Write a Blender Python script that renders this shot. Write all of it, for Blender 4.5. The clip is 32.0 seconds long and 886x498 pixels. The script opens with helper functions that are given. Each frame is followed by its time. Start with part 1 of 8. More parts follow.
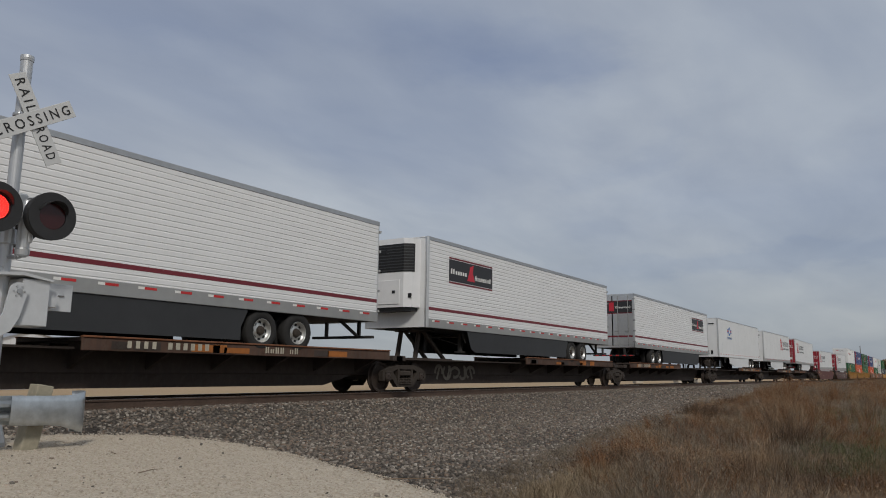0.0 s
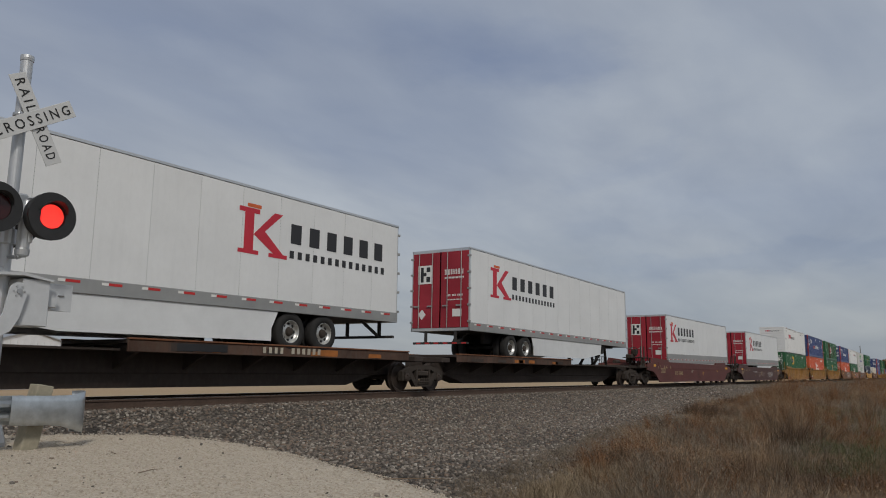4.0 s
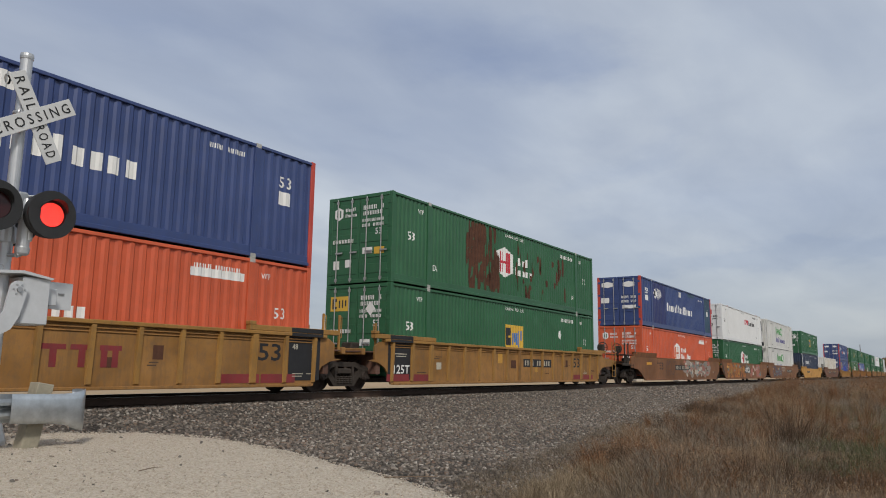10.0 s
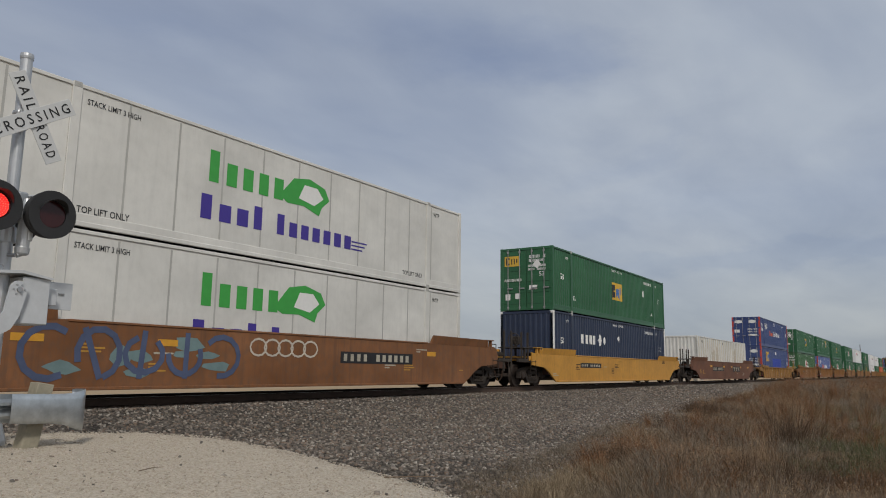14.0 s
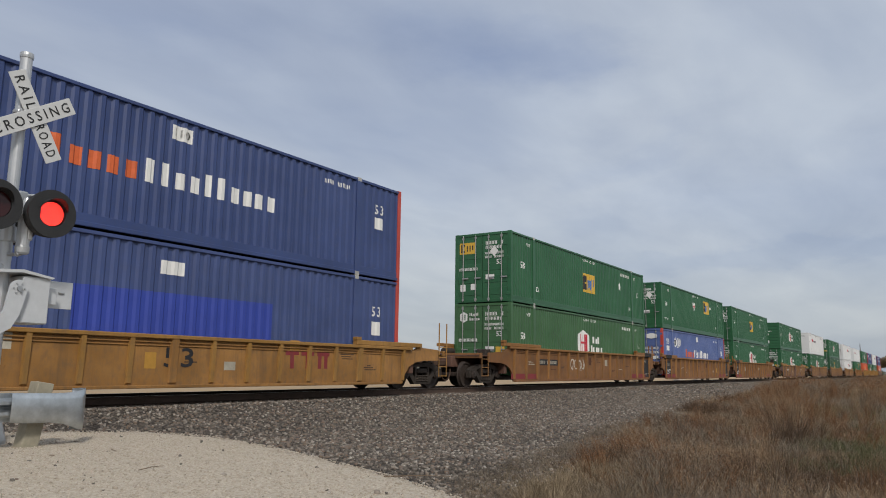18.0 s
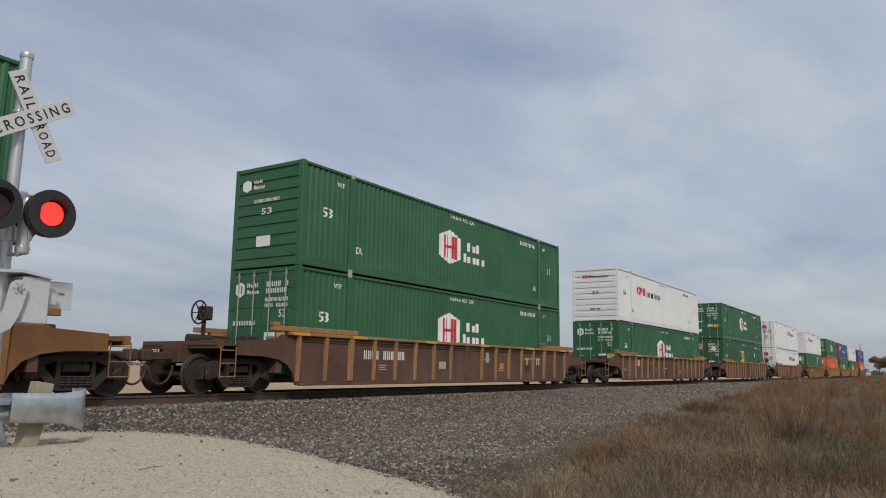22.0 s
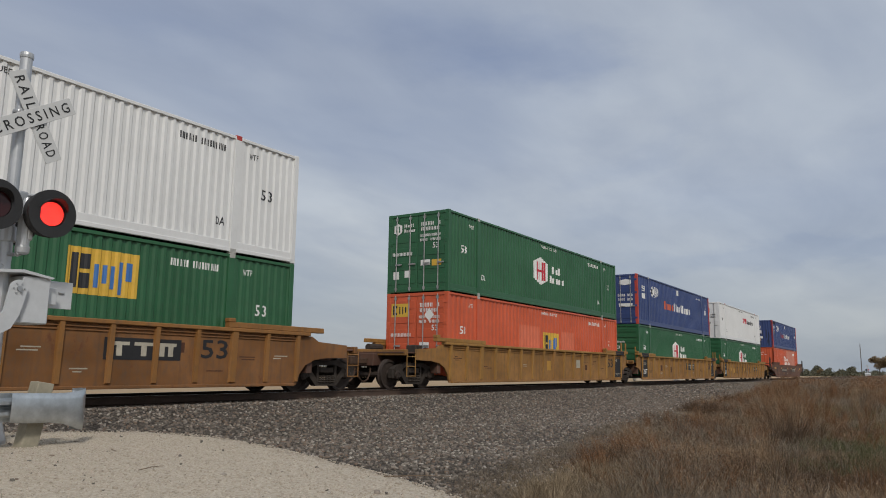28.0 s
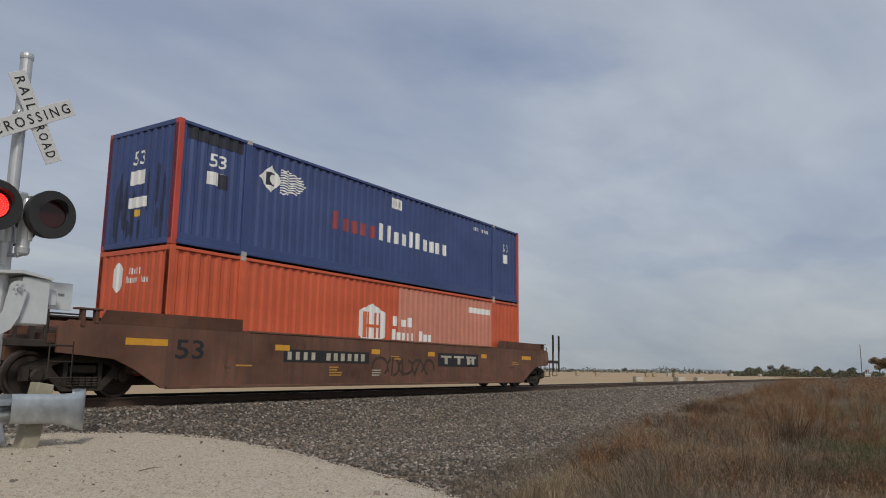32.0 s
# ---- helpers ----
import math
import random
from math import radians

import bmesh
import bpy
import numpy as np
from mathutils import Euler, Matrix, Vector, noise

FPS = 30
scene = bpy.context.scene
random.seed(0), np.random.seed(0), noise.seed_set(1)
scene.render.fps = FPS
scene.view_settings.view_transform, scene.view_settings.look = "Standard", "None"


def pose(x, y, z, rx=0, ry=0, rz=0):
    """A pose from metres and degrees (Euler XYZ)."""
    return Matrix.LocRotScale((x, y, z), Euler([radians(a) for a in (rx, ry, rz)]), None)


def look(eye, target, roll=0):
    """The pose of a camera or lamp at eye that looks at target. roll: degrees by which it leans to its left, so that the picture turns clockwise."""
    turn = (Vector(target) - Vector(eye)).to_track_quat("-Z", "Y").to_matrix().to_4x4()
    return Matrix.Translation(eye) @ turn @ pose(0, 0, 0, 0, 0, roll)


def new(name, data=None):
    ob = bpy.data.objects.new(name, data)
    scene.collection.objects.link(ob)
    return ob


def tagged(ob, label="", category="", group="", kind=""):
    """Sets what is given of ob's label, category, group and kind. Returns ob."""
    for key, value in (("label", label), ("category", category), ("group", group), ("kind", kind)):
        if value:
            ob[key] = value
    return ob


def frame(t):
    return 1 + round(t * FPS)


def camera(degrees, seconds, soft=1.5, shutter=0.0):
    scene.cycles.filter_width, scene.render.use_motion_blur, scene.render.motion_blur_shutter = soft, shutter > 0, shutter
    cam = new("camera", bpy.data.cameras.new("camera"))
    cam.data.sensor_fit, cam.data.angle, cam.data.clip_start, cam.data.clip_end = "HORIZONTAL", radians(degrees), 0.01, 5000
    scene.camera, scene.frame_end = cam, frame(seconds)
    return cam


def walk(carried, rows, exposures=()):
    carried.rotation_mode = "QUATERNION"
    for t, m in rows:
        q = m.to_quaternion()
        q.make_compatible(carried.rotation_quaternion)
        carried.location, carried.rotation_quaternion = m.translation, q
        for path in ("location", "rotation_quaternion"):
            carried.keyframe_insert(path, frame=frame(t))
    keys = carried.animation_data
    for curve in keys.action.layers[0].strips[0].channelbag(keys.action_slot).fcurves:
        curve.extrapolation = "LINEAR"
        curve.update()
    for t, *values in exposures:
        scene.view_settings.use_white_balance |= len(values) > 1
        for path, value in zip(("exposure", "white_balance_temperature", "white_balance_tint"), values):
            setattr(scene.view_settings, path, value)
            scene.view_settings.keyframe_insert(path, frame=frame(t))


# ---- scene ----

# ================= camera =================
EYE = (0.0, -13.69, 0.68)
YAW, PITCH, ROLL = 56.696, 9.272, 0.767


def aim(lift):
    """The camera's pose with its tilt raised by lift degrees."""
    a, e = radians(YAW), radians(PITCH + lift)
    d = Vector((math.sin(a) * math.cos(e), math.cos(a) * math.cos(e), math.sin(e)))
    return look(EYE, Vector(EYE) + d * 10, ROLL)


cam = camera(62.19, 32.0, soft=1.0, shutter=0.0)
walk(cam, [(0.0, aim(0.133)), (7.0, aim(0.133)), (7.4, aim(0.0)), (15.2, aim(0.0)), (16.2, aim(-0.066)),
           (30.0, aim(-0.066)), (30.6, aim(0.0)), (32.0, aim(0.0))],
     [(0.0, -0.28), (3.0, -0.33), (6.0, -0.36), (8.0, -0.26), (9.0, -0.04), (10.0, 0.08), (12.0, -0.04), (14.0, -0.17), (16.5, -0.19), (17.0, -0.13), (18.0, 0.11), (19.0, 0.19),
      (20.0, 0.17), (21.0, 0.17), (22.0, 0.06), (23.0, -0.10), (24.0, -0.05), (25.0, 0.02), (27.5, -0.12), (29.0, 0.06), (30.0, 0.07), (31.0, -0.06), (32.0, -0.11)])

# how far the train has rolled, in metres, second by second
ROLLED = [(0.0, 0.0), (1.0, 19.38), (2.0, 38.83), (3.0, 58.15), (3.5, 67.85), (5.5, 106.29), (6.0, 115.85), (7.0, 135.11),
          (8.0, 154.27), (9.0, 172.97), (10.0, 191.97), (11.0, 211.05), (12.0, 230.05), (13.0, 249.07), (14.0, 268.05),
          (14.5, 277.57), (16.5, 315.62), (17.0, 325.13), (18.0, 344.08), (19.0, 362.94), (20.0, 381.85), (21.0, 400.62),
          (22.0, 419.39), (23.0, 438.12), (24.0, 457.01), (25.0, 475.79), (25.5, 485.12), (27.5, 522.53), (28.0, 531.9),
          (29.0, 550.64), (30.0, 569.4), (31.0, 588.1), (32.0, 606.79)]

# ================= world, sun =================
SUN_EL, SUN_AZ = 40.0, 222.0   # degrees; azimuth from +y towards +x
world = bpy.data.worlds.new("sky")
scene.world = world
world.use_nodes = True
wn, wl = world.node_tree.nodes, world.node_tree.links
wn.clear()
w_out = wn.new("ShaderNodeOutputWorld")
w_bg = wn.new("ShaderNodeBackground")
w_sky = wn.new("ShaderNodeTexSky")
w_sky.sky_type, w_sky.sun_disc = "NISHITA", False
w_sky.sun_elevation, w_sky.sun_rotation = radians(SUN_EL), radians(SUN_AZ)
w_sky.air_density, w_sky.dust_density = 1.0, 2.0
w_co = wn.new("ShaderNodeTexCoord")
w_sep = wn.new("ShaderNodeSeparateXYZ")
wl.new(w_co.outputs["Generated"], w_sep.inputs[0])


def w_math(op, a, b):
    n = wn.new("ShaderNodeMath")
    n.operation = op
    for i, v in enumerate((a, b)):
        if isinstance(v, (int, float)):
            n.inputs[i].default_value = v
        else:
            wl.new(v, n.inputs[i])
    return n.outputs[0]


# cloud sheets: the view direction is laid onto a flat layer overhead
w_h = w_math("ADD", w_math("MAXIMUM", w_sep.outputs[2], 0.0), 0.16)
w_px = w_math("DIVIDE", w_sep.outputs[0], w_h)
w_py = w_math("DIVIDE", w_sep.outputs[1], w_h)
w_cmb = wn.new("ShaderNodeCombineXYZ")
wl.new(w_px, w_cmb.inputs[0]), wl.new(w_py, w_cmb.inputs[1])


def w_noise(scale, detail, rough, dist, off):
    m = wn.new("ShaderNodeMapping")
    m.inputs["Location"].default_value = off
    m.inputs["Rotation"].default_value = (0, 0, radians(28))
    m.inputs["Scale"].default_value = (1.0, 2.1, 1.0)
    wl.new(w_cmb.outputs[0], m.inputs[0])
    n = wn.new("ShaderNodeTexNoise")
    n.inputs["Scale"].default_value, n.inputs["Detail"].default_value = scale, detail
    n.inputs["Roughness"].default_value, n.inputs["Distortion"].default_value = rough, dist
    wl.new(m.outputs[0], n.inputs["Vector"])
    return n.outputs["Fac"]


def w_ramp(src, stops):
    r = wn.new("ShaderNodeValToRGB")
    wl.new(src, r.inputs[0])
    for i, (p, c) in enumerate(stops):
        e = r.color_ramp.elements[i] if i < 2 else r.color_ramp.elements.new(p)
        e.position, e.color = p, (*c, 1)
    return r.outputs[0]


def w_mix(fac, a, b):
    n = wn.new("ShaderNodeMix")
    n.data_type = "RGBA"
    for i, v in ((0, fac), (6, a), (7, b)):
        if isinstance(v, (int, float)):
            n.inputs[i].default_value = v
        elif isinstance(v, tuple):
            n.inputs[i].default_value = (*v, 1)
        else:
            wl.new(v, n.inputs[i])
    return n.outputs[2]


w_big = w_noise(0.34, 5.0, 0.5, 0.3, (3.1, 1.7, 0))
w_fine = w_noise(1.6, 6.0, 0.55, 0.4, (7.3, 2.2, 0))
w_cloud = w_ramp(w_big, [(0.30, (3.55, 4.2, 5.6)), (0.48, (5.2, 5.75, 6.65)), (0.66, (6.85, 7.2, 7.6))])
w_wisp = w_ramp(w_fine, [(0.30, (0.91, 0.92, 0.945)), (0.70, (1.08, 1.075, 1.06))])
w_mul = wn.new("ShaderNodeMix")
w_mul.data_type, w_mul.blend_type = "RGBA", "MULTIPLY"
w_mul.inputs[0].default_value = 1.0
wl.new(w_cloud, w_mul.inputs[6]), wl.new(w_wisp, w_mul.inputs[7])
# the sheet thins to the far north-west and is brightest to the east; a grey-green murk lies along the horizon
w_east = w_math("ADD", w_math("MULTIPLY", w_sep.outputs[0], 0.62), w_math("MULTIPLY", w_sep.outputs[1], -0.30))
w_side = w_ramp(w_math("ADD", w_math("MULTIPLY", w_east, 0.5), 0.5), [(0.42, (0.98, 0.98, 0.995)), (0.78, (1.13, 1.125, 1.10))])
w_tone = wn.new("ShaderNodeMix")
w_tone.data_type, w_tone.blend_type = "RGBA", "MULTIPLY"
w_tone.inputs[0].default_value = 1.0
wl.new(w_mul.outputs[2], w_tone.inputs[6]), wl.new(w_side, w_tone.inputs[7])
# thicker and thinner drifts of the sheet: azimuth, elevation, reach along and across, slant, strength
DRIFTS = [(0.560, 0.416, 0.283, 0.065, 0, -0.50),
           (1.068, 0.418, 0.195, 0.046, -6, -0.90),
           (0.856, 0.352, 0.120, 0.026, 0, -0.35),
           (1.392, 0.146, 0.237, 0.018, 2, -0.70),
           (0.633, 0.096, 0.137, 0.026, 0, -0.90),
           (0.854, 0.171, 0.201, 0.024, 0, -0.35),
           (1.309, 0.304, 0.122, 0.022, 25, -0.35),
           (0.723, 0.367, 0.164, 0.033, -5, 0.45),
           (1.214, 0.365, 0.158, 0.044, 20, 0.70),
           (0.923, 0.219, 0.298, 0.040, 0, 0.50),
           (1.464, 0.369, 0.203, 0.088, 0, 0.30),
           (0.656, 0.059, 0.130, 0.019, 0, 0.50),
           (1.158, 0.246, 0.101, 0.023, 15, -0.30),
           (1.447, 0.097, 0.166, 0.028, 0, 0.30),
           (0.790, 0.335, 0.330, 0.110, 0, 0.42), (1.445, 0.150, 0.290, 0.110, 0, -0.85)]
w_dir = wn.new("ShaderNodeCombineXYZ")
wl.new(w_math("ARCTAN2", w_sep.outputs[0], w_sep.outputs[1]), w_dir.inputs[0])
wl.new(w_math("ARCSINE", w_sep.outputs[2], 0.0), w_dir.inputs[1])
w_fray = wn.new("ShaderNodeTexNoise")
w_fray.inputs["Scale"].default_value, w_fray.inputs["Detail"].default_value, w_fray.inputs["Roughness"].default_value = 7.0, 6.0, 0.6
w_squash = wn.new("ShaderNodeMapping")
w_squash.inputs["Scale"].default_value = (1.0, 2.4, 1.0)
wl.new(w_dir.outputs[0], w_squash.inputs[0]), wl.new(w_squash.outputs[0], w_fray.inputs["Vector"])
w_shift = wn.new("ShaderNodeVectorMath")
w_shift.operation = "MULTIPLY_ADD"
w_shift.inputs[1].default_value, w_shift.inputs[2].default_value = (0.30, 0.10, 0.0), (-0.15, -0.05, 0.0)
wl.new(w_fray.outputs["Color"], w_shift.inputs[0])
w_bent = wn.new("ShaderNodeVectorMath")
wl.new(w_dir.outputs[0], w_bent.inputs[0]), wl.new(w_shift.outputs[0], w_bent.inputs[1])
w_sum = 0.5
for az, el, along, across, slant, amount in DRIFTS:
    m = wn.new("ShaderNodeMapping")
    m.vector_type = "TEXTURE"
    m.inputs["Location"].default_value = (az, el, 0)
    m.inputs["Rotation"].default_value = (0, 0, radians(slant))
    m.inputs["Scale"].default_value = (along * 1.35, across * 1.35, 1)
    wl.new(w_bent.outputs[0], m.inputs[0])
    g = wn.new("ShaderNodeTexGradient")
    g.gradient_type = "SPHERICAL"
    wl.new(m.outputs[0], g.inputs[0])
    w_sum = w_math("ADD", w_math("MULTIPLY", g.outputs["Fac"], 0.5 * amount), w_sum)
w_drift = w_ramp(w_sum, [(0.0, (0.74, 0.79, 0.90)), (0.5, (1.0, 1.0, 1.0)), (1.0, (1.17, 1.15, 1.10))])
w_thick = wn.new("ShaderNodeMix")
w_thick.data_type, w_thick.blend_type = "RGBA", "MULTIPLY"
w_thick.inputs[0].default_value = 1.0
wl.new(w_tone.outputs[2], w_thick.inputs[6]), wl.new(w_drift, w_thick.inputs[7])
w_low = w_ramp(w_sep.outputs[2], [(0.02, (0.60, 0.60, 0.60)), (0.22, (0.0, 0.0, 0.0))])
w_veil = w_mix(w_low, w_thick.outputs[2], (3.65, 4.1, 4.5))
wl.new(w_mix(0.9, w_sky.outputs[0], w_veil), w_bg.inputs[0])
w_bg.inputs[1].default_value = 0.085
wl.new(w_bg.outputs[0], w_out.inputs[0])

sun = new("sun", bpy.data.lights.new("sun", "SUN"))
sun.data.energy, sun.data.angle, sun.data.color = 1.95, radians(8), (1.0, 0.95, 0.87)
_e, _a = radians(SUN_EL), radians(SUN_AZ)
sun.matrix_world = look((math.sin(_a) * math.cos(_e) * 50, math.cos(_a) * math.cos(_e) * 50, math.sin(_e) * 50), (0, 0, 0))

# ================= materials =================
MATS = {}


class Nodes:
    """A short hand for building a material's nodes."""

    def __init__(self, name):
        self.m = bpy.data.materials.new(name)
        self.m.use_nodes = True
        self.n, self.l = self.m.node_tree.nodes, self.m.node_tree.links
        self.b = self.n["Principled BSDF"]
        self.co = self.n.new("ShaderNodeTexCoord").outputs["Object"]

    def put(self, v, sock):
        if isinstance(v, (int, float)):
            sock.default_value = v
        elif isinstance(v, tuple):
            sock.default_value = (*v, 1) if len(v) == 3 else v
        else:
            self.l.new(v, sock)

    def noise(self, scale, detail=4, rough=0.6, stretch=(1, 1, 1), off=None):
        m = self.n.new("ShaderNodeMapping")
        m.inputs["Scale"].default_value = stretch
        self.l.new(self.co, m.inputs[0])
        if off is not None:
            self.l.new(off, m.inputs["Location"])
        t = self.n.new("ShaderNodeTexNoise")
        t.inputs["Scale"].default_value, t.inputs["Detail"].default_value, t.inputs["Roughness"].default_value = scale, detail, rough
        self.l.new(m.outputs[0], t.inputs["Vector"])
        return t.outputs["Fac"]

    def ramp(self, src, stops):
        r = self.n.new("ShaderNodeValToRGB")
        self.l.new(src, r.inputs[0])
        for i, (p, c) in enumerate(stops):
            e = r.color_ramp.elements[i] if i < 2 else r.color_ramp.elements.new(p)
            e.position, e.color = p, (c, c, c, 1) if isinstance(c, (int, float)) else (*c, 1)
        return r.outputs[0]

    def mix(self, fac, a, b, blend="MIX"):
        n = self.n.new("ShaderNodeMix")
        n.data_type, n.blend_type = "RGBA", blend
        self.put(fac, n.inputs[0]), self.put(a, n.inputs[6]), self.put(b, n.inputs[7])
        return n.outputs[2]

    def math(self, op, a, b=0.0):
        n = self.n.new("ShaderNodeMath")
        n.operation = op
        self.put(a, n.inputs[0]), self.put(b, n.inputs[1])
        return n.outputs[0]

    def random(self):
        return self.n.new("ShaderNodeObjectInfo").outputs["Random"]

    def island(self):
        return self.n.new("ShaderNodeNewGeometry").outputs["Random Per Island"]

    def attr(self, name):
        a = self.n.new("ShaderNodeAttribute")
        a.attribute_name = name
        return a.outputs["Fac"]

    def bump(self, h, strength=0.3, dist=0.02):
        b = self.n.new("ShaderNodeBump")
        b.inputs["Strength"].default_value, b.inputs["Distance"].default_value = strength, dist
        self.l.new(h, b.inputs["Height"])
        self.l.new(b.outputs[0], self.b.inputs["Normal"])

    def done(self, colour, rough=0.6, metal=0.0, spec=0.4):
        self.put(colour, self.b.inputs["Base Color"])
        self.put(rough, self.b.inputs["Roughness"])
        self.put(metal, self.b.inputs["Metallic"])
        self.put(spec, self.b.inputs["Specular IOR Level"])
        return self.m


def paint(name, colour, rust=0.25, dirt=0.35, rough=0.5, rust_colour=(0.10, 0.045, 0.022), streak=True, fade=0.18):
    """Weathered paint on steel: faded patches, vertical dirt streaks, rust spots."""
    if name in MATS:
        return MATS[name]
    k = Nodes(name)
    c = tuple(colour)
    hi = tuple(min(1, v * (1 + 0.7 * fade) + 0.06 * fade) for v in c)
    lo = tuple(v * (1 - fade) for v in c)
    off = k.n.new("ShaderNodeCombineXYZ")
    rnd = k.math("MULTIPLY", k.random(), 37.0)
    k.l.new(rnd, off.inputs[0]), k.l.new(rnd, off.inputs[2])
    o = off.outputs[0]
    sun_fade = k.noise(0.5, 3, 0.6, (1, 1, 1.4), o)
    col = k.mix(k.ramp(sun_fade, [(0.3, 0), (0.7, 1)]), lo, hi)
    if streak:
        st = k.noise(1.0, 5, 0.65, (5.0, 5.0, 0.25), o)
        col = k.mix(k.math("MULTIPLY", k.ramp(st, [(0.5, 0), (0.75, 1)]), dirt), col, tuple(v * 0.45 + 0.02 for v in c))
    grime = k.noise(9.0, 6, 0.7, (1, 1, 0.6), o)
    col = k.mix(k.math("MULTIPLY", k.ramp(grime, [(0.45, 0), (0.8, 1)]), dirt * 0.7), col, (0.09, 0.075, 0.06))
    sp = k.noise(2.2, 9, 0.72, (1, 1, 0.55), o)
    r0 = 0.80 - 0.32 * rust
    rm = k.ramp(sp, [(r0, 0), (min(0.99, r0 + 0.06), 1)])
    col = k.mix(rm, col, k.mix(grime, rust_colour, tuple(v * 2.1 for v in rust_colour)))
    k.bump(k.mix(0.5, grime, sp), 0.12, 0.01)
    MATS[name] = k.done(col, k.mix(rm, (rough,) * 3, (0.85,) * 3))
    return MATS[name]


def plain(name, colour, rough=0.6, metal=0.0, var=0.25, scale=14.0):
    """A surface of one colour with grain and soiling at two scales."""
    if name in MATS:
        return MATS[name]
    k = Nodes(name)
    a, b = k.noise(scale, 6, 0.65), k.noise(scale * 0.12, 3)
    f = k.mix(0.5, a, b)
    col = k.mix(k.ramp(f, [(0.32, 0), (0.68, 1)]), tuple(v * (1 - var) for v in colour), tuple(min(1, v * (1 + var)) for v in colour))
    k.bump(a, 0.15, 0.006)
    MATS[name] = k.done(col, rough, metal)
    return MATS[name]


def glow(name, colour, strength):
    k = Nodes(name)
    k.b.inputs["Emission Color"].default_value = (*colour, 1)
    k.b.inputs["Emission Strength"].default_value = strength
    return k.done(colour, 0.4)


# ================= mesh helpers =================
class MB:
    """Collects vertices and faces; solids are added one by one."""

    def __init__(self):
        self.v, self.f = [], []

    def add(self, v, f):
        n = len(self.v)
        self.v += [tuple(p) for p in v]
        self.f += [tuple(i + n for i in q) for q in f]
        return self

    def box(self, x0, x1, y0, y1, z0, z1, c=0.0):
        if c <= 0:
            return self.add([(x, y, z) for x in (x0, x1) for y in (y0, y1) for z in (z0, z1)],
                            [(0, 1, 3, 2), (4, 6, 7, 5), (0, 4, 5, 1), (2, 3, 7, 6), (0, 2, 6, 4), (1, 5, 7, 3)])
        v, idx = [], {}
        for i, x in enumerate((x0, x1)):
            for j, y in enumerate((y0, y1)):
                for k, z in enumerate((z0, z1)):
                    sx, sy, sz = (c, -c)[i], (c, -c)[j], (c, -c)[k]
                    for a, p in enumerate(((x, y + sy, z + sz), (x + sx, y, z + sz), (x + sx, y + sy, z))):
                        idx[i, j, k, a] = len(v)
                        v.append(p)
        f = []
        for s in (0, 1):
            f.append([idx[s, a, b, 0] for a, b in ((0, 0), (0, 1), (1, 1), (1, 0))][:: 1 if s == 0 else -1])
            f.append([idx[a, s, b, 1] for a, b in ((0, 0), (1, 0), (1, 1), (0, 1))][:: 1 if s == 0 else -1])
            f.append([idx[a, b, s, 2] for a, b in ((0, 0), (0, 1), (1, 1), (1, 0))][:: 1 if s == 0 else -1])
        for a in (0, 1):
            for b in (0, 1):
                f.append((idx[0, a, b, 1], idx[1, a, b, 1], idx[1, a, b, 2], idx[0, a, b, 2])[:: -1 if a == b else 1])
                f.append((idx[a, 0, b, 0], idx[a, 1, b, 0], idx[a, 1, b, 2], idx[a, 0, b, 2])[:: 1 if a == b else -1])
                f.append((idx[a, b, 0, 0], idx[a, b, 1, 0], idx[a, b, 1, 1], idx[a, b, 0, 1])[:: -1 if a == b else 1])
                for k in (0, 1):
                    f.append([idx[a, b, k, q] for q in (0, 1, 2)][:: 1 if (a + b + k) % 2 == 0 else -1])
        return self.add(v, f)

    def prism(self, poly, a0, a1, axis="y"):
        """A polygon of the plane across the axis, drawn out from a0 to a1. axis y: (x, z); x: (y, z); z: (x, y)."""
        put = {"y": lambda p, a: (p[0], a, p[1]), "x": lambda p, a: (a, p[0], p[1]), "z": lambda p, a: (p[0], p[1], a)}[axis]
        n = len(poly)
        v = [put(p, a0) for p in poly] + [put(p, a1) for p in poly]
        f = [tuple(range(n))[::-1], tuple(range(n, 2 * n))] + [(i, (i + 1) % n, n + (i + 1) % n, n + i) for i in range(n)]
        return self.add(v, f)

    def tube(self, p, q, r, n=8, r2=None):
        p, q = Vector(p), Vector(q)
        r2 = r if r2 is None else r2
        d = (q - p).normalized()
        u = d.orthogonal().normalized()
        w = d.cross(u)
        ring = [u * math.cos(2 * math.pi * i / n) + w * math.sin(2 * math.pi * i / n) for i in range(n)]
        return self.add([p + e * r for e in ring] + [q + e * r2 for e in ring],
                        [(i, (i + 1) % n, n + (i + 1) % n, n + i) for i in range(n)] + [tuple(range(n))[::-1], tuple(range(n, 2 * n))])

    def lathe(self, prof, n=24, axis="y", at=(0, 0, 0)):
        """A profile of (radius, along) turned about the axis through at."""
        v = []
        for r, a in prof:
            for i in range(n):
                c, s = r * math.cos(2 * math.pi * i / n), r * math.sin(2 * math.pi * i / n)
                p = {"y": (c, a, s), "x": (a, c, s), "z": (c, s, a)}[axis]
                v.append((p[0] + at[0], p[1] + at[1], p[2] + at[2]))
        m = len(prof)
        f = [(j * n + i, j * n + (i + 1) % n, (j + 1) * n + (i + 1) % n, (j + 1) * n + i) for j in range(m - 1) for i in range(n)]
        return self.add(v, f + [tuple(range(n))[::-1], tuple(range((m - 1) * n, m * n))])

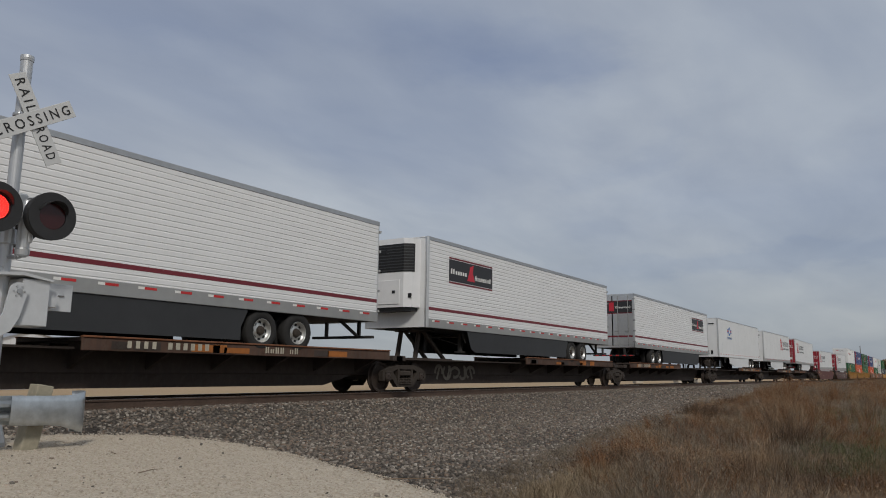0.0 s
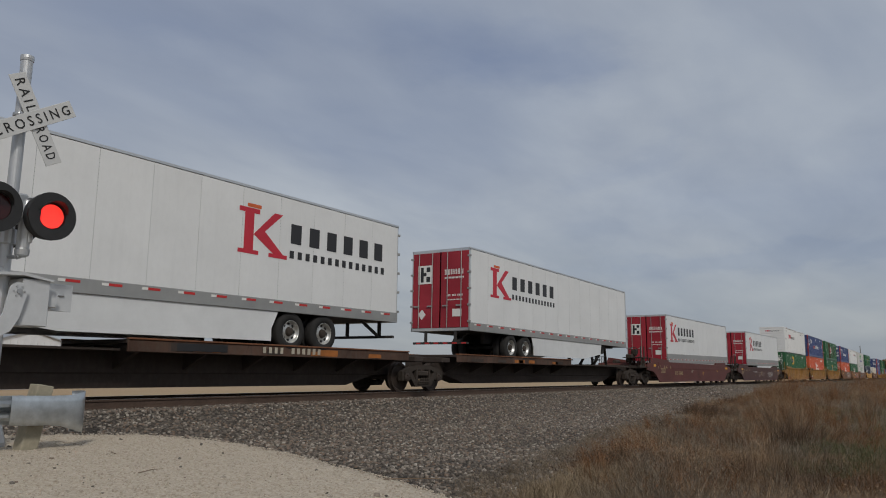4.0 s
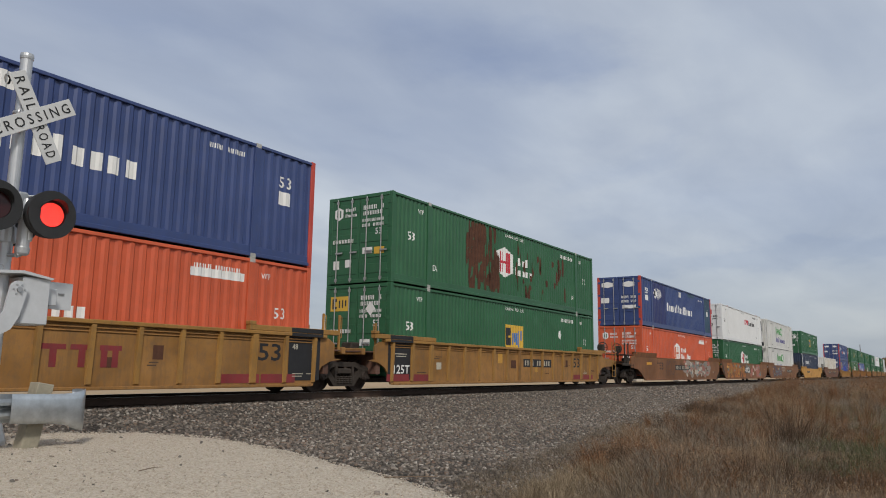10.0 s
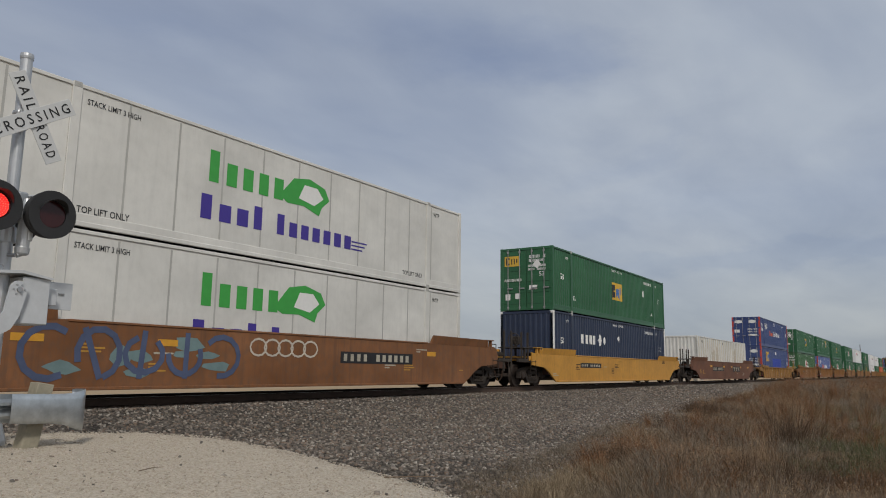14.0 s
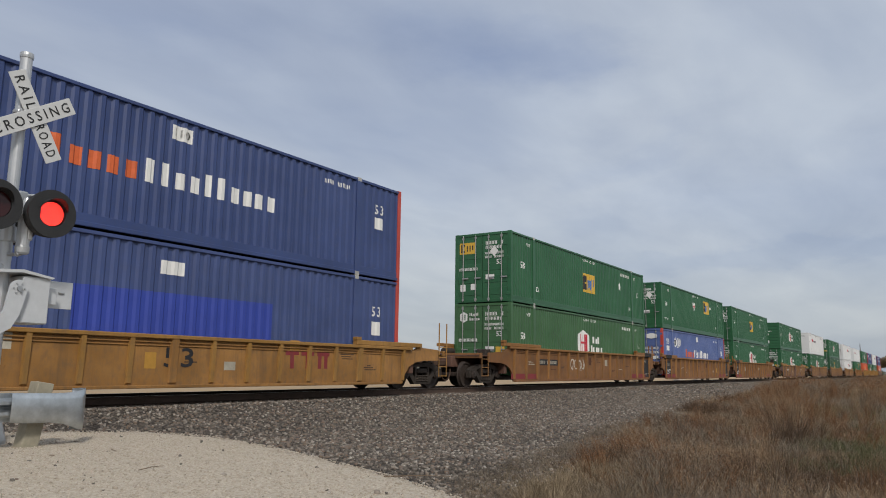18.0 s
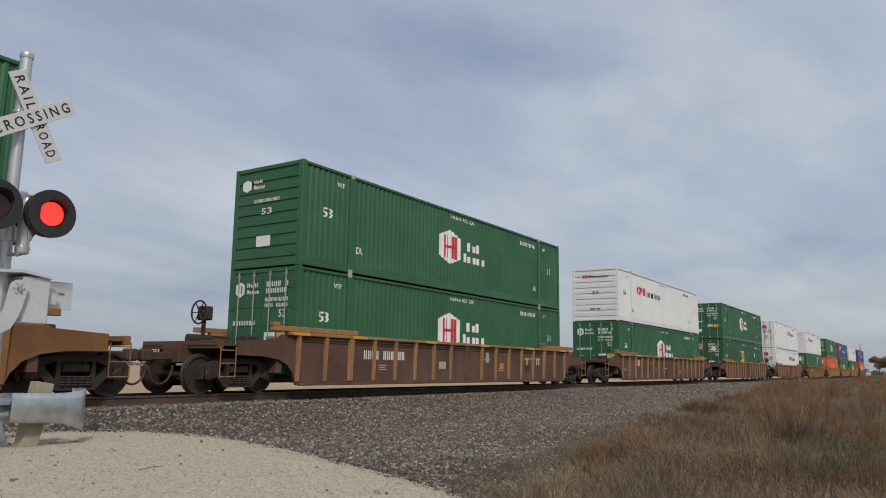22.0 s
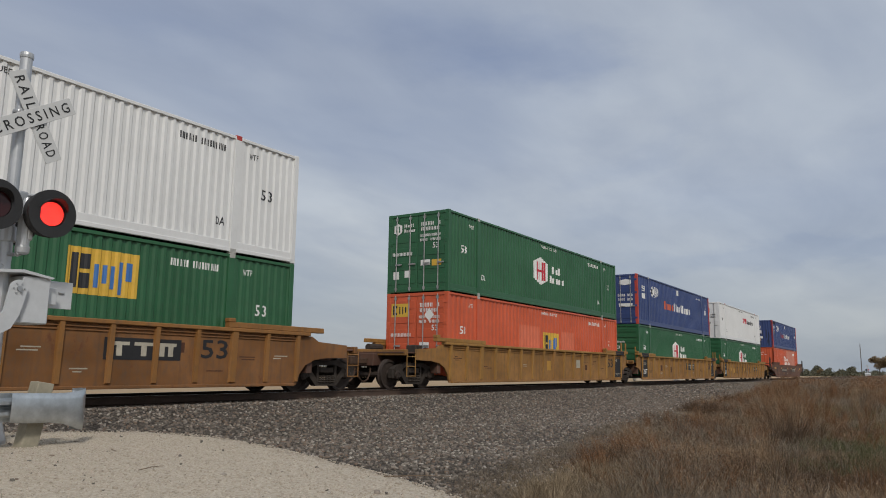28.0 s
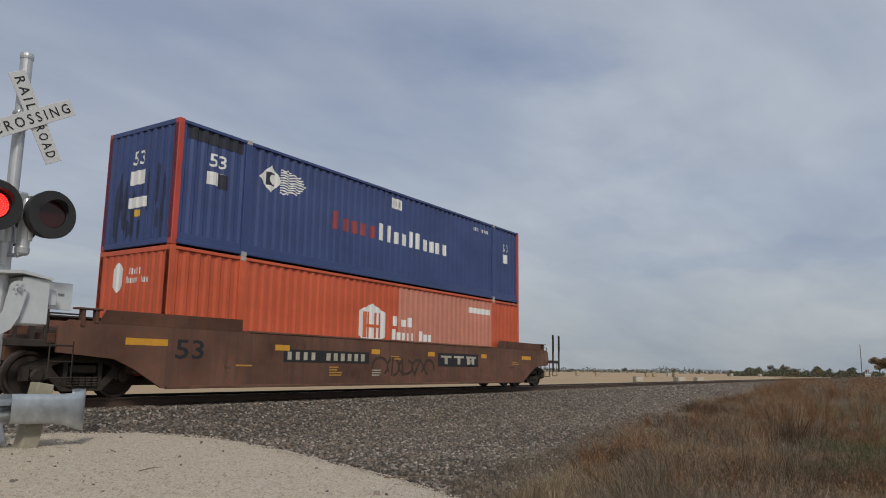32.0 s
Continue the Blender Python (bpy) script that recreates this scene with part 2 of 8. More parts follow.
    def ring(self, r, t, n=20, axis="x", at=(0, 0, 0), m=6):
        """A torus about the axis."""
        v, f = [], []
        for i in range(n):
            a = 2 * math.pi * i / n
            for j in range(m):
                b = 2 * math.pi * j / m
                rr, h = r + t * math.cos(b), t * math.sin(b)
                c, s = rr * math.cos(a), rr * math.sin(a)
                p = {"y": (c, h, s), "x": (h, c, s), "z": (c, s, h)}[axis]
                v.append((p[0] + at[0], p[1] + at[1], p[2] + at[2]))
                f.append((i * m + j, i * m + (j + 1) % m, (i + 1) % n * m + (j + 1) % m, (i + 1) % n * m + j))
        return self.add(v, f)

    def turned(self, m):
        self.v = [tuple(m @ Vector(p)) for p in self.v]
        return self

    def mesh(self, name, mat=None, smooth=False):
        me = bpy.data.meshes.new(name)
        me.from_pydata(self.v, [], self.f)
        bm = bmesh.new()
        bm.from_mesh(me)
        bmesh.ops.recalc_face_normals(bm, faces=bm.faces)
        bm.to_mesh(me)
        bm.free()
        if smooth:
            me.shade_smooth()
        if mat:
            me.materials.append(mat)
        return me


CACHE = {}


def cached(key, make, mat=None, smooth=False):
    """The mesh that make() builds, made once for each key and material."""
    k = (key, mat.name if mat else "")
    if k not in CACHE:
        r = make()
        CACHE[k] = r.mesh(str(key if isinstance(key, str) else key[0]), mat, smooth) if isinstance(r, MB) else r
    return CACHE[k]


def part(name, data, parent, at=None, label="", mat=None):
    """Links a mesh (or an MB with its material) as one part under a thing or a part."""
    if isinstance(data, MB):
        data = data.mesh(name, mat)
    ob = new(name, data)
    ob.parent = parent
    if at is not None:
        ob.matrix_basis = at if isinstance(at, Matrix) else Matrix.Translation(at)
    if label:
        ob["label"] = label
    return ob


def thing(name, label, category, group="", kind="", at=(0, 0, 0)):
    ob = new(name)
    ob.empty_display_size = 0.2
    ob.matrix_basis = at if isinstance(at, Matrix) else Matrix.Translation(at)
    return tagged(ob, label, category, group, kind)


MOVING = []      # (thing, its place along the train, y, z)

# ================= ground =================
YC = 1.30            # the track's middle line
LC, HC, WC = 16.45, 2.896, 2.59


def smooth(a, b, x):
    t = np.clip((x - a) / (b - a), 0, 1)
    return t * t * (3 - 2 * t)


def pad_mask(x, y):
    """1 on the crushed-stone road shoulder, 0 off it."""
    ys = [-60, -14, -10.8, -9.9, -8.9, -7.4, -5.8, -4.6, -3.9, -3.6, 0]
    xs = [2.6, 3.5, 4.7, 5.2, 5.6, 6.2, 6.6, 6.35, 5.75, 5.2, 5.0]
    f = np.minimum(np.interp(y, ys, xs) - x, (-3.35 - y) * 1.5)
    return smooth(-0.85, 0.12, f)


def grass_edge(x):
    """The y at which the ballast ends and the weeds begin."""
    return np.interp(x, [4, 7.5, 9, 12, 16, 24, 34, 60, 120, 400], [-11.2, -9.5, -8.8, -8.2, -7.75, -6.5, -5.2, -3.6, -2.8, -2.5])


def ground_z(x, y):
    a = np.abs(y - YC)
    z = np.interp(a, [0, 1.75, 2.3, 4.2, 9.0, 14.0, 60.0], [-0.20, -0.21, -0.36, -0.72, -1.0, -1.06, -1.0])
    z = z + 0.05 * np.sin(x * 0.7 + 1.3 * np.sin(y * 0.9)) * smooth(3.5, 7, a) * np.exp(-np.maximum(a - 14, 0) / 30)
    m = pad_mask(x, y)
    return z * (1 - m) + (-0.22) * m


gx = np.unique(np.round(np.concatenate([np.linspace(-3500, -300, 12), np.linspace(-260, -14, 30), np.arange(-12, 30, 0.3), np.arange(30, 80, 1.0),
                                        np.arange(80, 400, 10), np.linspace(420, 4300, 40)]), 3))
gy = np.unique(np.round(np.concatenate([np.linspace(-3500, -60, 24), np.arange(-50, -16, 2), np.arange(-16, 5, 0.2), np.arange(5, 30, 1.5),
                                        np.arange(32, 300, 14), np.linspace(320, 4300, 40)]), 3))
GX, GY = np.meshgrid(gx, gy, indexing="ij")
GZ = ground_z(GX, GY)
nv_x, nv_y = len(gx), len(gy)
idx = np.arange(nv_x * nv_y).reshape(nv_x, nv_y)
quads = np.stack([idx[:-1, :-1], idx[1:, :-1], idx[1:, 1:], idx[:-1, 1:]], -1).reshape(-1, 4)


def big_mesh(name, verts, faces, mat, smooth_shade=False):
    """A mesh from arrays; faces all have the same number of corners."""
    me = bpy.data.meshes.new(name)
    n, k = faces.shape
    me.vertices.add(len(verts))
    me.vertices.foreach_set("co", np.ascontiguousarray(verts, dtype=np.float32).ravel())
    me.loops.add(n * k)
    me.loops.foreach_set("vertex_index", np.ascontiguousarray(faces, dtype=np.int32).ravel())
    me.polygons.add(n)
    me.polygons.foreach_set("loop_start", np.arange(0, n * k, k, dtype=np.int32))
    me.update(calc_edges=True)
    me.validate()
    if smooth_shade:
        me.shade_smooth()
    me.materials.append(mat)
    return me


def ground_material():
    k = Nodes("ground")
    fine, mid, big = k.noise(38, 5, 0.7), k.noise(4.5, 5, 0.6), k.noise(0.35, 4)
    stone = k.n.new("ShaderNodeTexVoronoi")
    stone.inputs["Scale"].default_value = 22
    k.l.new(k.co, stone.inputs["Vector"])
    peb = k.n.new("ShaderNodeTexVoronoi")
    peb.inputs["Scale"].default_value = 55
    k.l.new(k.co, peb.inputs["Vector"])
    pebc = k.n.new("ShaderNodeSeparateColor")
    k.l.new(peb.outputs["Color"], pebc.inputs[0])
    stc = k.n.new("ShaderNodeSeparateColor")
    k.l.new(stone.outputs["Color"], stc.inputs[0])
    chalk = k.ramp(k.mix(0.35, pebc.outputs[0], mid), [(0.2, (0.42, 0.355, 0.275)), (0.55, (0.52, 0.45, 0.36)), (0.9, (0.60, 0.53, 0.435))])
    chalk = k.mix(k.math("MULTIPLY", k.ramp(big, [(0.4, 0), (0.7, 1)]), 0.35), chalk, (0.48, 0.41, 0.31))
    bal = k.ramp(stc.outputs[0], [(0.0, (0.035, 0.03, 0.026)), (0.6, (0.08, 0.07, 0.06)), (1.0, (0.18, 0.155, 0.13))])
    soil = k.mix(k.ramp(mid, [(0.35, 0), (0.65, 1)]), (0.09, 0.062, 0.04), (0.18, 0.135, 0.09))
    soil = k.mix(k.ramp(big, [(0.5, 0), (0.7, 1)]), soil, (0.10, 0.11, 0.04))
    stub = k.noise(0.02, 4, 0.6, (1, 3, 1))
    field = k.mix(k.ramp(stub, [(0.35, 0), (0.7, 1)]), (0.40, 0.29, 0.185), (0.48, 0.36, 0.235))
    field = k.mix(k.math("MULTIPLY", k.ramp(mid, [(0.3, 0), (0.7, 1)]), 0.5), field, (0.30, 0.21, 0.11))
    jit = k.math("MULTIPLY", k.math("SUBTRACT", k.mix(0.5, fine, mid), 0.5), 0.9)

    def mask(name):
        return k.ramp(k.math("ADD", k.attr(name), jit), [(0.42, 0), (0.58, 1)])

    col = k.mix(mask("weeds"), bal, soil)
    col = k.mix(mask("field"), col, field)
    col = k.mix(mask("pad"), col, chalk)
    k.bump(k.mix(0.5, fine, k.mix(k.attr("pad"), stone.outputs["Distance"], peb.outputs["Distance"])), 0.7, 0.03)
    return k.done(col, 0.95, 0.0, 0.15)


ground_me = big_mesh("ground", np.stack([GX, GY, GZ], -1).reshape(-1, 3), quads, ground_material(), True)
for nm, val in (("pad", pad_mask(GX, GY)), ("weeds", smooth(-0.4, 0.4, grass_edge(GX) - GY)), ("field", smooth(4.5, 7.5, GY) + smooth(0, 5, -40 - GY))):
    at = ground_me.attributes.new(nm, "FLOAT", "POINT")
    at.data.foreach_set("value", np.ascontiguousarray(val, dtype=np.float32).ravel())
tagged(new("ground", ground_me), "flat prairie ground with crushed stone, ballast and stubble field", "ground", kind="structure")

# ---- stones, blades: arrays of small solids in one mesh ----
rng = np.random.default_rng(5)


def scatter_stones(name, xs, ys, size, mat, label, sink=0.25, flat=0.7, zs=None):
    n = len(xs)
    base = np.array([(x, y, z) for x in (-1, 1) for y in (-1, 1) for z in (-1, 1)], float) * 0.62
    fc = np.array([(0, 1, 3, 2), (4, 6, 7, 5), (0, 4, 5, 1), (2, 3, 7, 6), (0, 2, 6, 4), (1, 5, 7, 3)])
    v = base[None] * rng.uniform(0.55, 1.25, (n, 8, 3)) * (np.array([1, 1, flat]) * rng.uniform(0.7, 1.25, (n, 1, 3)))
    a, b = rng.uniform(0, 6.28, n), rng.uniform(-0.6, 0.6, n)
    x, y, z = v[..., 0].copy(), v[..., 1].copy(), v[..., 2].copy()
    y, z = y * np.cos(b)[:, None] - z * np.sin(b)[:, None], y * np.sin(b)[:, None] + z * np.cos(b)[:, None]
    x, y = x * np.cos(a)[:, None] - y * np.sin(a)[:, None], x * np.sin(a)[:, None] + y * np.cos(a)[:, None]
    s = size[:, None]
    gz = ground_z(xs, ys) if zs is None else zs
    v = np.stack([x * s + xs[:, None], y * s + ys[:, None], z * s + (gz + size * (0.5 - sink))[:, None]], -1).reshape(-1, 3)
    f = (fc[None] + (np.arange(n) * 8)[:, None, None]).reshape(-1, 4)
    return tagged(new(name, big_mesh(name, v, f, mat)), label, "gravel", kind="stuff")


def stone_material(name, stops, rough=0.9):
    k = Nodes(name)
    col = k.ramp(k.island(), stops)
    g = k.noise(60, 4)
    col = k.mix(k.math("MULTIPLY", k.ramp(g, [(0.4, 0), (0.7, 1)]), 0.35), col, (0.12, 0.10, 0.085))
    return k.done(col, rough, 0.0, 0.2)


M_BALLAST = stone_material("ballast_stone", [(0.0, (0.08, 0.068, 0.058)), (0.3, (0.15, 0.13, 0.11)), (0.55, (0.215, 0.187, 0.16)),
                                            (0.72, (0.215, 0.15, 0.11)), (0.88, (0.32, 0.282, 0.235)), (1.0, (0.47, 0.425, 0.365))])
M_CHALK = stone_material("limestone_chip", [(0.0, (0.41, 0.345, 0.268)), (0.6, (0.53, 0.46, 0.372)), (1.0, (0.63, 0.56, 0.465))])


def ballast():
    n = 90000
    x = 4.0 + 34.0 * rng.random(n) ** 1.25
    y = rng.uniform(-9.0, 3.6, n)
    far = 22000
    x2, y2 = 38 + 75 * rng.random(far) ** 1.2, rng.uniform(-5.0, 0.6, far)
    x, y = np.concatenate([x, x2]), np.concatenate([y, y2])
    keep = (y > grass_edge(x) - 0.5 + rng.normal(0, 0.35, len(x))) & (pad_mask(x, y) < 0.45 + rng.normal(0, 0.12, len(x)))
    rail = (np.abs(np.abs(y - YC) - 0.755) < 0.10)
    keep &= ~rail
    x, y = x[keep], y[keep]
    scatter_stones("ballast", x, y, rng.uniform(0.018, 0.046, len(x)) * np.where(x > 38, 1.6, 1.0), M_BALLAST, "grey crushed granite track ballast")


def chips():
    n = 30000
    x, y = rng.uniform(1.0, 7.2, n), rng.uniform(-12.6, -3.2, n)
    keep = pad_mask(x, y) > 0.3
    scatter_stones("limestone_chips", x[keep], y[keep], rng.uniform(0.005, 0.013, keep.sum()), M_CHALK, "pale crushed limestone chips on the road shoulder")
    n = 260
    x, y = rng.uniform(2.0, 6.8, n), rng.uniform(-11.5, -3.6, n)
    keep = pad_mask(x, y) > 0.3
    scatter_stones("dirt_clods", x[keep], y[keep], 0.006 + 0.022 * rng.random(keep.sum()) ** 3, M_BALLAST, "dark stray stones and clods on pale gravel")


ballast()
chips()


def blades(name, bx, by, height, width, lean, mat, label, fan=None):
    """Bent blades, three faces each, rooted at (bx, by); fan: the way each one leans."""
    n = len(bx)
    a = rng.uniform(0, 6.28, n)
    side = np.stack([np.cos(a), np.sin(a)], -1)
    la = rng.uniform(0, 6.28, n)
    ld = np.stack([np.cos(la), np.sin(la)], -1) * (lean * rng.random(n) * height)[:, None]
    if fan is not None:
        ld = ld * 0.35 + fan * height[:, None]
    z0 = ground_z(bx, by) - 0.02
    p0 = np.stack([bx, by], -1)
    v = np.zeros((n, 7, 3))
    for i, (t, w) in enumerate(((0, 1.0), (0.4, 0.85), (0.75, 0.6))):
        c = p0 + ld * t ** 1.8
        v[:, 2 * i, :2], v[:, 2 * i + 1, :2] = c - side * (width * w)[:, None], c + side * (width * w)[:, None]
        v[:, 2 * i, 2] = v[:, 2 * i + 1, 2] = z0 + height * t * (1 - 0.12 * lean * t)
    v[:, 6, :2], v[:, 6, 2] = p0 + ld, z0 + height * (1 - 0.15 * lean)
    f = np.array([(0, 1, 3), (0, 3, 2), (2, 3, 5), (2, 5, 4), (4, 5, 6)])
    f = (f[None] + (np.arange(n) * 7)[:, None, None]).reshape(-1, 3)
    return tagged(new(name, big_mesh(name, v.reshape(-1, 3), f, mat)), label, "grass", kind="stuff")


def blade_material(name, stops, warm=0.0):
    """Dead stalks and leaves: each its own shade, with darker and redder stretches."""
    k = Nodes(name)
    col = k.ramp(k.island(), stops)
    big, mid = k.noise(0.5, 3), k.noise(1.9, 2)
    if warm:
        hue = k.noise(0.9, 2, 0.5, (1, 1, 0.3))
        col = k.mix(k.math("MULTIPLY", k.ramp(hue, [(0.42, 0), (0.62, 1)]), warm), col, (0.30, 0.115, 0.045))
    col = k.mix(k.math("MULTIPLY", k.ramp(big, [(0.4, 0), (0.65, 1)]), 0.35), col, tuple(v * 0.6 for v in stops[0][1]))
    col = k.mix(k.math("MULTIPLY", k.ramp(mid, [(0.38, 0), (0.62, 1)]), 0.45), col, tuple(v * 0.75 for v in stops[0][1]))
    return k.done(col, 0.85, 0.0, 0.15)


M_STRAW = blade_material("dry_grass", [(0.0, (0.17, 0.125, 0.08)), (0.5, (0.31, 0.235, 0.15)), (1.0, (0.46, 0.37, 0.25))])
M_RUST = blade_material("rusty_weed", [(0.0, (0.125, 0.066, 0.034)), (0.5, (0.25, 0.14, 0.073)), (1.0, (0.37, 0.225, 0.125))], 0.5)
M_TANW = blade_material("tan_weed", [(0.0, (0.165, 0.108, 0.064)), (0.5, (0.34, 0.235, 0.143)), (1.0, (0.50, 0.375, 0.245))], 0.15)
M_BROWNW = blade_material("brown_weed", [(0.0, (0.065, 0.043, 0.03)), (0.5, (0.14, 0.09, 0.058)), (1.0, (0.23, 0.155, 0.10))])
M_GREYW = blade_material("grey_weed", [(0.0, (0.13, 0.103, 0.077)), (0.5, (0.235, 0.188, 0.142)), (1.0, (0.35, 0.29, 0.22))])
M_OLIVE = blade_material("olive_weed", [(0.0, (0.07, 0.075, 0.036)), (0.5, (0.13, 0.135, 0.065)), (1.0, (0.21, 0.20, 0.11))])
M_GREEN = blade_material("green_grass", [(0.0, (0.075, 0.09, 0.04)), (0.6, (0.15, 0.17, 0.075)), (1.0, (0.26, 0.25, 0.13))])


def clump_roots(n, x0, x1, power, d0, d1, bias=None):
    """Clump middles on the verge, d0 to d1 metres behind the ballast's edge."""
    cx = x0 + (x1 - x0) * rng.random(n) ** power
    cy = grass_edge(cx) - d0 - (d1 - d0) * rng.random(n) ** 1.3
    k = pad_mask(cx, cy) < 0.3
    if bias is not None:
        k &= bias(cx, cy)
    return cx[k], cy[k]


def spread(cx, cy, per, r, tall):
    """Roots about each clump middle, with the clump's own height."""
    n = len(cx)
    rr, a = np.abs(rng.normal(0, 1, (n, per))) * r, rng.uniform(0, 6.283, (n, per))
    t = np.repeat(rng.uniform(tall[0], tall[1], n), per)
    return (cx[:, None] + rr * np.cos(a)).ravel(), (cy[:, None] + rr * np.sin(a)).ravel(), t


def flecks(name, cx, cy, per, r, h, size, mat, label):
    """Loose little leaf and seed-head faces that fill the bushes."""
    n = len(cx)
    hh = np.repeat(rng.uniform(0.6, 1.25, n) * h, per)
    x, y = np.repeat(cx, per), np.repeat(cy, per)
    a, q = rng.uniform(0, 6.283, n * per), np.sqrt(rng.random(n * per))
    z = rng.random(n * per) ** 0.7 * hh
    w = r * (0.45 + 0.75 * np.sin(np.clip(z / hh, 0, 1) * 2.6))
    px, py = x + q * w * np.cos(a), y + q * w * np.sin(a)
    p = np.stack([px, py, ground_z(px, py) + z], -1)
    u = rng.normal(0, 1, (n * per, 3)) * (1, 1, 1.6)
    u /= np.linalg.norm(u, axis=1)[:, None]
    v = np.cross(u, rng.normal(0, 1, (n * per, 3)))
    v /= np.linalg.norm(v, axis=1)[:, None]
    s = (size * rng.uniform(0.5, 1.4, n * per))[:, None]
    vv = np.stack([p - u * s, p + v * s * 0.35, p + u * s, p - v * s * 0.35], 1).reshape(-1, 3)
    return tagged(new(name, big_mesh(name, vv, np.arange(len(vv)).reshape(-1, 4), mat)), label, "weeds", kind="stuff")


def patch(a, b):
    return np.sin(a * 0.42 + 0.8) + np.sin(b * 0.75 + 0.3 * a) + 0.6 * np.sin(a * 0.17 - b * 0.9)


def verge():
    # low wiry straw where the ballast runs out
    cx, cy = clump_roots(1250, 7.5, 40, 1.9, -0.6, 3.0)
    x, y, t = spread(cx, cy, 42, 0.16, (0.4, 1.5))
    d = np.clip((grass_edge(x) - y) / 1.6, 0.3, 1.0)
    blades("dry_grass", x, y, rng.uniform(0.12, 0.36, len(x)) * t * d, rng.uniform(0.0015, 0.0035, len(x)), 1.1, M_STRAW, "dry straw-coloured bunch grass on the verge")
    cx, cy = clump_roots(420, 7.5, 26, 1.2, -0.9, 2.2)
    x, y, t = spread(cx, cy, 54, 0.14, (0.4, 1.3))
    blades("wiry_grass", x, y, rng.uniform(0.10, 0.30, len(x)) * t, rng.uniform(0.0012, 0.003, len(x)), 1.5, M_GREYW, "low wiry grey tufts at the ballast's foot")
    cx, cy = clump_roots(800, 9, 50, 1.4, 1.5, 14)
    x, y, t = spread(cx, cy, 40, 0.26, (0.5, 1.4))
    blades("grey_grass", x, y, rng.uniform(0.2, 0.6, len(x)) * t, rng.uniform(0.002, 0.004, len(x)), 0.9, M_GREYW, "bleached grey-brown grass between the weeds")
    # a pale stand of straw where the road shoulder ends
    n = 230
    cx, cy = 8.3 + 3.6 * rng.random(n) ** 1.3, rng.uniform(-10.6, -8.9, n)
    k = (cy < grass_edge(cx) - 0.2) & (patch(cx * 2.1, cy * 1.7) > -0.9)
    x, y, t = spread(cx[k], cy[k], 46, 0.13, (0.6, 1.35))
    blades("straw_stand", x, y, rng.uniform(0.16, 0.38, len(x)) * t, rng.uniform(0.0018, 0.004, len(x)), 0.95, M_STRAW, "pale straw-coloured grass stand at the shoulder's end")
    # bushy weeds in mounds, waist high along the ballast
    n = 470
    mx = 9.0 + 56 * rng.random(n) ** 1.6
    md = 0.3 + 13 * rng.random(n) ** 1.3
    md[:80] = rng.uniform(0.1, 1.6, 80)
    mx[-110:], md[-110:] = rng.uniform(9.5, 20, 110), rng.uniform(0.8, 6.0, 110)
    md = md + np.interp(mx, [9, 11, 14], [1.7, 0.9, 0.0])
    my, mr = grass_edge(mx) - md, rng.uniform(0.45, 1.05, n)
    # low beside the ballast, tall on the rise behind it, low and green in the hollow nearest the road
    rise = smooth(-0.6, 0.9, -13.7 + 0.178 * mx - my) * smooth(15, 23, mx)
    hollow = (my < -11.1 - 0.4 * np.sin(mx * 1.3)) & (mx > 13) & (mx < 27)
    mh = (np.interp(mx, [8, 12, 16, 30, 75], [0.42, 0.55, 0.68, 0.62, 0.7]) * (1 - rise) + 1.32 * rise) * rng.uniform(0.42, 1.4, n) * np.where(hollow, 0.42, 1.0)
    # kinds grow in stands of a few metres
    pick = rng.random(n)
    stand = patch(mx * 1.9 + 1.0, my * 2.4) + rng.normal(0, 0.35, n)
    sort = np.select([hollow & (pick < 0.6), stand < -1.2, stand < -0.5, stand < 0.35, stand < 0.95], [4, 3, 1, 0, 2], 1)
    sort = np.where((rise > 0.5) & (pick < 0.45), 0, sort)
    for q, (nm, mat, lb) in enumerate((("rusty_weeds", M_RUST, "rust-brown dead weeds in bushy clumps"), ("tan_weeds", M_TANW, "tan and straw-coloured weeds with fine seed heads"),
                                       ("grey_weeds", M_GREYW, "grey-brown dead weeds in bushy clumps"), ("brown_weeds", M_BROWNW, "dark brown dead weeds in low mounds"), ("olive_weeds", M_OLIVE, "dull olive-green weeds in a hollow of the verge"))):
        k = np.where(sort == q)[0]
        k = np.repeat(k, np.round(13 * mr[k] ** 2 + 3).astype(int))
        a, f = rng.uniform(0, 6.283, len(k)), np.sqrt(rng.random(len(k)))
        cx, cy = mx[k] + mr[k] * f * np.cos(a), my[k] + mr[k] * f * np.sin(a)
        h = mh[k] * (1 - 0.55 * f ** 2) * rng.uniform(0.8, 1.12, len(k))
        ok = cy < grass_edge(cx) + 0.3
        cx, cy, h = cx[ok], cy[ok], h[ok]
        per = 30
        away = np.repeat(np.stack([np.cos(a), np.sin(a)], -1)[ok] * (0.75 * f[ok] ** 1.5)[:, None], per, 0)
        a, f = rng.uniform(0, 6.283, (len(cx), per)), np.abs(rng.normal(0, 0.08, (len(cx), per)))
        bx, by = (cx[:, None] + f * np.cos(a)).ravel(), (cy[:, None] + f * np.sin(a)).ravel()
        blades(nm[:-1] + "_stems", bx, by, np.repeat(h, per) * rng.uniform(0.6, 1.12, len(bx)), rng.uniform(0.0015, 0.0035, len(bx)), 0.8, mat, "thin upright stems of " + lb, away)
        flecks(nm, cx, cy, 95, 0.25, h * 0.92, 0.0125, mat, lb)
    cx, cy = clump_roots(900, 9, 45, 1.3, 4.0, 14, lambda a, b: patch(a + 3, b) < 0.6)
    x, y, t = spread(cx, cy, 44, 0.3, (0.6, 1.3))
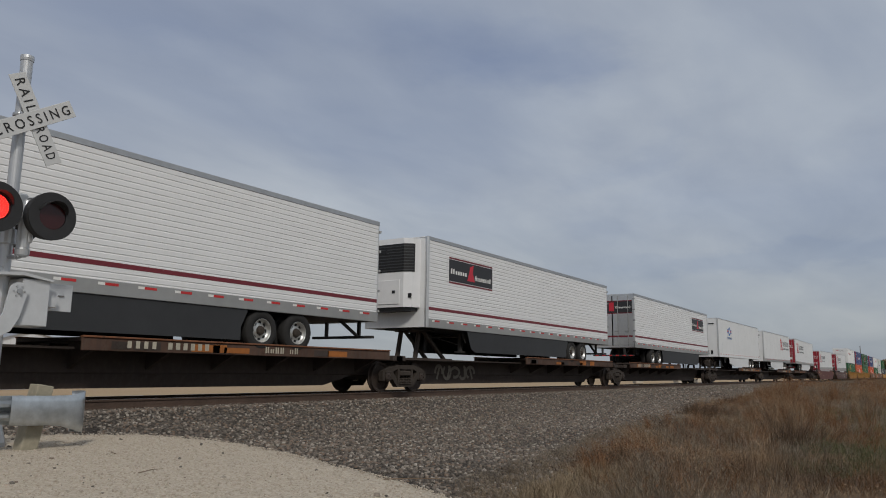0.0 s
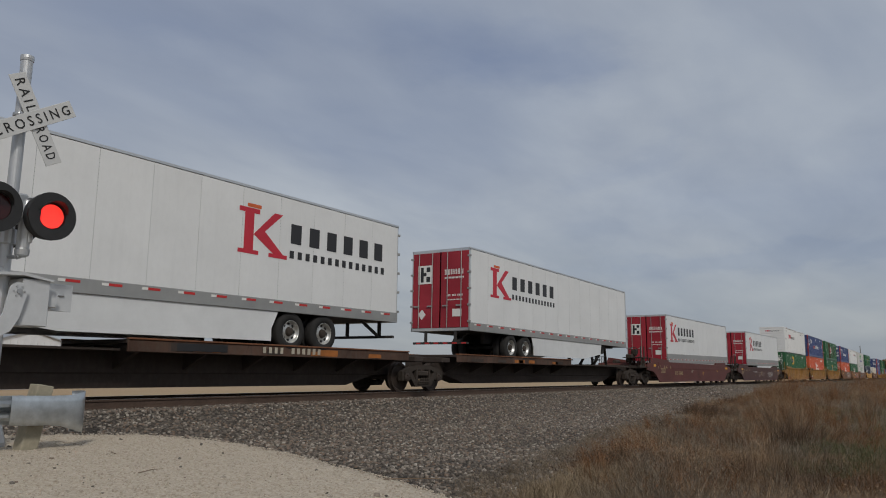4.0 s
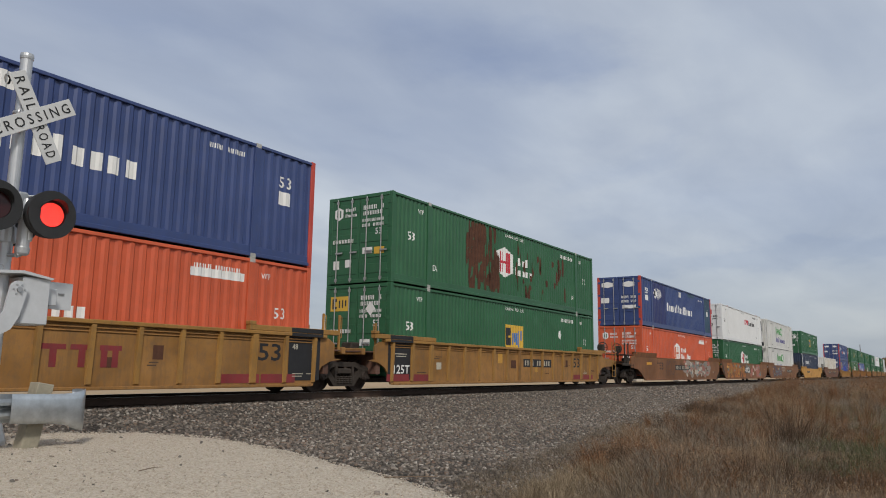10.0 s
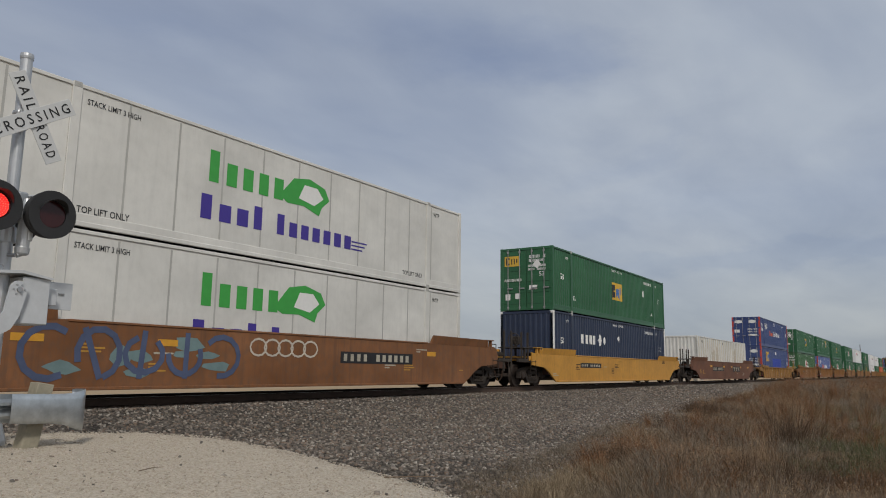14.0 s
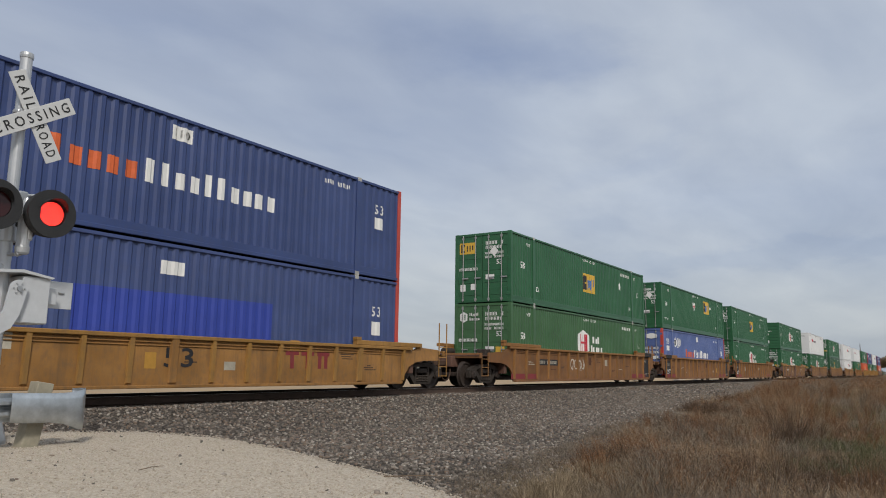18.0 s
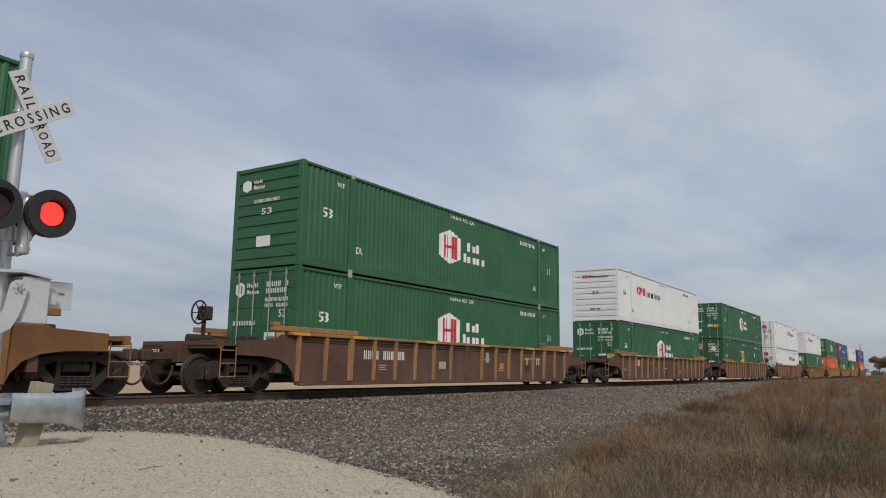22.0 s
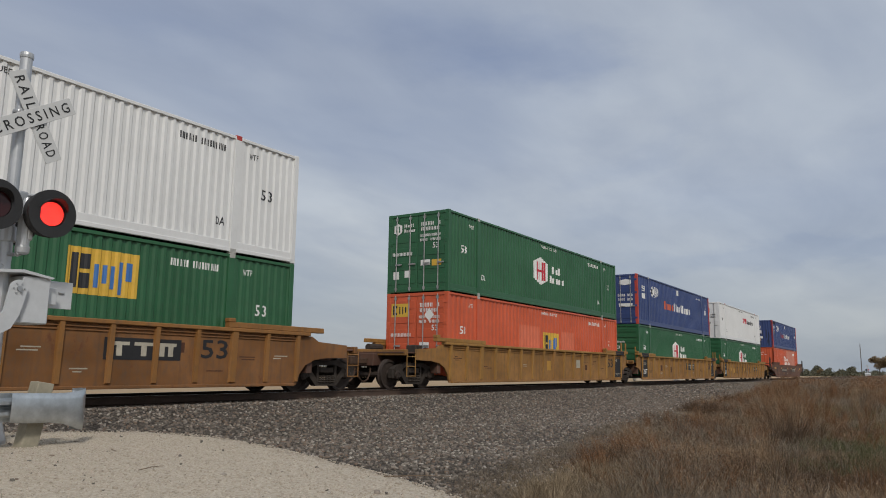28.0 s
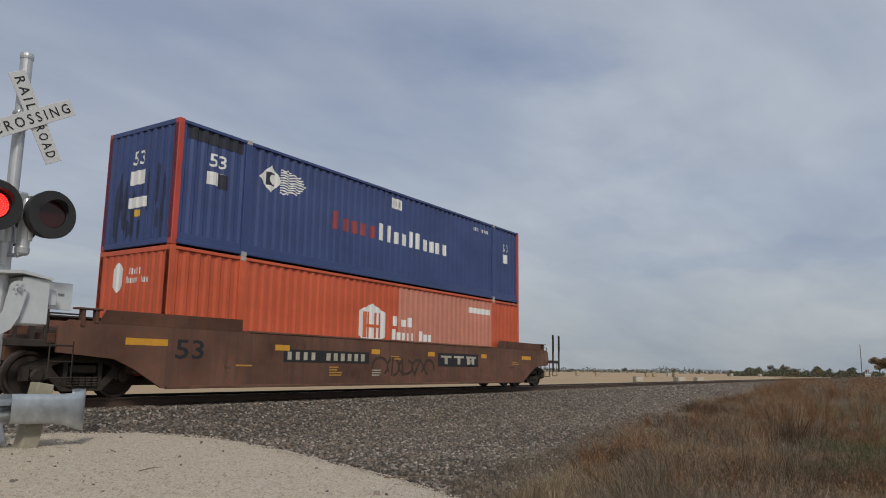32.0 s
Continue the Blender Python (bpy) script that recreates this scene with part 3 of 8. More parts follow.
    blades("green_grass", x, y, rng.uniform(0.12, 0.36, len(x)) * t, rng.uniform(0.002, 0.0045, len(x)), 1.1, M_GREEN, "patches of low green grass among dead weeds")
    # far verge, coarser
    cx, cy = clump_roots(1600, 60, 340, 1.4, -0.4, 16)
    k = patch(cx * 0.4, cy) > -0.3
    flecks("far_weeds", cx[k], cy[k], 60, 0.9, 0.95, 0.06, M_RUST, "rust-brown weeds along the track in the distance")
    flecks("far_grass", cx[~k], cy[~k], 60, 0.9, 0.75, 0.06, M_GREYW, "grey-brown grass along the track in the distance")


verge()


def litter():
    c = thing("dirt_clod", "dark clod of mud with a stalk on pale gravel", "clod", at=(1.93, -10.66, -0.22))
    m = MB().lathe([(0.02, -0.01), (0.075, 0.01), (0.085, 0.03), (0.06, 0.06), (0.02, 0.075)], 9, "z")
    r = random.Random(4)
    m.v = [(x * r.uniform(0.8, 1.25), y * r.uniform(0.8, 1.25), z) for x, y, z in m.v]
    part("lump", m, c, mat=plain("dark_mud", (0.075, 0.055, 0.04), 0.95, 0.0, 0.4, 30))
    part("stalk", MB().tube((0.05, 0, 0.02), (0.22, -0.06, 0.07), 0.004, 5), c, mat=M_BARK0)
    for x, y, a, l in ((5.0, -9.85, -50, 0.55), (4.0, -8.0, 15, 0.3), (4.7, -6.6, 70, 0.22)):
        t = thing("twig", "thin dry twig lying on pale gravel", "twig", at=pose(x, y, -0.215, 0, 0, a))
        part("stick", MB().tube((0, 0, 0.006), (l * 0.6, 0.015, 0.01), 0.005, 5, 0.004).tube((l * 0.6, 0.015, 0.01), (l, -0.01, 0.006), 0.004, 5, 0.002), t, mat=M_BARK0)


M_BARK0 = plain("dry_stalk", (0.17, 0.12, 0.08), 0.9, 0.0, 0.3, 20)
litter()

# ================= track =================
M_RAIL = plain("rail_steel", (0.095, 0.063, 0.047), 0.7, 0.3, 0.3, 20)
M_RAILTOP = plain("rail_running_top", (0.45, 0.44, 0.43), 0.3, 1.0, 0.15, 20)
M_TIE = plain("creosoted_timber", (0.11, 0.08, 0.06), 0.9, 0.0, 0.4, 25)
M_PLATE = plain("tie_plate_steel", (0.09, 0.06, 0.045), 0.8, 0.2, 0.3, 20)


def track():
    tr = thing("railway_track", "single railway track of steel rails on creosoted timber ties", "track", kind="structure")
    prof = [(-0.076, -0.185), (0.076, -0.185), (0.076, -0.172), (0.012, -0.15), (0.012, -0.045), (0.036, -0.036), (0.036, -0.006),
            (0.028, 0.0), (-0.028, 0.0), (-0.036, -0.006), (-0.036, -0.036), (-0.012, -0.045), (-0.012, -0.15), (-0.076, -0.172)]
    for s in (-1, 1):
        y = YC + s * 0.755
        part("rail", MB().prism([(y + a, b) for a, b in prof], -250, 2600, "x"), tr, mat=M_RAIL)
        part("railhead", MB().box(-250, 2600, y - 0.025, y + 0.025, 0.0005, 0.003), tr, mat=M_RAILTOP, label="polished running surface")
    tie = MB().box(-0.115, 0.115, -1.3, 1.3, -0.36, -0.19, 0.012).mesh("tie", M_TIE)
    plate = MB().box(-0.1, 0.1, -0.18, 0.18, -0.192, -0.18, 0.003).mesh("tie_plate", M_PLATE)
    for i in range(220):
        x = -6 + i * 0.535
        o = part("tie", tie, tr, pose(x, YC + random.uniform(-0.03, 0.03), random.uniform(-0.006, 0.006), 0, 0, random.uniform(-0.6, 0.6)))
        if i < 90:
            for s in (-1, 1):
                part("tie_plate", plate, o, (0, s * 0.755, 0))


track()

# ================= train: shared pieces =================
M_STEEL = plain("truck_cast_steel", (0.052, 0.041, 0.033), 0.8, 0.3, 0.35, 9)
M_WHEEL = plain("wheel_steel", (0.058, 0.043, 0.035), 0.65, 0.4, 0.3, 9)
M_TREAD = plain("wheel_rim_steel", (0.22, 0.19, 0.17), 0.45, 0.8, 0.3, 12)
M_COUPLER = plain("coupler_steel", (0.085, 0.05, 0.033), 0.8, 0.3, 0.4, 8)
M_BLACK = plain("black_stencil_panel", (0.02, 0.02, 0.022), 0.7, 0.0, 0.3, 8)
M_WHITE = plain("white_lettering", (0.74, 0.73, 0.70), 0.6, 0.0, 0.08, 8)
M_RUBBER = plain("tyre_rubber", (0.022, 0.021, 0.02), 0.85, 0.0, 0.3, 12)
M_ALU = plain("polished_aluminium", (0.62, 0.62, 0.61), 0.32, 0.9, 0.1, 8)
M_GALV = plain("galvanised_steel", (0.42, 0.43, 0.44), 0.45, 0.7, 0.15, 6)
M_UNDER = plain("chassis_black", (0.036, 0.034, 0.033), 0.8, 0.0, 0.3, 8)
M_REDTAPE = plain("red_reflective_tape", (0.50, 0.03, 0.03), 0.4, 0.0, 0.1, 8)
M_YELTAPE = plain("yellow_reflective_patch", (0.62, 0.30, 0.03), 0.5, 0.0, 0.2, 8)
M_FLOOR = plain("well_floor_steel", (0.07, 0.055, 0.045), 0.85, 0.2, 0.3, 6)
WHEELSETS = []


def mir(mb, d):
    if d < 0:
        mb.v = [(-x, y, z) for x, y, z in mb.v]
    return mb


def wheelset_mesh():
    m = MB()
    m.tube((0, -1.0, 0), (0, 1.0, 0), 0.085, 10)
    for s in (-1, 1):
        m.lathe([(0.10, s * 0.85), (0.16, s * 0.84), (0.17, s * 0.80), (0.36, s * 0.775), (0.40, s * 0.815), (0.452, s * 0.815), (0.457, s * 0.725), (0.485, s * 0.705), (0.485, s * 0.68), (0.40, s * 0.68),
                 (0.36, s * 0.72), (0.12, s * 0.70)], 28, "y")
        m.lathe([(0.09, s * 0.98), (0.135, s * 0.985), (0.135, s * 1.12), (0.09, s * 1.14)], 12, "y")
        for i in range(3):
            a = 2.094 * i
            m.lathe([(0.02, s * 1.14), (0.02, s * 1.16)], 6, "y", (0.07 * math.cos(a), 0, 0.07 * math.sin(a)))
    return m


def sideframe_mesh():
    """A cast side frame: top and bottom members, columns and pedestal jaws round open windows."""
    m = MB().prism([(-1.13, 0.62), (-0.98, 0.71), (-0.45, 0.84), (0.45, 0.84), (0.98, 0.71), (1.13, 0.62), (0.70, 0.61), (0.42, 0.71), (-0.42, 0.71), (-0.70, 0.61)], -0.09, 0.09)
    m.prism([(-0.74, 0.48), (-0.62, 0.60), (-0.34, 0.29), (0.34, 0.29), (0.62, 0.60), (0.74, 0.48), (0.42, 0.16), (-0.42, 0.16)], -0.085, 0.085)
    for d in (-1, 1):
        m.prism([(d * 1.15, 0.36), (d * 1.15, 0.64), (d * 1.03, 0.64), (d * 1.04, 0.36)], -0.08, 0.08)
        m.prism([(d * 0.76, 0.36), (d * 0.77, 0.64), (d * 0.62, 0.66), (d * 0.60, 0.46)], -0.08, 0.08)
        m.prism([(d * 0.40, 0.26), (d * 0.40, 0.74), (d * 0.31, 0.74), (d * 0.31, 0.26)], -0.095, 0.08)
        m.box(d * 0.89 - 0.13, d * 0.89 + 0.13, -0.1, 0.1, 0.55, 0.64, 0.015)
    return m


def spring_mesh():
    m = MB()
    for i in range(5):
        for j in range(4):
            m.lathe([(0.055, 0.24 + j * 0.05), (0.07, 0.255 + j * 0.05), (0.07, 0.27 + j * 0.05), (0.055, 0.285 + j * 0.05)], 10, "z", (-0.26 + 0.13 * i, -1.09, 0))
    return m


def truck(parent, x):
    """A three-piece freight truck, its middle at x."""
    t = part("truck", cached("bolster", lambda: MB().box(-0.2, 0.2, -0.9, 0.9, 0.42, 0.66, 0.04).box(-0.28, 0.28, -1.13, -0.85, 0.50, 0.66, 0.03).box(-0.28, 0.28, 0.85, 1.13, 0.50, 0.66, 0.03).lathe([(0.25, 0.66), (0.25, 0.74)], 16, "z"), M_STEEL), parent, (x, 0, 0),
             "greasy cast-steel freight truck")
    for s in (-1, 1):
        part("sideframe", cached("sideframe", sideframe_mesh, M_STEEL), t, (0, s * 1.02, 0))
        part("spring_group", cached("spring_group", spring_mesh, M_STEEL), t, (0, 0, 0) if s < 0 else (0, 2.18, 0))["kind"] = "stuff"
    for s in (-1, 1):
        w = part("wheelset", cached("wheelset", wheelset_mesh, M_WHEEL), t, (s * 0.89, 0, 0.457))
        WHEELSETS.append((w, s * 0.89))
    return t


def coupler(parent, x, d):
    m = MB().box(0, 0.75, -0.1, 0.1, 0.78, 0.96, 0.02)
    m.box(0.7, 1.0, -0.16, 0.08, 0.74, 1.02, 0.04).box(0.85, 1.06, 0.03, 0.17, 0.76, 1.0, 0.04)
    pts = [(0.70 + 0.32 * math.cos(a), 0.66 + 0.42 * math.sin(a)) for a in [math.pi + math.pi * i / 10 for i in range(11)]]
    for (a, b), (c, e) in zip(pts, pts[1:]):
        m.tube((a, -0.42, b), (c, -0.42, e), 0.026, 6)
    return part("coupler", mir(m, d), parent, (x, 0, 0), "rusty knuckle coupler with air hose", M_COUPLER)


def bars(m, u0, u1, z0, z1, word, y, gap=0.28, rnd=None):
    """Plain blocks in place of a word's letters, between u0 and u1."""
    n = len(word)
    if n == 0:
        return m
    step = (u1 - u0) / n
    for i, ch in enumerate(word):
        if ch == " ":
            continue
        h = z1 if (ch.isupper() or ch in "bdfhklt0123456789") else z0 + (z1 - z0) * 0.72
        a, b = u0 + i * step, u0 + (i + 1 - gap) * step
        k = ord(ch) % 3
        w = (0.40, 0.36, 0.32)[k] * (b - a)
        if b - a > 0.13:
            m.append((a + 0.06 * (b - a), a + (0.86, 0.76, 0.66)[k] * (b - a), z0, h))
        else:
            m += [(a, a + w, z0, h), (b - w, b, z0, h)] if b - a > 0.05 else [(a, b, z0, h)]
    return m


# ---- decals laid onto a wall's profile ----
def corrugation(length, pitch=0.2165, depth=0.036, flat=((0, 0.16),), posts=()):
    """Columns (u, depth) of a corrugated wall from u = 0 to length; posts are flat strips (u0, u1)."""
    cuts = [0.14] + [c for p in posts for c in p] + [length - 0.14]
    cols = [(0.0, 0.0)]
    for a, b in zip(cuts[::2], cuts[1::2]):
        n = max(1, round((b - a) / pitch))
        w = (b - a) / n
        cols.append((a, 0.0))
        for i in range(n):
            s = a + i * w
            cols += [(s + 0.30 * w, 0.0), (s + 0.46 * w, depth), (s + 0.80 * w, depth), (s + w, 0.0)]
    cols.append((length, 0.0))
    out = [cols[0]]
    for c in cols[1:]:
        if c[0] > out[-1][0] + 1e-4:
            out.append(c)
    return out


P40 = ((LC / 2 - 6.30, LC / 2 - 6.02), (LC / 2 + 6.02, LC / 2 + 6.30))
SIDE_COLS = corrugation(LC, posts=P40)
WIDE_COLS = corrugation(LC, 0.287, 0.04, posts=P40)
END_COLS = corrugation(WC, 0.26, 0.03)
FLAT_COLS = [(0.0, 0.0), (LC, 0.0)]


def text_tris(word, u0, u1, z0, z1, bold=0.012, space=1.0):
    """Vertices and faces of a word in the built-in font, fitted into a box."""
    cu = bpy.data.curves.new("lettering", "FONT")
    cu.body, cu.size, cu.resolution_u, cu.offset, cu.space_character = word, 1.0, 2, bold, space
    ob = bpy.data.objects.new("lettering", cu)
    scene.collection.objects.link(ob)
    me = bpy.data.meshes.new_from_object(ob.evaluated_get(bpy.context.evaluated_depsgraph_get()))
    v = np.array([p.co[:2] for p in me.vertices])
    f = [tuple(p.vertices) for p in me.polygons]
    bpy.data.objects.remove(ob)
    bpy.data.curves.remove(cu)
    bpy.data.meshes.remove(me)
    lo, hi = v.min(0), v.max(0)
    v = (v - lo) / (hi - lo) * (u1 - u0, z1 - z0) + (u0, z0)
    return [tuple(p) for p in v], f


def decal(name, shapes, cols, mat, lift=0.005):
    """A thin skin of polygons (u, z) laid onto the wall profile cols. shapes: rectangles (u0, u1, z0, z1), point lists, or ('text', word, u0, u1, z0, z1)."""
    bm = bmesh.new()
    for i, s in enumerate(shapes):
        up = -0.00006 * min(i, 90)     # each piece a hair above the one before it
        if s[0] == "text":
            v, f = text_tris(*s[1:])
            vs = [bm.verts.new((a, 0, b)) for a, b in v]
            for q in f:
                try:
                    bm.faces.new([vs[i] for i in q])
                except ValueError:
                    pass
        else:
            pts = [(s[0], s[2]), (s[1], s[2]), (s[1], s[3]), (s[0], s[3])] if not isinstance(s[0], tuple) else s
            bm.faces.new([bm.verts.new((a, up, b)) for a, b in pts])
    us = [v.co.x for v in bm.verts]
    lo, hi = min(us), max(us)
    cu, cd = [c[0] for c in cols], [c[1] for c in cols]
    for u in cu:
        if lo + 1e-3 < u < hi - 1e-3:
            bmesh.ops.bisect_plane(bm, geom=list(bm.verts) + list(bm.edges) + list(bm.faces), plane_co=(u, 0, 0), plane_no=(1, 0, 0), dist=1e-5)
    for v in bm.verts:
        v.co.y += float(np.interp(v.co.x, cu, cd)) - lift
    for f in bm.faces:
        f.normal_update()
        if f.normal.y > 0:
            f.normal_flip()
    me = bpy.data.meshes.new(name)
    bm.to_mesh(me)
    bm.free()
    me.materials.append(mat)
    return me


def skin(name, me, parent, at, shapes):
    """A decal as a part; lettering made of many pieces counts as stuff."""
    ob = part(name, me, parent, at)
    if len(shapes) > 1 or (isinstance(shapes[0], tuple) and shapes[0][0] == "text"):
        ob["kind"] = "stuff"
    return ob


def wall_mesh(cols, z0, z1, thick=0.02):
    m, n = MB(), len(cols)
    v = [(u, d, z0) for u, d in cols] + [(u, d, z1) for u, d in cols] + [(u, d + thick, z0) for u, d in cols] + [(u, d + thick, z1) for u, d in cols]
    f = [(i, i + 1, n + i + 1, n + i) for i in range(n - 1)] + [(2 * n + i, 3 * n + i, 3 * n + i + 1, 2 * n + i + 1) for i in range(n - 1)]
    f += [(i, 2 * n + i, 2 * n + i + 1, i + 1) for i in range(n - 1)] + [(n + i, n + i + 1, 3 * n + i + 1, 3 * n + i) for i in range(n - 1)]
    return m.add(v, f)


# ================= containers =================
COLOURS = {"green": (0.020, 0.108, 0.043), "olive": (0.045, 0.125, 0.048), "dark_green": (0.020, 0.085, 0.038), "blue": (0.033, 0.059, 0.178),
           "faded_blue": (0.045, 0.072, 0.195), "light_blue": (0.095, 0.14, 0.33), "navy": (0.018, 0.030, 0.065), "orange": (0.58, 0.10, 0.036), "white": (0.70, 0.70, 0.69),
           "old_white": (0.66, 0.645, 0.60)}
WEAR = {"green": 0.12, "olive": 0.1, "dark_green": 0.2, "blue": 0.2, "faded_blue": 0.15, "light_blue": 0.18, "navy": 0.1, "orange": 0.14, "white": 0.0, "old_white": 0.16}


def cpaint(c):
    return paint("container_" + c, COLOURS[c], WEAR[c], 0.10 if c == "white" else 0.14 if c == "old_white" else 0.3, 0.42, fade=0.05 if c == "white" else 0.15)


M_STAINED = paint("stained_white", (0.60, 0.54, 0.44), 0.16, 0.5, 0.5)
M_REDCAST = plain("red_casting_paint", (0.42, 0.05, 0.04), 0.55, 0.0, 0.25, 8)
M_CASTING = plain("corner_casting", (0.42, 0.41, 0.38), 0.7, 0.3, 0.3, 10)
M_ROD = plain("lock_rod_zinc", (0.36, 0.36, 0.35), 0.5, 0.6, 0.2, 10)
M_REDPOST = paint("red_post_paint", (0.48, 0.055, 0.035), 0.1, 0.3)
M_LOGORED = plain("logo_red", (0.50, 0.025, 0.045), 0.5, 0.0, 0.1, 6)
M_LOGOBLK = plain("logo_black", (0.025, 0.025, 0.028), 0.5, 0.0, 0.1, 6)
M_LOGOYEL = plain("logo_yellow", (0.62, 0.38, 0.05), 0.55, 0.0, 0.15, 6)
M_LOGOBLUE = plain("logo_blue", (0.05, 0.16, 0.42), 0.55, 0.0, 0.15, 6)
M_LOGOGRN = plain("logo_green", (0.05, 0.34, 0.06), 0.5, 0.0, 0.1, 6)
M_LOGOPUR = plain("logo_violet", (0.055, 0.035, 0.27), 0.5, 0.0, 0.1, 6)
M_LOGOORG = plain("logo_orange", (0.60, 0.12, 0.035), 0.6, 0.0, 0.25, 6)
M_FADE = plain("faded_pink_orange", (0.50, 0.20, 0.14), 0.7, 0.0, 0.2, 2)
M_FRESHBLUE = plain("fresh_blue_patch", (0.032, 0.058, 0.32), 0.5, 0.0, 0.12, 2)
M_DARKBLUE = paint("overpainted_blue", (0.025, 0.035, 0.13), 0.1, 0.3)
M_RUSTSCAR = plain("bare_rust", (0.085, 0.035, 0.02), 0.9, 0.0, 0.45, 7)
M_TEALBLUE = paint("teal_repaint", (0.030, 0.070, 0.115), 0.15, 0.4)
M_PINKFADE = plain("sun_faded_red", (0.60, 0.15, 0.08), 0.65, 0.0, 0.15, 2)
M_ENDGRIME = plain("soot_streaks_on_blue", (0.030, 0.038, 0.075), 0.8, 0.0, 0.3, 3)
M_FADEDRED = plain("faded_red_word", (0.27, 0.055, 0.06), 0.7, 0.0, 0.3, 4)
M_GREYPATCH = plain("black_scrape", (0.03, 0.033, 0.045), 0.8, 0.0, 0.3, 5)


def hexagon(u0, u1, z0, z1):
    m, h = (u0 + u1) / 2, (z1 - z0) * 0.2
    return [(m, z0), (u1, z0 + h), (u1, z1 - h), (m, z1), (u0, z1 - h), (u0, z0 + h)]


def circle(u, z, r, n=20, rx=None):
    rx = r if rx is None else rx
    return [(u + rx * math.cos(2 * math.pi * i / n), z + r * math.sin(2 * math.pi * i / n)) for i in range(n)]


def diamond(u, z, r, rz=None):
    rz = r if rz is None else rz
    return [(u, z - rz), (u + r, z), (u, z + rz), (u - r, z)]


def wave_rows(u0, u1, z0, z1, rows):
    """Slim wavy stripes."""
    out = []
    for i in range(rows):
        z = z0 + (z1 - z0) * (i + 0.5) / rows
        h = (z1 - z0) / rows * 0.28
        e = u1 - (0.25 if i in (0, rows - 1) else 0.0) - 0.08 * abs(i - rows / 2)
        n = 8
        for j in range(n):
            a, b = u0 + (e - u0) * j / n, u0 + (e - u0) * (j + 1) / n
            za, zb = z + 0.02 * math.sin(j * 1.57), z + 0.02 * math.sin((j + 1) * 1.57)
            out.append([(a, za - h), (b, zb - h), (b, zb + h), (a, za + h)])
    return out


def D(*s):
    return list(s)


COMMON_W = D(("text", "53", 0.88, 1.26, 1.46, 1.74), ("text", "53", 15.2, 15.6, 1.46, 1.74), ("text", "DA", 2.37, 2.62, 0.62, 0.82), ("text", "DA", 13.85, 14.1, 0.62, 0.82),
             ("text", "WTP", 1.44, 1.74, 2.42, 2.56), ("text", "WTP", 14.75, 15.05, 2.42, 2.56), ("text", "WARNING HIGH CUBE", 7.38, 9.05, 2.58, 2.70))
NUM_R = bars([], 12.72, 14.05, 2.42, 2.58, "XXXX XXXXXX", 0)
HEX_TXT = bars([], 8.55, 9.50, 1.56, 1.88, "Xxh", 0, 0.18) + bars([], 8.25, 9.85, 1.14, 1.46, "Xxxxx", 0, 0.16)
HEX_H = D((6.98, 7.12, 1.15, 1.95), (7.18, 7.27, 1.15, 1.95), (7.53, 7.62, 1.15, 1.95), (7.68, 7.82, 1.15, 1.95), (7.12, 7.68, 1.50, 1.60))
HEX_INC = bars([], 8.15, 9.3, 1.56, 1.86, "Xxh", 0, 0.2) + bars([], 8.12, 10.3, 1.14, 1.46, "Xxxxx Xxx", 0, 0.2)


def square_mark(u, z):
    """A yellow square with three blocky marks, 1.55 wide and 0.92 high."""
    return D((u, u + 1.55, z, z + 0.92)), D((u + 0.10, u + 0.22, z + 0.12, z + 0.80), (u + 0.26, u + 0.48, z + 0.12, z + 0.42), (u + 0.26, u + 0.48, z + 0.50, z + 0.80)), \
        D((u + 0.58, u + 0.66, z + 0.15, z + 0.62), (u + 0.76, u + 0.84, z + 0.25, z + 0.62), (u + 0.94, u + 1.02, z + 0.15, z + 0.62), (u + 1.10, u + 1.20, z + 0.05, z + 0.72), (u + 1.26, u + 1.42, z + 0.34, z + 0.72))


def square_set(key, u, z):
    a, b, c = square_mark(u, z)
    return [("emblem", key + "_sq", a, M_LOGOYEL, 0.005), ("emblem", key + "_e", b, M_LOGOBLK, 0.009), ("emblem", key + "_mp", c, M_LOGOBLUE, 0.009)]


def redmark_set(key, u):
    z0, z1 = 1.70, 2.14
    x = [[(u, z0), (u + 0.16, z0), (u + 0.55, z1), (u + 0.39, z1)], [(u + 0.39, z0), (u + 0.55, z0), (u + 0.16, z1), (u, z1)]]
    p = D((u + 0.62, u + 0.76, z0, z1), (u + 0.80, u + 1.07, z0 + 0.16, z1))
    o = D((u + 1.14, u + 1.34, z0, z1), (u + 1.40, u + 1.62, z0, z1))
    return [("emblem", key + "_r", x + p + o, M_LOGORED, 0.006), ("emblem", key + "_k", bars([], u + 1.72, u + 4.5, z0 - 0.02, z1 - 0.06, "Xxxxxhxxx", 0, 0.2), M_LOGOBLK, 0.006)]


WAVE_LOGO = [("emblem", "dia", [diamond(2.85, 2.1, 0.40, 0.36)], M_WHITE, 0.005), ("emblem", "dia_in", [(2.70, 2.98, 1.93, 2.27)], M_GREYPATCH, 0.008), ("emblem", "dia_globe", [circle(2.92, 2.1, 0.13)], M_WHITE, 0.011),
              ("emblem", "waves", wave_rows(3.2, 4.15, 1.78, 2.45, 10), M_WHITE, 0.005)]


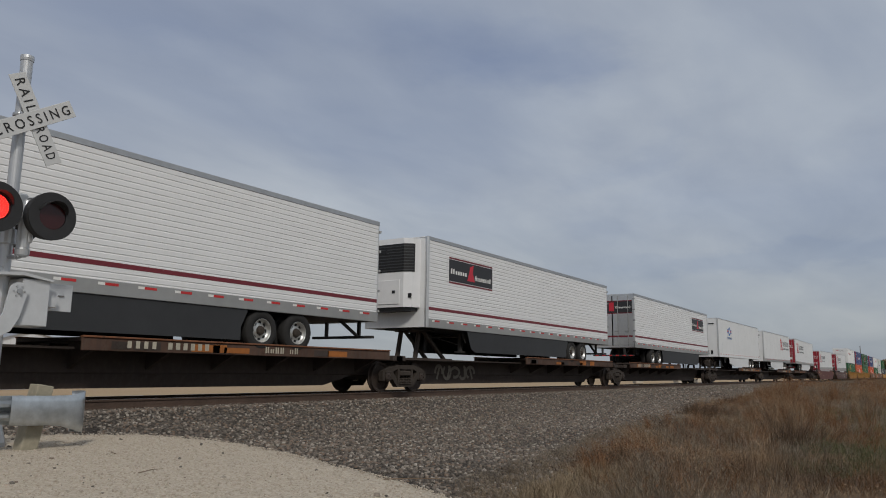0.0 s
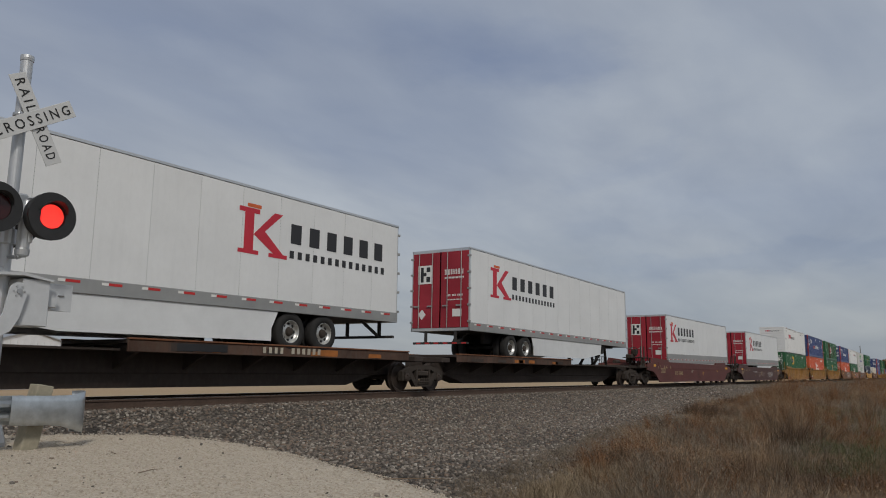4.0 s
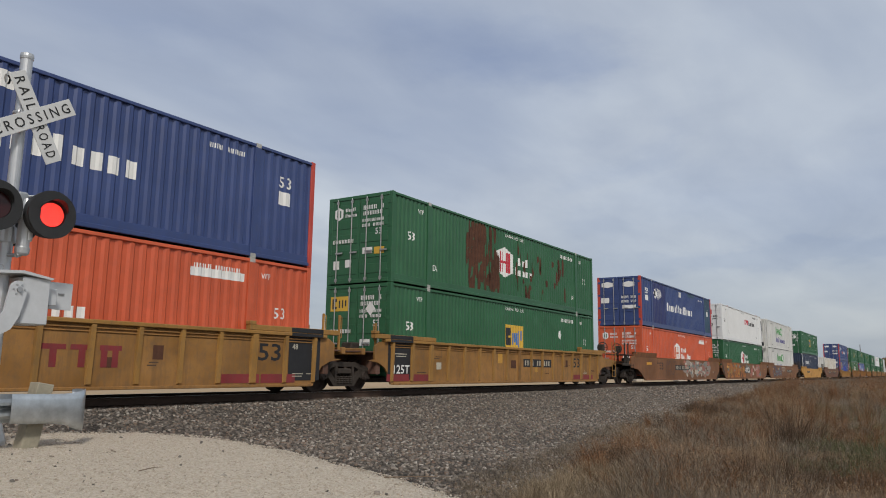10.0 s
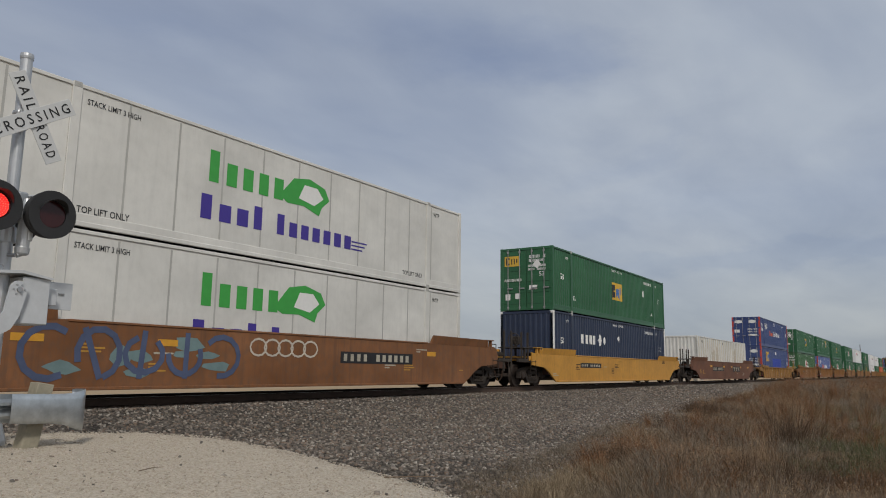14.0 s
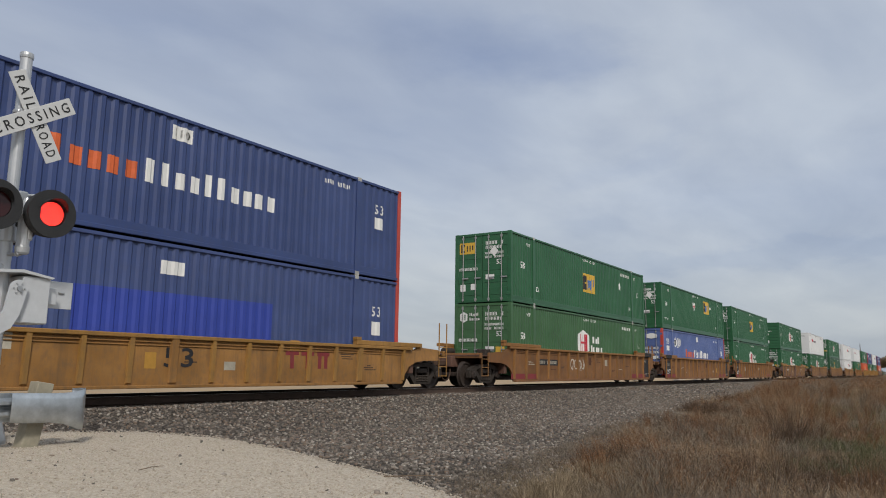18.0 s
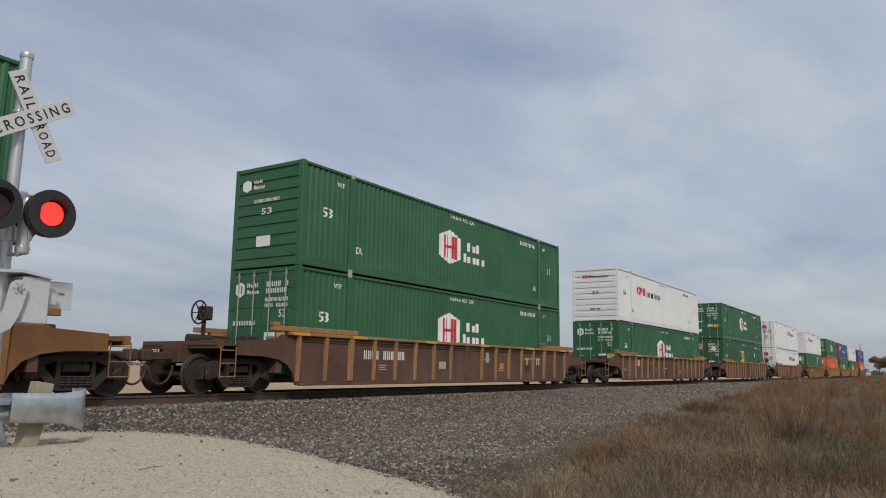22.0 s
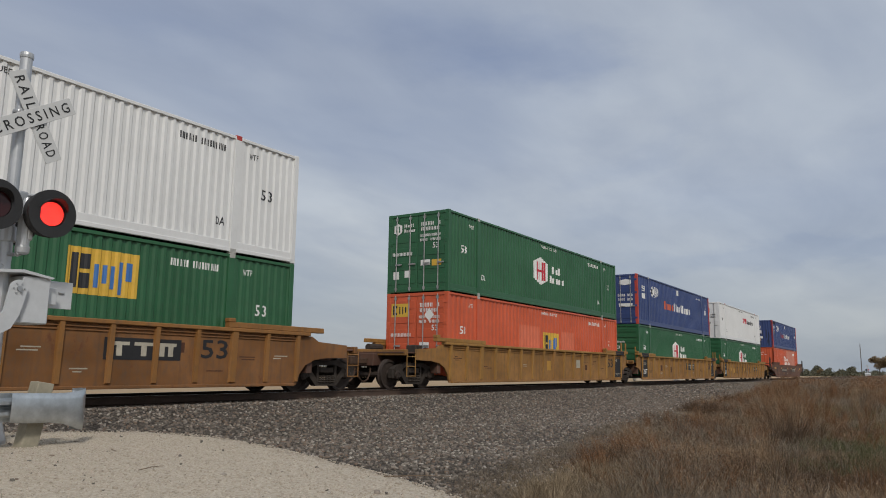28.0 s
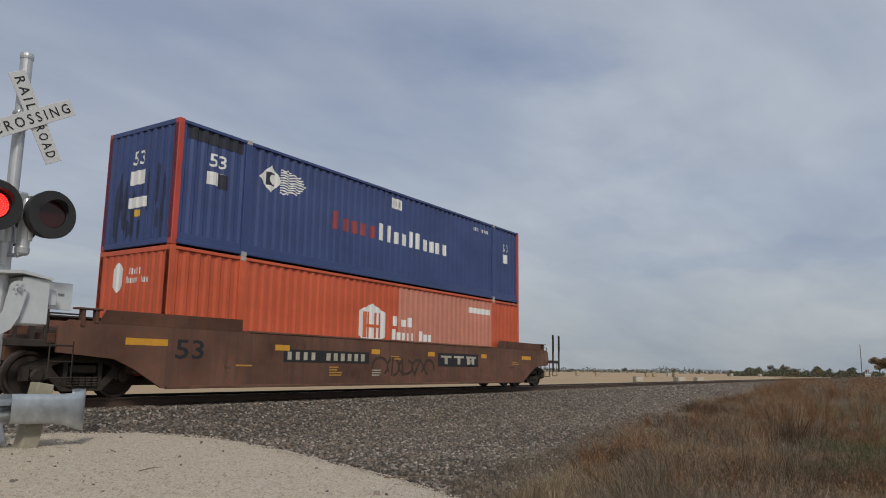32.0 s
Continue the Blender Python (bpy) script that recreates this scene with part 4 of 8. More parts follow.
def wave_set(first, key):
    return WAVE_LOGO + [("emblem", "word_a" + key, bars([], 5.23, 7.25, 1.22, 1.74, "Xxxxx", 0, 0.2), first, 0.006),
                         ("emblem", "word_b", bars([], 7.32, 11.2, 1.22, 1.74, "Xhxxhhxxxx", 0, 0.2), M_WHITE, 0.006),
                         ("marking", "plate", D((7.93, 8.48, 2.33, 2.66), (0.88, 1.4, 1.55, 1.86), (15.16, 15.6, 1.50, 1.85)), M_WHITE, 0.005),
                         ("marking", "fifty", D(("text", "53", 0.93, 1.4, 1.98, 2.30), ("text", "53", 15.16, 15.62, 1.95, 2.25), ("text", "110", 8.0, 8.42, 2.40, 2.6)), M_WHITE, 0.005),
                         ("marking", "num", bars([], 12.9, 14.0, 2.45, 2.57, "XXXX XXXXX", 0), M_WHITE, 0.005)]


HEX = [("emblem", "hex", [hexagon(6.7, 8.1, 0.95, 2.16)], M_WHITE, 0.005), ("emblem", "hexbars", HEX_H, M_LOGORED, 0.009), ("emblem", "hextext", HEX_TXT, M_WHITE, 0.005)]
HEX_O = [("emblem", "hexo", [hexagon(6.5, 7.75, 0.95, 2.16)], M_WHITE, 0.005), ("emblem", "hexobars", D((6.72, 6.84, 1.15, 1.9), (6.92, 7.0, 1.15, 1.9), (7.25, 7.33, 1.15, 1.9), (7.41, 7.53, 1.15, 1.9), (6.84, 7.41, 1.45, 1.54)), M_LOGOORG, 0.009),
         ("emblem", "hexinc", HEX_INC, M_WHITE, 0.005), ("marking", "boxnum", D((12.6, 14.2, 2.28, 2.48)), M_WHITE, 0.005)]
DIAM = [("marking", "placard", [diamond(12.55, 1.84, 0.17, 0.22)], M_WHITE, 0.005)]
WCOM = [("marking", "common", COMMON_W + NUM_R, M_WHITE, 0.005)]
KCOM = [("marking", "common_k", COMMON_W + NUM_R, M_LOGOBLK, 0.005)]


def blotches(seed, u0, u1, z0, z1, n, sx=0.12, sz=0.35):
    r = random.Random(seed)
    out = []
    for _ in range(n):
        u, z, a, b = r.uniform(u0, u1), r.uniform(z0, z1), r.uniform(0.3, 1) * sx, r.uniform(0.3, 1) * sz
        out.append([(u + a * r.uniform(0.6, 1.1) * math.cos(t), max(0.18, min(2.78, z + b * r.uniform(0.6, 1.1) * math.sin(t)))) for t in [6.283 * i / 9 for i in range(9)]])
    return out


def end_decals(kind):
    """Markings on a container's end, over the end's own width 0 to WC."""
    if kind == "doors":
        return [("marking", "door_marks", bars([], 1.45, 2.3, 2.38, 2.52, "XXXX X", 0) + bars([], 1.45, 2.25, 2.2, 2.33, "XXXXXX", 0) + bars([], 0.2, 1.1, 1.35, 1.47, "XXXXXXX", 0) + D((0.25, 0.5, 0.5, 0.78), (0.75, 1.0, 0.55, 0.8), (1.45, 1.85, 0.95, 1.15),
                ("text", "53", 1.95, 2.2, 1.55, 1.75)) + bars([], 1.42, 2.3, 1.98, 2.08, "XXXXXXXXX", 0) + bars([], 1.42, 2.3, 1.82, 1.92, "XXX XXXX", 0), M_WHITE, 0.006),
                ("marking", "door_label", D((1.92, 2.32, 0.92, 1.14)), M_LOGOYEL, 0.008)]
    if kind == "square_doors":
        return end_decals("doors")[:1] + [("emblem", "door_sq", D((0.2, 0.95, 2.05, 2.52)), M_LOGOYEL, 0.006), ("emblem", "door_sqk", D((0.27, 0.33, 2.12, 2.45), (0.36, 0.46, 2.12, 2.2), (0.36, 0.46, 2.36, 2.45), (0.55, 0.6, 2.15, 2.4), (0.68, 0.73, 2.15, 2.4), (0.8, 0.86, 2.2, 2.4)), M_LOGOBLK, 0.009),
                                          ("marking", "door_dia", [diamond(1.85, 2.1, 0.2, 0.22)], M_WHITE, 0.012)]
    if kind == "hex_doors":
        return end_decals("doors") + [("emblem", "door_hex", [hexagon(0.25, 0.6, 2.12, 2.55)], M_WHITE, 0.006), ("emblem", "door_hexbar", D((0.33, 0.38, 2.22, 2.45), (0.46, 0.51, 2.22, 2.45)), cpaint("green"), 0.009),
                                      ("emblem", "door_word", bars([], 0.7, 1.15, 2.38, 2.5, "Xxh", 0) + bars([], 0.7, 1.2, 2.2, 2.32, "Xxxxx", 0), M_WHITE, 0.006)]
    if kind == "wave_doors":
        return [("marking", "pd", [hexagon(0.25, 0.95, 2.25, 2.6), hexagon(1.55, 2.25, 2.25, 2.6)] + D((0.2, 0.7, 1.35, 1.65), (1.5, 2.3, 1.0, 1.2)) + bars([], 1.45, 2.35, 1.6, 1.75, "XXXX XXX", 0) + bars([], 1.45, 2.35, 1.35, 1.5, "XXXX XXX", 0), M_WHITE, 0.006)]
    if kind == "redmark_doors":
        return [("emblem", "redmark_door", D((0.45, 0.85, 2.05, 2.42), (0.95, 1.22, 2.05, 2.42), (1.42, 1.85, 2.05, 2.42)), M_LOGORED, 0.006),
                ("marking", "xd", bars([], 1.45, 2.3, 1.82, 1.94, "XXXX XXXX", 0) + bars([], 1.45, 2.3, 1.62, 1.74, "XXX XXXX", 0) + D(("text", "53", 1.6, 1.9, 1.1, 1.3)), M_LOGOBLK, 0.006), ("marking", "xl", D((0.75, 1.1, 1.0, 1.2)), M_LOGOYEL, 0.006)]
    if kind == "redmark_ribs":
        return [("emblem", "xr", D((0.6, 0.72, 2.38, 2.52), (0.76, 0.88, 2.38, 2.52), (0.92, 1.06, 2.38, 2.52)), M_LOGORED, 0.006), ("emblem", "xk", bars([], 1.1, 2.1, 2.38, 2.5, "Xxxxxhxxx", 0), M_LOGOBLK, 0.006),
                ("marking", "xm", D(("text", "53", 1.15, 1.5, 1.48, 1.62)) + bars([], 1.0, 1.6, 0.62, 0.7, "XXXXX XXX", 0), M_LOGOBLK, 0.006)]
    if kind == "hex_ribs":
        return [("emblem", "hr", [hexagon(0.3, 0.65, 2.2, 2.55)] + bars([], 0.75, 1.1, 2.42, 2.52, "Xxh", 0) + bars([], 0.75, 1.2, 2.25, 2.37, "Xxxxx", 0), M_WHITE, 0.006),
                ("marking", "hm", D(("text", "53", 1.1, 1.5, 1.5, 1.68), (0.95, 1.5, 0.6, 0.9)) + bars([], 0.8, 1.8, 1.85, 1.95, "XXXXXXXXXXX", 0), M_WHITE, 0.006)]
    if kind == "wave_ends":
        return [("marking", "pe", D(("text", "53", 1.0, 1.45, 1.98, 2.32), (0.95, 1.5, 1.5, 1.84), (0.95, 1.6, 0.95, 1.2)), M_WHITE, 0.006), ("stain", "pg", blotches(7, 0.3, 2.3, 0.3, 1.5, 16, 0.14, 0.8), M_ENDGRIME, 0.003), ("marking", "py", D((1.2, 1.42, 0.74, 0.9)), M_LOGOYEL, 0.006)]
    if kind == "hex_orange_end":
        return [("emblem", "ho", [hexagon(0.55, 0.95, 1.9, 2.6)] + bars([], 1.2, 1.6, 2.3, 2.45, "Xxh", 0) + bars([], 1.05, 1.9, 2.1, 2.26, "Xxxxx Xxx", 0), M_WHITE, 0.006)]
    return []


def end_geometry(kind, body, mat, dmat_key, parent):
    """The end wall that faces along -x, at x = -LC/2."""
    flip = Matrix(((0, 1, 0, -LC / 2), (-1, 0, 0, WC / 2), (0, 0, 1, 0), (0, 0, 0, 1)))   # u runs from the far side to the near side
    doors = kind.endswith("doors")
    if doors:
        for i, (a, b) in enumerate(((0.09, 1.285), (1.305, 2.5))):
            d = part("door", cached(("door", i), lambda a=a, b=b: MB().box(a, b, 0.015, 0.05, 0.14, 2.78, 0.004), mat), parent, flip)
            for j in range(5):
                part("door_panel", cached(("door_panel", i), lambda a=a, b=b: MB().box(a + 0.06, b - 0.06, 0.0, 0.016, 0, 0.30, 0.006), mat), d, (0, 0, 0.32 + j * 0.5))
            for u in (a + 0.3, b - 0.3):
                part("lock_rod", cached(("lock_rod", round(u, 2)), lambda u=u: MB().tube((u, -0.03, 0.06), (u, -0.03, 2.82), 0.018, 6).box(u - 0.04, u + 0.04, -0.05, 0, 0.1, 0.2).box(u - 0.04, u + 0.04, -0.05, 0, 2.65, 2.75)
                                               .box(u - 0.03, u + 0.25, -0.06, -0.03, 1.0, 1.05), M_ROD), d)
            for z in (0.3, 1.0, 1.75, 2.5):
                uu = a if i == 0 else b
                part("hinge", cached(("hinge", i, z), lambda uu=uu, z=z: MB().box(uu - 0.07, uu + 0.07, -0.01, 0.02, z, z + 0.12, 0.005), mat), d)
        cols = [(0, 0.0), (WC, 0.0)]
    elif kind.endswith("ribs"):
        w = part("end_wall", cached("ribbed_end", lambda: MB().box(0.09, WC - 0.09, 0.03, 0.06, 0.14, 2.78), mat), parent, flip)
        for j in range(8):
            part("end_rib", cached("end_rib", lambda: MB().box(0.12, WC - 0.12, 0.0, 0.03, 0, 0.20, 0.012), mat), w, (0, 0, 0.28 + j * 0.31))
        cols = [(0, 0.0), (WC, 0.0)]
    else:
        part("end_wall", cached("corr_end", lambda: wall_mesh(END_COLS, 0.14, 2.78), mat), parent, flip)
        cols = END_COLS
    for nm, key, sh, m, lift in end_decals(kind):
        skin(nm, cached(("endmark", kind, key), lambda sh=sh, m=m, lift=lift: decal(key, sh, cols, m, lift), m), parent, flip, sh)


def container(body, end, s, z, label, decals, posts=None, extra=(), group="containers on the train", flat=False, rib_step=0.0):
    mat = cpaint(body)
    pm = posts or mat
    ob = thing("shipping_container", label, "container", group)
    near = Matrix.Translation((-LC / 2, -WC / 2, 0))
    far = Matrix.Translation((LC / 2, WC / 2, 0)) @ Matrix.Rotation(math.pi, 4, "Z")
    wide = body in ("orange", "blue", "faded_blue", "light_blue", "navy")
    cols = FLAT_COLS if flat else WIDE_COLS if wide else SIDE_COLS
    for m in (near, far):
        part("side_wall", cached(("side_wall", flat, wide), lambda: wall_mesh(cols, 0.27, 2.80), mat), ob, m)
        part("top_rail", cached("top_rail", lambda: MB().box(0.1, LC - 0.1, -0.028, 0.07, 2.795, 2.875, 0.01), mat), ob, m)
        part("bottom_rail", cached("bottom_rail", lambda: MB().box(0.1, LC - 0.1, -0.012, 0.03, 0.12, 0.29, 0.01).box(0.1, LC - 0.1, -0.03, 0.03, 0.03, 0.13, 0.012), mat), ob, m)
        for u in (LC / 2 - 6.16, LC / 2 + 6.16):
            part("stacking_post", cached("stacking_post", lambda: MB().box(-0.1, 0.1, -0.032, 0.08, 0.01, 2.88, 0.006), mat), ob, m @ Matrix.Translation((u, 0, 0)))
            part("lifting_casting", cached("lifting_casting", lambda: MB().box(-0.09, 0.09, -0.036, 0.12, 2.78, 2.90, 0.01), M_REDCAST if body == "white" else M_CASTING), ob, m @ Matrix.Translation((u, 0, 0)))
            part("lower_casting", cached("lower_casting", lambda: MB().box(-0.09, 0.09, -0.036, 0.12, -0.004, 0.115, 0.01), M_CASTING), ob, m @ Matrix.Translation((u, 0, 0)))
        for u in (0.0, LC):
            d = 1 if u == 0 else -1
            part("corner_post", cached(("corner_post", d), lambda d=d: mir(MB().box(0.0, 0.15, -0.030, 0.14, 0.0, 2.896, 0.012), d), pm), ob, m @ Matrix.Translation((u, 0, 0)))
    part("roof", cached("container_roof", lambda: MB().box(0.05, LC - 0.05, 0.03, WC - 0.03, 2.80, 2.86), mat), ob, near)
    part("floor", cached("container_floor", lambda: MB().box(0.05, LC - 0.05, 0.06, WC - 0.06, 0.09, 0.15), M_UNDER), ob, near)
    end_geometry(end, body, mat, body, ob)
    part("rear_wall", cached("rear_wall", lambda: MB().box(LC / 2 - 0.06, LC / 2 - 0.02, -WC / 2 + 0.1, WC / 2 - 0.1, 0.1, 2.82), mat), ob)
    for a in (-1, 1):
        part("end_header", cached("end_header", lambda: MB().box(-0.03, 0.05, -WC / 2 + 0.1, WC / 2 - 0.1, 2.77, 2.885, 0.01), mat), ob, (a * (LC / 2 - 0.02), 0, 0))
        part("end_sill", cached("end_sill", lambda: MB().box(-0.03, 0.05, -WC / 2 + 0.1, WC / 2 - 0.1, 0.03, 0.15, 0.01), mat), ob, (a * (LC / 2 - 0.02), 0, 0))
    if rib_step:
        for i in range(int((LC - 0.6) / rib_step)):
            part("wall_post", cached("wall_post", lambda: MB().prism([(-0.07, 0.0), (-0.04, -0.026), (0.04, -0.026), (0.07, 0.0)], 0.19, 2.79, "z"), M_STAINED), ob, near @ Matrix.Translation((0.45 + i * rib_step, 0, 0)))
            if i % 3 == 1:
                part("post_cap", cached("post_cap", lambda: MB().box(-0.045, 0.045, -0.03, 0.0, 2.55, 2.79, 0.004), M_CASTING), ob, near @ Matrix.Translation((0.45 + i * rib_step, 0, 0)))
    for nm, key, sh, m, lift in list(decals) + list(extra):
        skin(nm, cached(("mark", key, flat, wide), lambda sh=sh, m=m, lift=lift: decal(key, sh, cols, m, lift), m), ob, near, sh)
    MOVING.append((ob, s + LC / 2, YC, z))
    return ob


# ================= well cars =================
M_WELLS = {"ochre": paint("well_ochre", (0.30, 0.140, 0.029), 0.46, 0.75, 0.7, (0.11, 0.045, 0.018), fade=0.35),
           "rusty_ochre": paint("well_rusty_ochre", (0.215, 0.088, 0.021), 0.58, 0.8, 0.75, (0.09, 0.035, 0.016), fade=0.35),
           "rust": paint("well_rust_brown", (0.105, 0.045, 0.026), 0.55, 0.9, 0.8, (0.06, 0.024, 0.015), fade=0.35),
           "tawny": paint("well_tawny", (0.215, 0.083, 0.025), 0.46, 0.8, 0.7, (0.13, 0.05, 0.02), fade=0.3),
           "sooty": paint("well_sooty_brown", (0.135, 0.052, 0.026), 0.62, 1.0, 0.75, (0.055, 0.026, 0.018), fade=0.45),
           "brown": paint("well_brown", (0.150, 0.050, 0.018), 0.44, 0.75, 0.65, (0.085, 0.032, 0.018), fade=0.3),
           "red": paint("well_oxide_red", (0.105, 0.021, 0.016), 0.2, 0.5, 0.6, (0.07, 0.03, 0.02)),
           "maroon": paint("well_maroon", (0.066, 0.020, 0.016), 0.2, 0.5, 0.6, (0.05, 0.022, 0.016)),
           "yellow": paint("well_yellow", (0.56, 0.27, 0.035), 0.15, 0.4, 0.55, (0.12, 0.05, 0.02))}
M_CHORD = {"ochre": paint("chord_ochre", (0.33, 0.168, 0.036), 0.28, 0.6, 0.7), "rusty_ochre": paint("chord_rusty", (0.28, 0.125, 0.030), 0.38, 0.6, 0.7), "rust": paint("chord_yellowed", (0.33, 0.17, 0.065), 0.5, 0.7, 0.8)}
M_REDSTRIP = paint("faded_red_strip", (0.22, 0.022, 0.025), 0.3, 0.5, 0.6)
M_STENCIL = plain("worn_black_stencil", (0.062, 0.038, 0.026), 0.8, 0.0, 0.4, 6)
M_SOOT = paint("soot_on_brown", (0.055, 0.036, 0.028), 0.4, 0.6, 0.8)
M_PALE = plain("pale_sticker", (0.42, 0.38, 0.30), 0.7, 0.0, 0.3, 6)
M_PATCHY = plain("fresh_paint_patch", (0.46, 0.24, 0.04), 0.6, 0.0, 0.25, 4)
HALF = {"C": 10.9, "A": 9.75}


def side_outline(style, e0, e1, top):
    """Outline (x, z) of a well's side plate."""
    out = []
    for d, e in ((1, e1), (-1, e0)):
        h = HALF[e]
        low = [(8.30, 0.20), (9.0, 0.60), (9.45, 0.79), (h - 0.28, 0.89)]
        if style == "hump":
            up = [(h - 0.28, 1.40), (h - 0.5, top + 0.01), (0.0, top)]
        elif style == "low":
            up = [(h - 0.3, 1.20), (h - 0.7, 1.28), (8.6, top), (0.0, top)]
        else:
            low = [(8.30, 0.20), (8.42, 0.48), (8.62, 0.70), (8.95, 0.84), (9.4, 0.90), (h - 0.65, 0.92)]
            up = [(h - 0.65, 1.26), (9.1, 1.32), (8.85, top - 0.09), (0.0, top - 0.09)]
        seq = low + up[:-1] if d > 0 else [(-x, z) for x, z in (low + up[:-1])][::-1]
        out.append(seq)
    return out[0] + [(p[0], p[1]) for p in out[1]]


def well_car(style, colour, s, label, e0="C", e1="C", top=1.5, trucks=(True, True), brake=0, marks=(), patches=(), dark_panels=(), posts=False, group="well cars of the train"):
    """A well car, its container's left end at s. e0/e1: C for a coupler end, A for an articulated end."""
    mat = M_WELLS[colour]
    ob = thing("well_car", label, "railcar", group)
    ribbed = style == "ribbed"
    key = (style, e0, e1, top)
    for sd in (-1, 1):
        y = sd * 1.44
        part("side_sill", cached(("side_sill",) + key, lambda: MB().prism(side_outline(style, e0, e1, top), -0.03, 0.03), mat), ob, (0, y, 0))
        part("bottom_flange", cached("bottom_flange", lambda: MB().box(-8.2, 8.2, -0.09, 0.04, 0.185, 0.25, 0.01), mat), ob, (0, y, 0) if sd < 0 else pose(0, y, 0, 0, 0, 180))
        face = Matrix.Translation((0, y, 0)) if sd < 0 else pose(0, y, 0, 0, 0, 180)
        if ribbed:
            cm = M_CHORD.get(colour, mat)
            part("top_chord", cached(("top_chord", top), lambda: MB().box(-8.7, 8.7, -0.13, 0.06, top - 0.09, top, 0.015), cm), ob, face)
            part("chord_lip", cached(("chord_lip", top), lambda: MB().box(-8.4, 8.4, -0.07, 0.0, top - 0.175, top - 0.14, 0.008).box(-8.4, 8.4, -0.055, 0.0, top - 0.245, top - 0.215, 0.008), mat), ob, face)
            for i in range(17):
                w = 0.11 if i in (2, 8, 14) else 0.065
                part("rib", cached(("rib", top, w), lambda: MB().add([(-w, -0.03, 0.28), (w, -0.03, 0.28), (w, -0.03, top - 0.09), (-w, -0.03, top - 0.09),
                                                                (-w * 0.75, -0.07, 0.30), (w * 0.75, -0.07, 0.30), (w * 0.75, -0.115, top - 0.09), (-w * 0.75, -0.115, top - 0.09)],
                                                               [(4, 5, 6, 7), (0, 4, 7, 3), (1, 2, 6, 5), (0, 1, 5, 4), (3, 7, 6, 2), (0, 3, 2, 1)]), mat if i == 8 else cm), ob, face @ Matrix.Translation((1.035 * (i - 8), 0, 0)))
            for d in (-1, 1):
                part("end_rail", cached(("end_rail", top), lambda: MB().box(-1.6, 1.6, -0.115, 0.05, -0.048, 0.085, 0.012).box(-1.62, -1.42, -0.125, 0.045, 0.08, 0.17, 0.012), cm), ob,
                     face @ Matrix.Translation((d * 7.6, 0, top + 0.05)))
                if (e1 if d > 0 else e0) == "A" and sd < 0:
                    part("painted_band", cached(("painted_band", top), lambda: MB().box(0, 1.15, -0.134, -0.12, top - 0.085, top - 0.005).box(0, 1.15, -0.121, -0.10, top + 0.01, top + 0.125).box(1.10, 1.15, -0.136, -0.10, top - 0.08, top + 0.12), M_BLACK), ob, face @ Matrix.Translation((7.375 if d > 0 else -8.475, 0, 0)))
        elif style == "hump":
            part("top_flange", cached(("top_flange", top), lambda: MB().box(-6.0, 6.0, -0.05, 0.05, top - 0.03, top + 0.02, 0.01), mat), ob, face)
            for d in (-1, 1):
                part("container_guide", cached(("container_guide", top, d), lambda d=d: mir(MB().add([(6.2, -0.035, top - 0.02), (9.8, -0.035, top - 0.02), (9.72, -0.10, top + 0.24), (6.26, -0.10, top + 0.26), (6.2, 0.03, top - 0.02), (9.8, 0.03, top - 0.02), (9.72, -0.06, top + 0.24), (6.26, -0.06, top + 0.26)],
                                                                                                               [(0, 1, 2, 3), (7, 6, 5, 4), (3, 2, 6, 7), (0, 4, 5, 1), (1, 5, 6, 2), (0, 3, 7, 4)]), d), mat), ob, face)
                part("guide_bracket", cached(("guide_bracket", top, d), lambda d=d: mir(MB().box(9.84, 9.92, -0.05, 0.05, top - 0.02, top + 0.22).box(10.12, 10.2, -0.05, 0.05, top - 0.1, top + 0.22).box(9.78, 10.3, -0.08, 0.12, top + 0.22, top + 0.255, 0.006), d), mat), ob, face)
        else:
            part("upper_plate", cached(("upper_plate", top), lambda: MB().box(-8.5, 8.5, -0.045, -0.02, 0.99, top - 0.03, 0.008), mat), ob, face)
            for d in (-1, 1):
                part("container_guide", cached(("container_guide", top, d), lambda d=d: mir(MB().prism([(6.0, top - 0.02), (6.1, top + 0.13), (9.2, top + 0.22), (9.5, top - 0.08)], 0.06, 0.14), d), mat), ob, face)
    for i in range(9):
        x = -8.0 + 2.0 * i
        part("floor_beam", cached("floor_beam", lambda: MB().box(-0.2, 0.2, -1.42, 1.42, 0.26, 0.40, 0.01), M_FLOOR), ob, (x, 0, 0))
    for d, e, tr in ((-1, e0, trucks[0]), (1, e1, trucks[1])):
        h = HALF[e]
        pm = MB().box(8.95, h - 0.1, -1.38, 1.38, 1.12, 1.17, 0.01).box(8.75, 8.95, -1.40, 1.40, 0.5, 1.17, 0.01)
        pm.box(8.95, h + 0.1, -0.33, 0.33, 0.72, 1.12, 0.02)
        part("end_platform", mir(pm, d), ob, mat=M_WELLS["rust"])
        part("end_crossbar", mir(MB().box(h - 0.28, h - 0.12, -1.42, 1.42, 1.05, 1.24, 0.015), d), ob, mat=mat)
        part("brake_cylinder", mir(MB().tube((9.3, 0.7, 1.34), (10.0 if e == "C" else 9.6, 0.7, 1.34), 0.12, 10), d), ob, mat=M_STEEL)
        part("brake_valve", mir(MB().box(9.1, 9.5, -0.9, -0.5, 1.17, 1.42, 0.03), d), ob, mat=M_STEEL)
